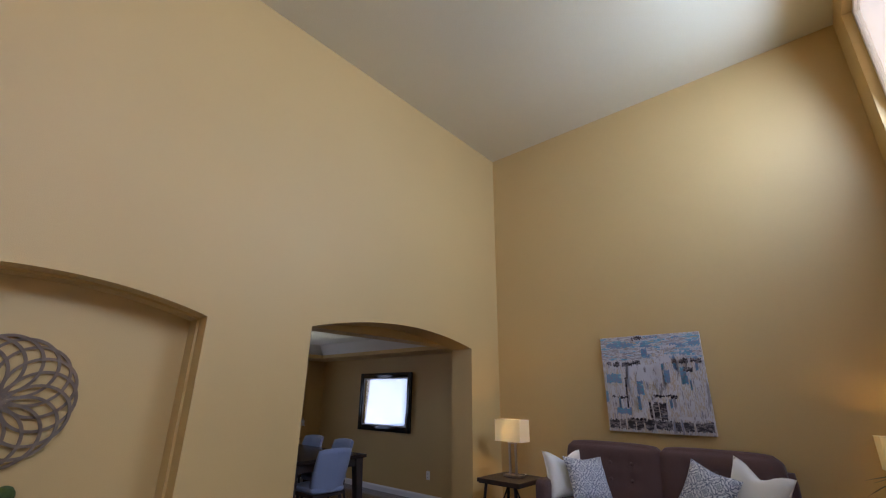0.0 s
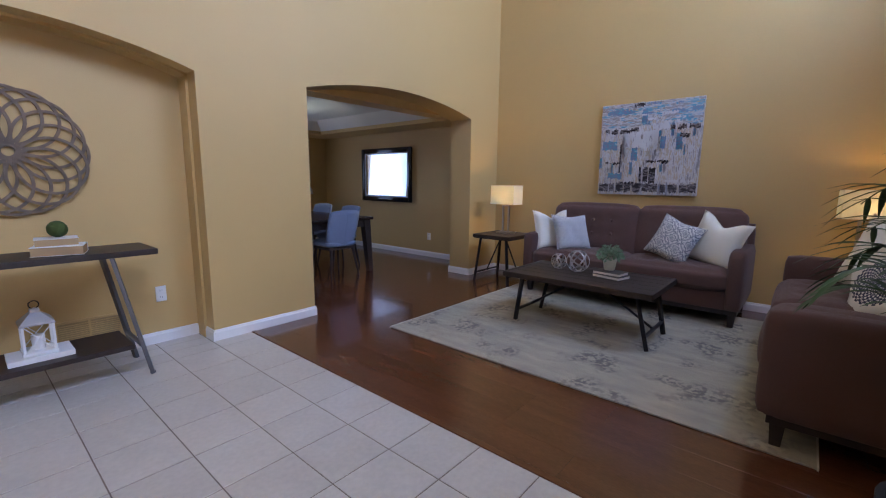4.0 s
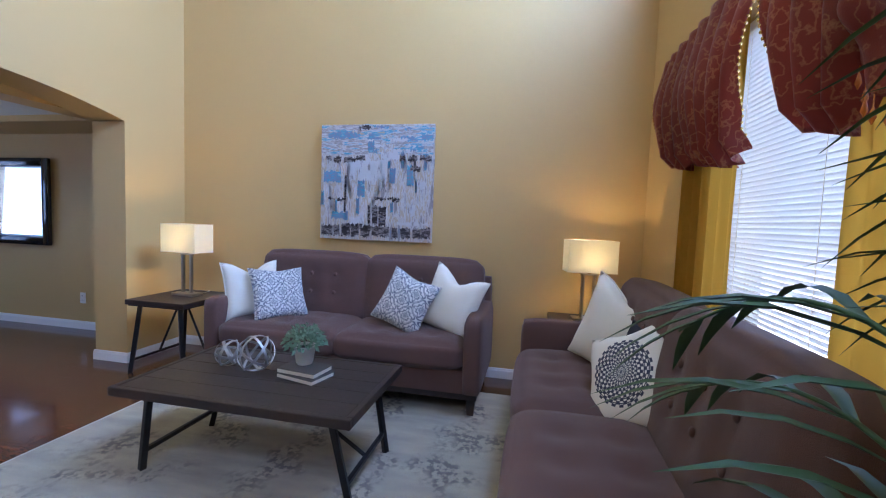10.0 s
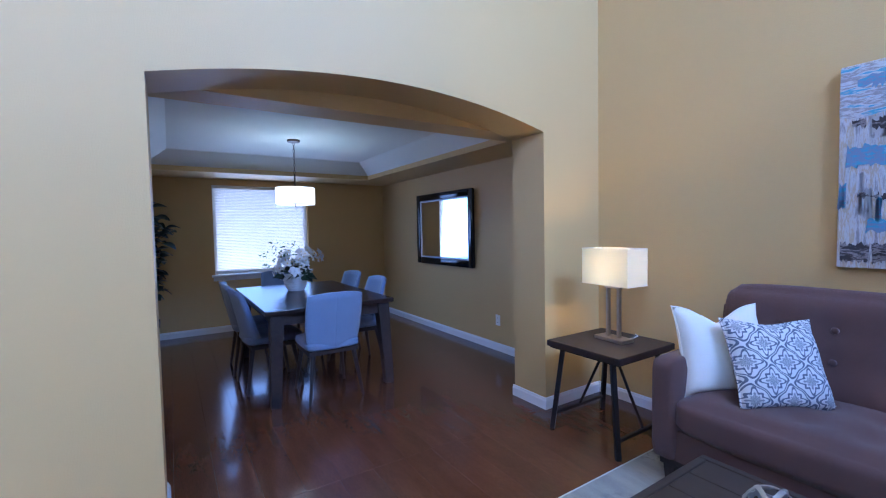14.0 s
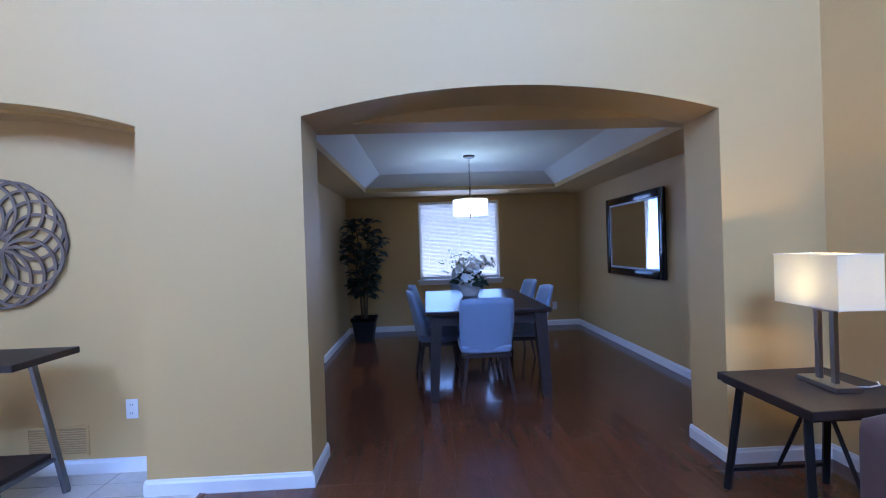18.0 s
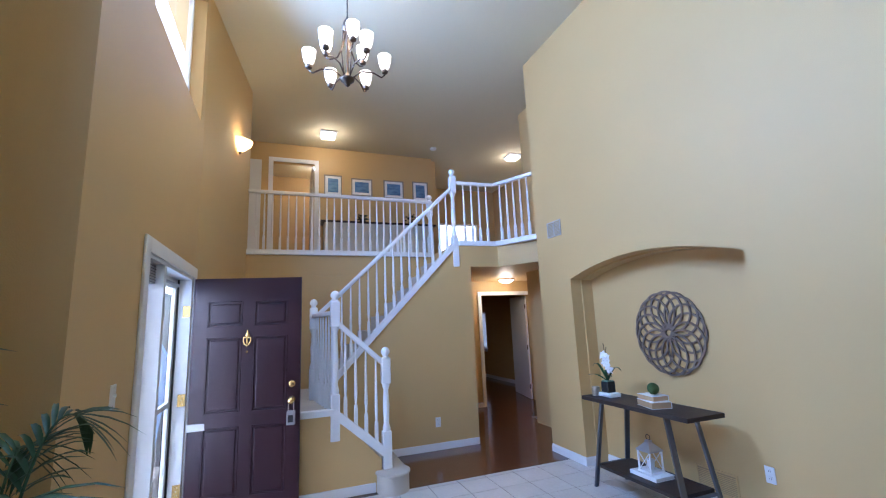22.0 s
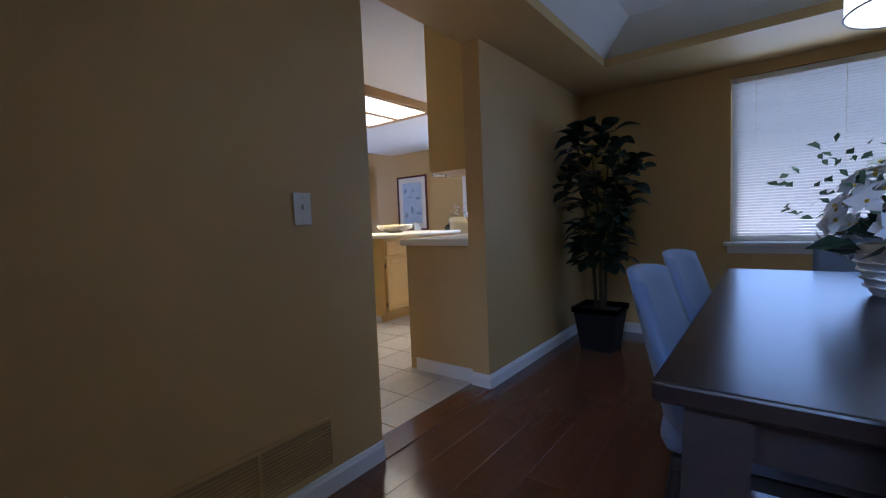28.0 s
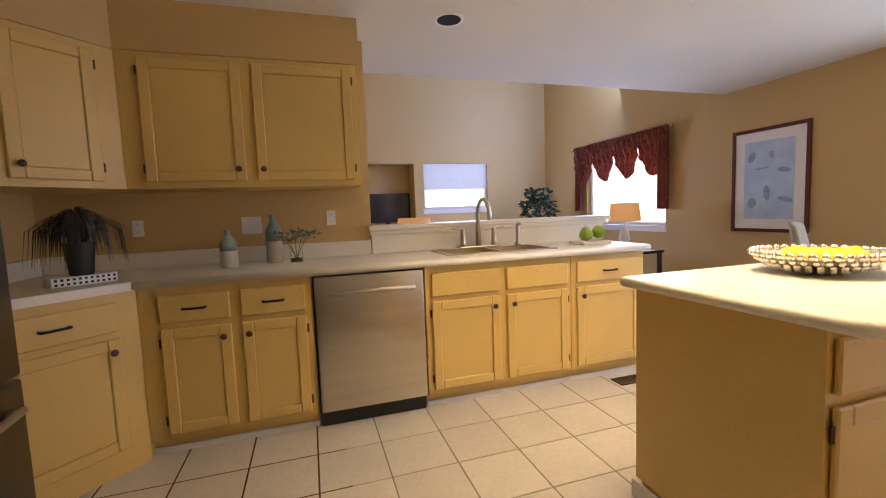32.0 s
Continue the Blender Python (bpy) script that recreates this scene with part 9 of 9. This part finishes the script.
for x in (-5.27, -3.18):
    b = bmesh.new()
    bmesh.ops.create_uvsphere(b, u_segments=12, v_segments=8, radius=0.03, matrix=Matrix.Translation((x, KN - 0.09, 2.16)))
    part("finial", b, BRASS, cu2, "", True)
for k in range(4):
    x0 = -5.2 + k * 0.49
    part("swag", swag(bmesh.new(), x0, x0 + 0.52, KN - 0.145, 2.18, 0.62 if 0 < k < 3 else 0.62, 5), REDCLOTH, cu2, "scalloped red valance", True)
for x0, x1 in ((-5.22, -5.02), (-3.42, -3.22)):
    part("jabot", drape(bmesh.new(), x0, x1, KN - 0.085, 1.12, 2.16, 3, 0.02, 24), REDCLOTH, cu2, "red side jabot", True)
tv = thing("television", "flat black television in the wall niche", "television", pose(-6.60, 7.86, 1.0))
part("screen", bx(-0.02, 0.02, -0.42, 0.42, 0.04, 0.56, 0.006), material("tv_black", (0.01, 0.01, 0.02), 0.12), tv)
part("stand", bx(-0.06, 0.08, -0.16, 0.16, -0.05, -0.035), BLACK, tv)
part("stand_neck", bx(-0.012, 0.012, -0.04, 0.04, -0.035, 0.045), BLACK, tv)
structure("shelf_ledge", bx(-6.75, -6.1, 7.0, 10.2, 0.90, 0.945, 0.006), TRIM, "white mantel ledge along the wall", "trim")
fl_ = thing("table_lamp", "lit table lamp with tan drum shade", "lamp", pose(-3.42, 10.36, 0.62))
part("lamp_base", lathe(bmesh.new(), [(0.07, 0), (0.075, 0.01), (0.04, 0.04), (0.07, 0.14), (0.05, 0.24), (0.012, 0.28), (0.012, 0.36)], 20), WHITEPOT, fl_, "", True)
part("shade", lathe(bmesh.new(), [(0.20, 0.36), (0.17, 0.60), (0.168, 0.60), (0.198, 0.36)], 28), thin("tan_shade", (0.75, 0.55, 0.30), 0.5, ((1.0, 0.62, 0.25), 0.22)), fl_, "tan fabric shade", 40)
et = thing("side_table", "dark side table by the family room window", "side table", pose(-3.42, 10.36, 0))
part("tabletop", bx(-0.35, 0.35, -0.30, 0.30, 0.585, 0.619, 0.004), DARKWOOD, et)
for sx in (-1, 1):
    for sy in (-1, 1):
        part("leg", bx(sx * 0.31 - 0.02, sx * 0.31 + 0.02, sy * 0.26 - 0.02, sy * 0.26 + 0.02, 0, 0.5845), DARKWOOD, et)
fp2 = thing("potted_plant", "dark leafy plant standing in the family room corner", "plant", pose(-5.45, 10.3, 0))
part("pot", lathe(bmesh.new(), [(0.15, 0), (0.2, 0.35), (0.19, 0.35)], 20), BLACK, fp2)
part("stem", tube(bmesh.new(), [(0, 0, 0.3), (0.02, 0, 0.8), (0, 0.02, 1.2)], 0.02, 8), STEM, fp2)
part("foliage", leafy(bmesh.new(), (0, 0, 1.02), 260, 0.30, 0.55, 0.12, random.Random(6)), DARKLEAF, fp2)
skirting("baseboard", "y", -6.3, 1, 6.75, KN)
copy_thing(et, pose(-3.3, 7.55, 0) @ Matrix.Diagonal((0.8, 0.8, 0.87, 1)))
copy_thing(fl_, pose(-3.3, 7.55, 0.5395))

# ---- floor tiles and planks, piece by piece ----
SHAPES = {}


def slab_piece(name, parent, x0, x1, y0, y1, mat, edge):
    """One tile or plank; alike sizes share one mesh."""
    w, d = round(x1 - x0, 3), round(y1 - y0, 3)
    if w < 0.012 or d < 0.012:
        return
    key = (name, w, d)
    if key not in SHAPES:
        SHAPES[key] = bpy.data.meshes.new(name)
        bm = bmesh.new()
        e = edge
        lo = [bm.verts.new((sx * w / 2, sy * d / 2, -0.009)) for sx, sy in ((-1, -1), (1, -1), (1, 1), (-1, 1))]
        mid = [bm.verts.new((sx * w / 2, sy * d / 2, -e)) for sx, sy in ((-1, -1), (1, -1), (1, 1), (-1, 1))]
        hi = [bm.verts.new((sx * (w / 2 - e), sy * (d / 2 - e), 0)) for sx, sy in ((-1, -1), (1, -1), (1, 1), (-1, 1))]
        for a, b in ((lo, mid), (mid, hi)):
            for k in range(4):
                bm.faces.new((a[k], a[(k + 1) % 4], b[(k + 1) % 4], b[k]))
        bm.faces.new(hi)
        finish(SHAPES[key], bm, mat, False)
    piece(name, SHAPES[key], parent, Matrix.Translation(((x0 + x1) / 2, (y0 + y1) / 2, 0)))


def cuts(a0, a1, start, pitch):
    """Joint lines between a0 and a1, on a grid through start."""
    k = math.ceil((a0 - start) / pitch + 0.02)
    out = [a0]
    while start + k * pitch < a1 - 0.01:
        out.append(start + k * pitch)
        k += 1
    return out + [a1]


def tiles(parent, x0, x1, y0, y1, sx, sy, px, py, joint):
    xs, ys = cuts(x0, x1, sx, px), cuts(y0, y1, sy, py)
    for xa, xb in zip(xs, xs[1:]):
        for ya, yb in zip(ys, ys[1:]):
            slab_piece("tile", parent, xa + joint / 2, xb - joint / 2, ya + joint / 2, yb - joint / 2, TILE, 0.0015)


def planks(parent, x0, x1, y0, y1, width, length, seed):
    rnd = random.Random(seed)
    xs = cuts(x0, x1, x0, width)
    for xa, xb in zip(xs, xs[1:]):
        ys = cuts(y0, y1, y0 - rnd.choice((0.15, 0.35, 0.55, 0.75, 0.95)), length)
        for ya, yb in zip(ys, ys[1:]):
            slab_piece("plank", parent, xa + 0.0004, xb - 0.0004, ya + 0.0004, yb - 0.0004, WOODFLOOR, 0.0006)


ob = bpy.data.objects
tiles(ob["floor_tile_foyer"], -0.4, XTILE - 0.012, YF, YA, 1.82, 2.26, 0.307, 0.308, 0.006)
tiles(ob["floor_tile_foyer"], NX0, NX1, YA, YA + NDEPTH, 1.82, 2.26, 0.307, 0.308, 0.006)
tiles(ob["floor_tile_kitchen"], -2.4, WX - T - 0.02, 5.0, KN, -1.042, 6.457, 0.316, 0.3185, 0.006)
planks(ob["floor_wood_living"], XTILE + 0.022, XE, YS, YA, 0.192, 1.21, 5)
planks(ob["floor_wood_dining"], WX, XD, YA, DN, 0.192, 1.21, 6)
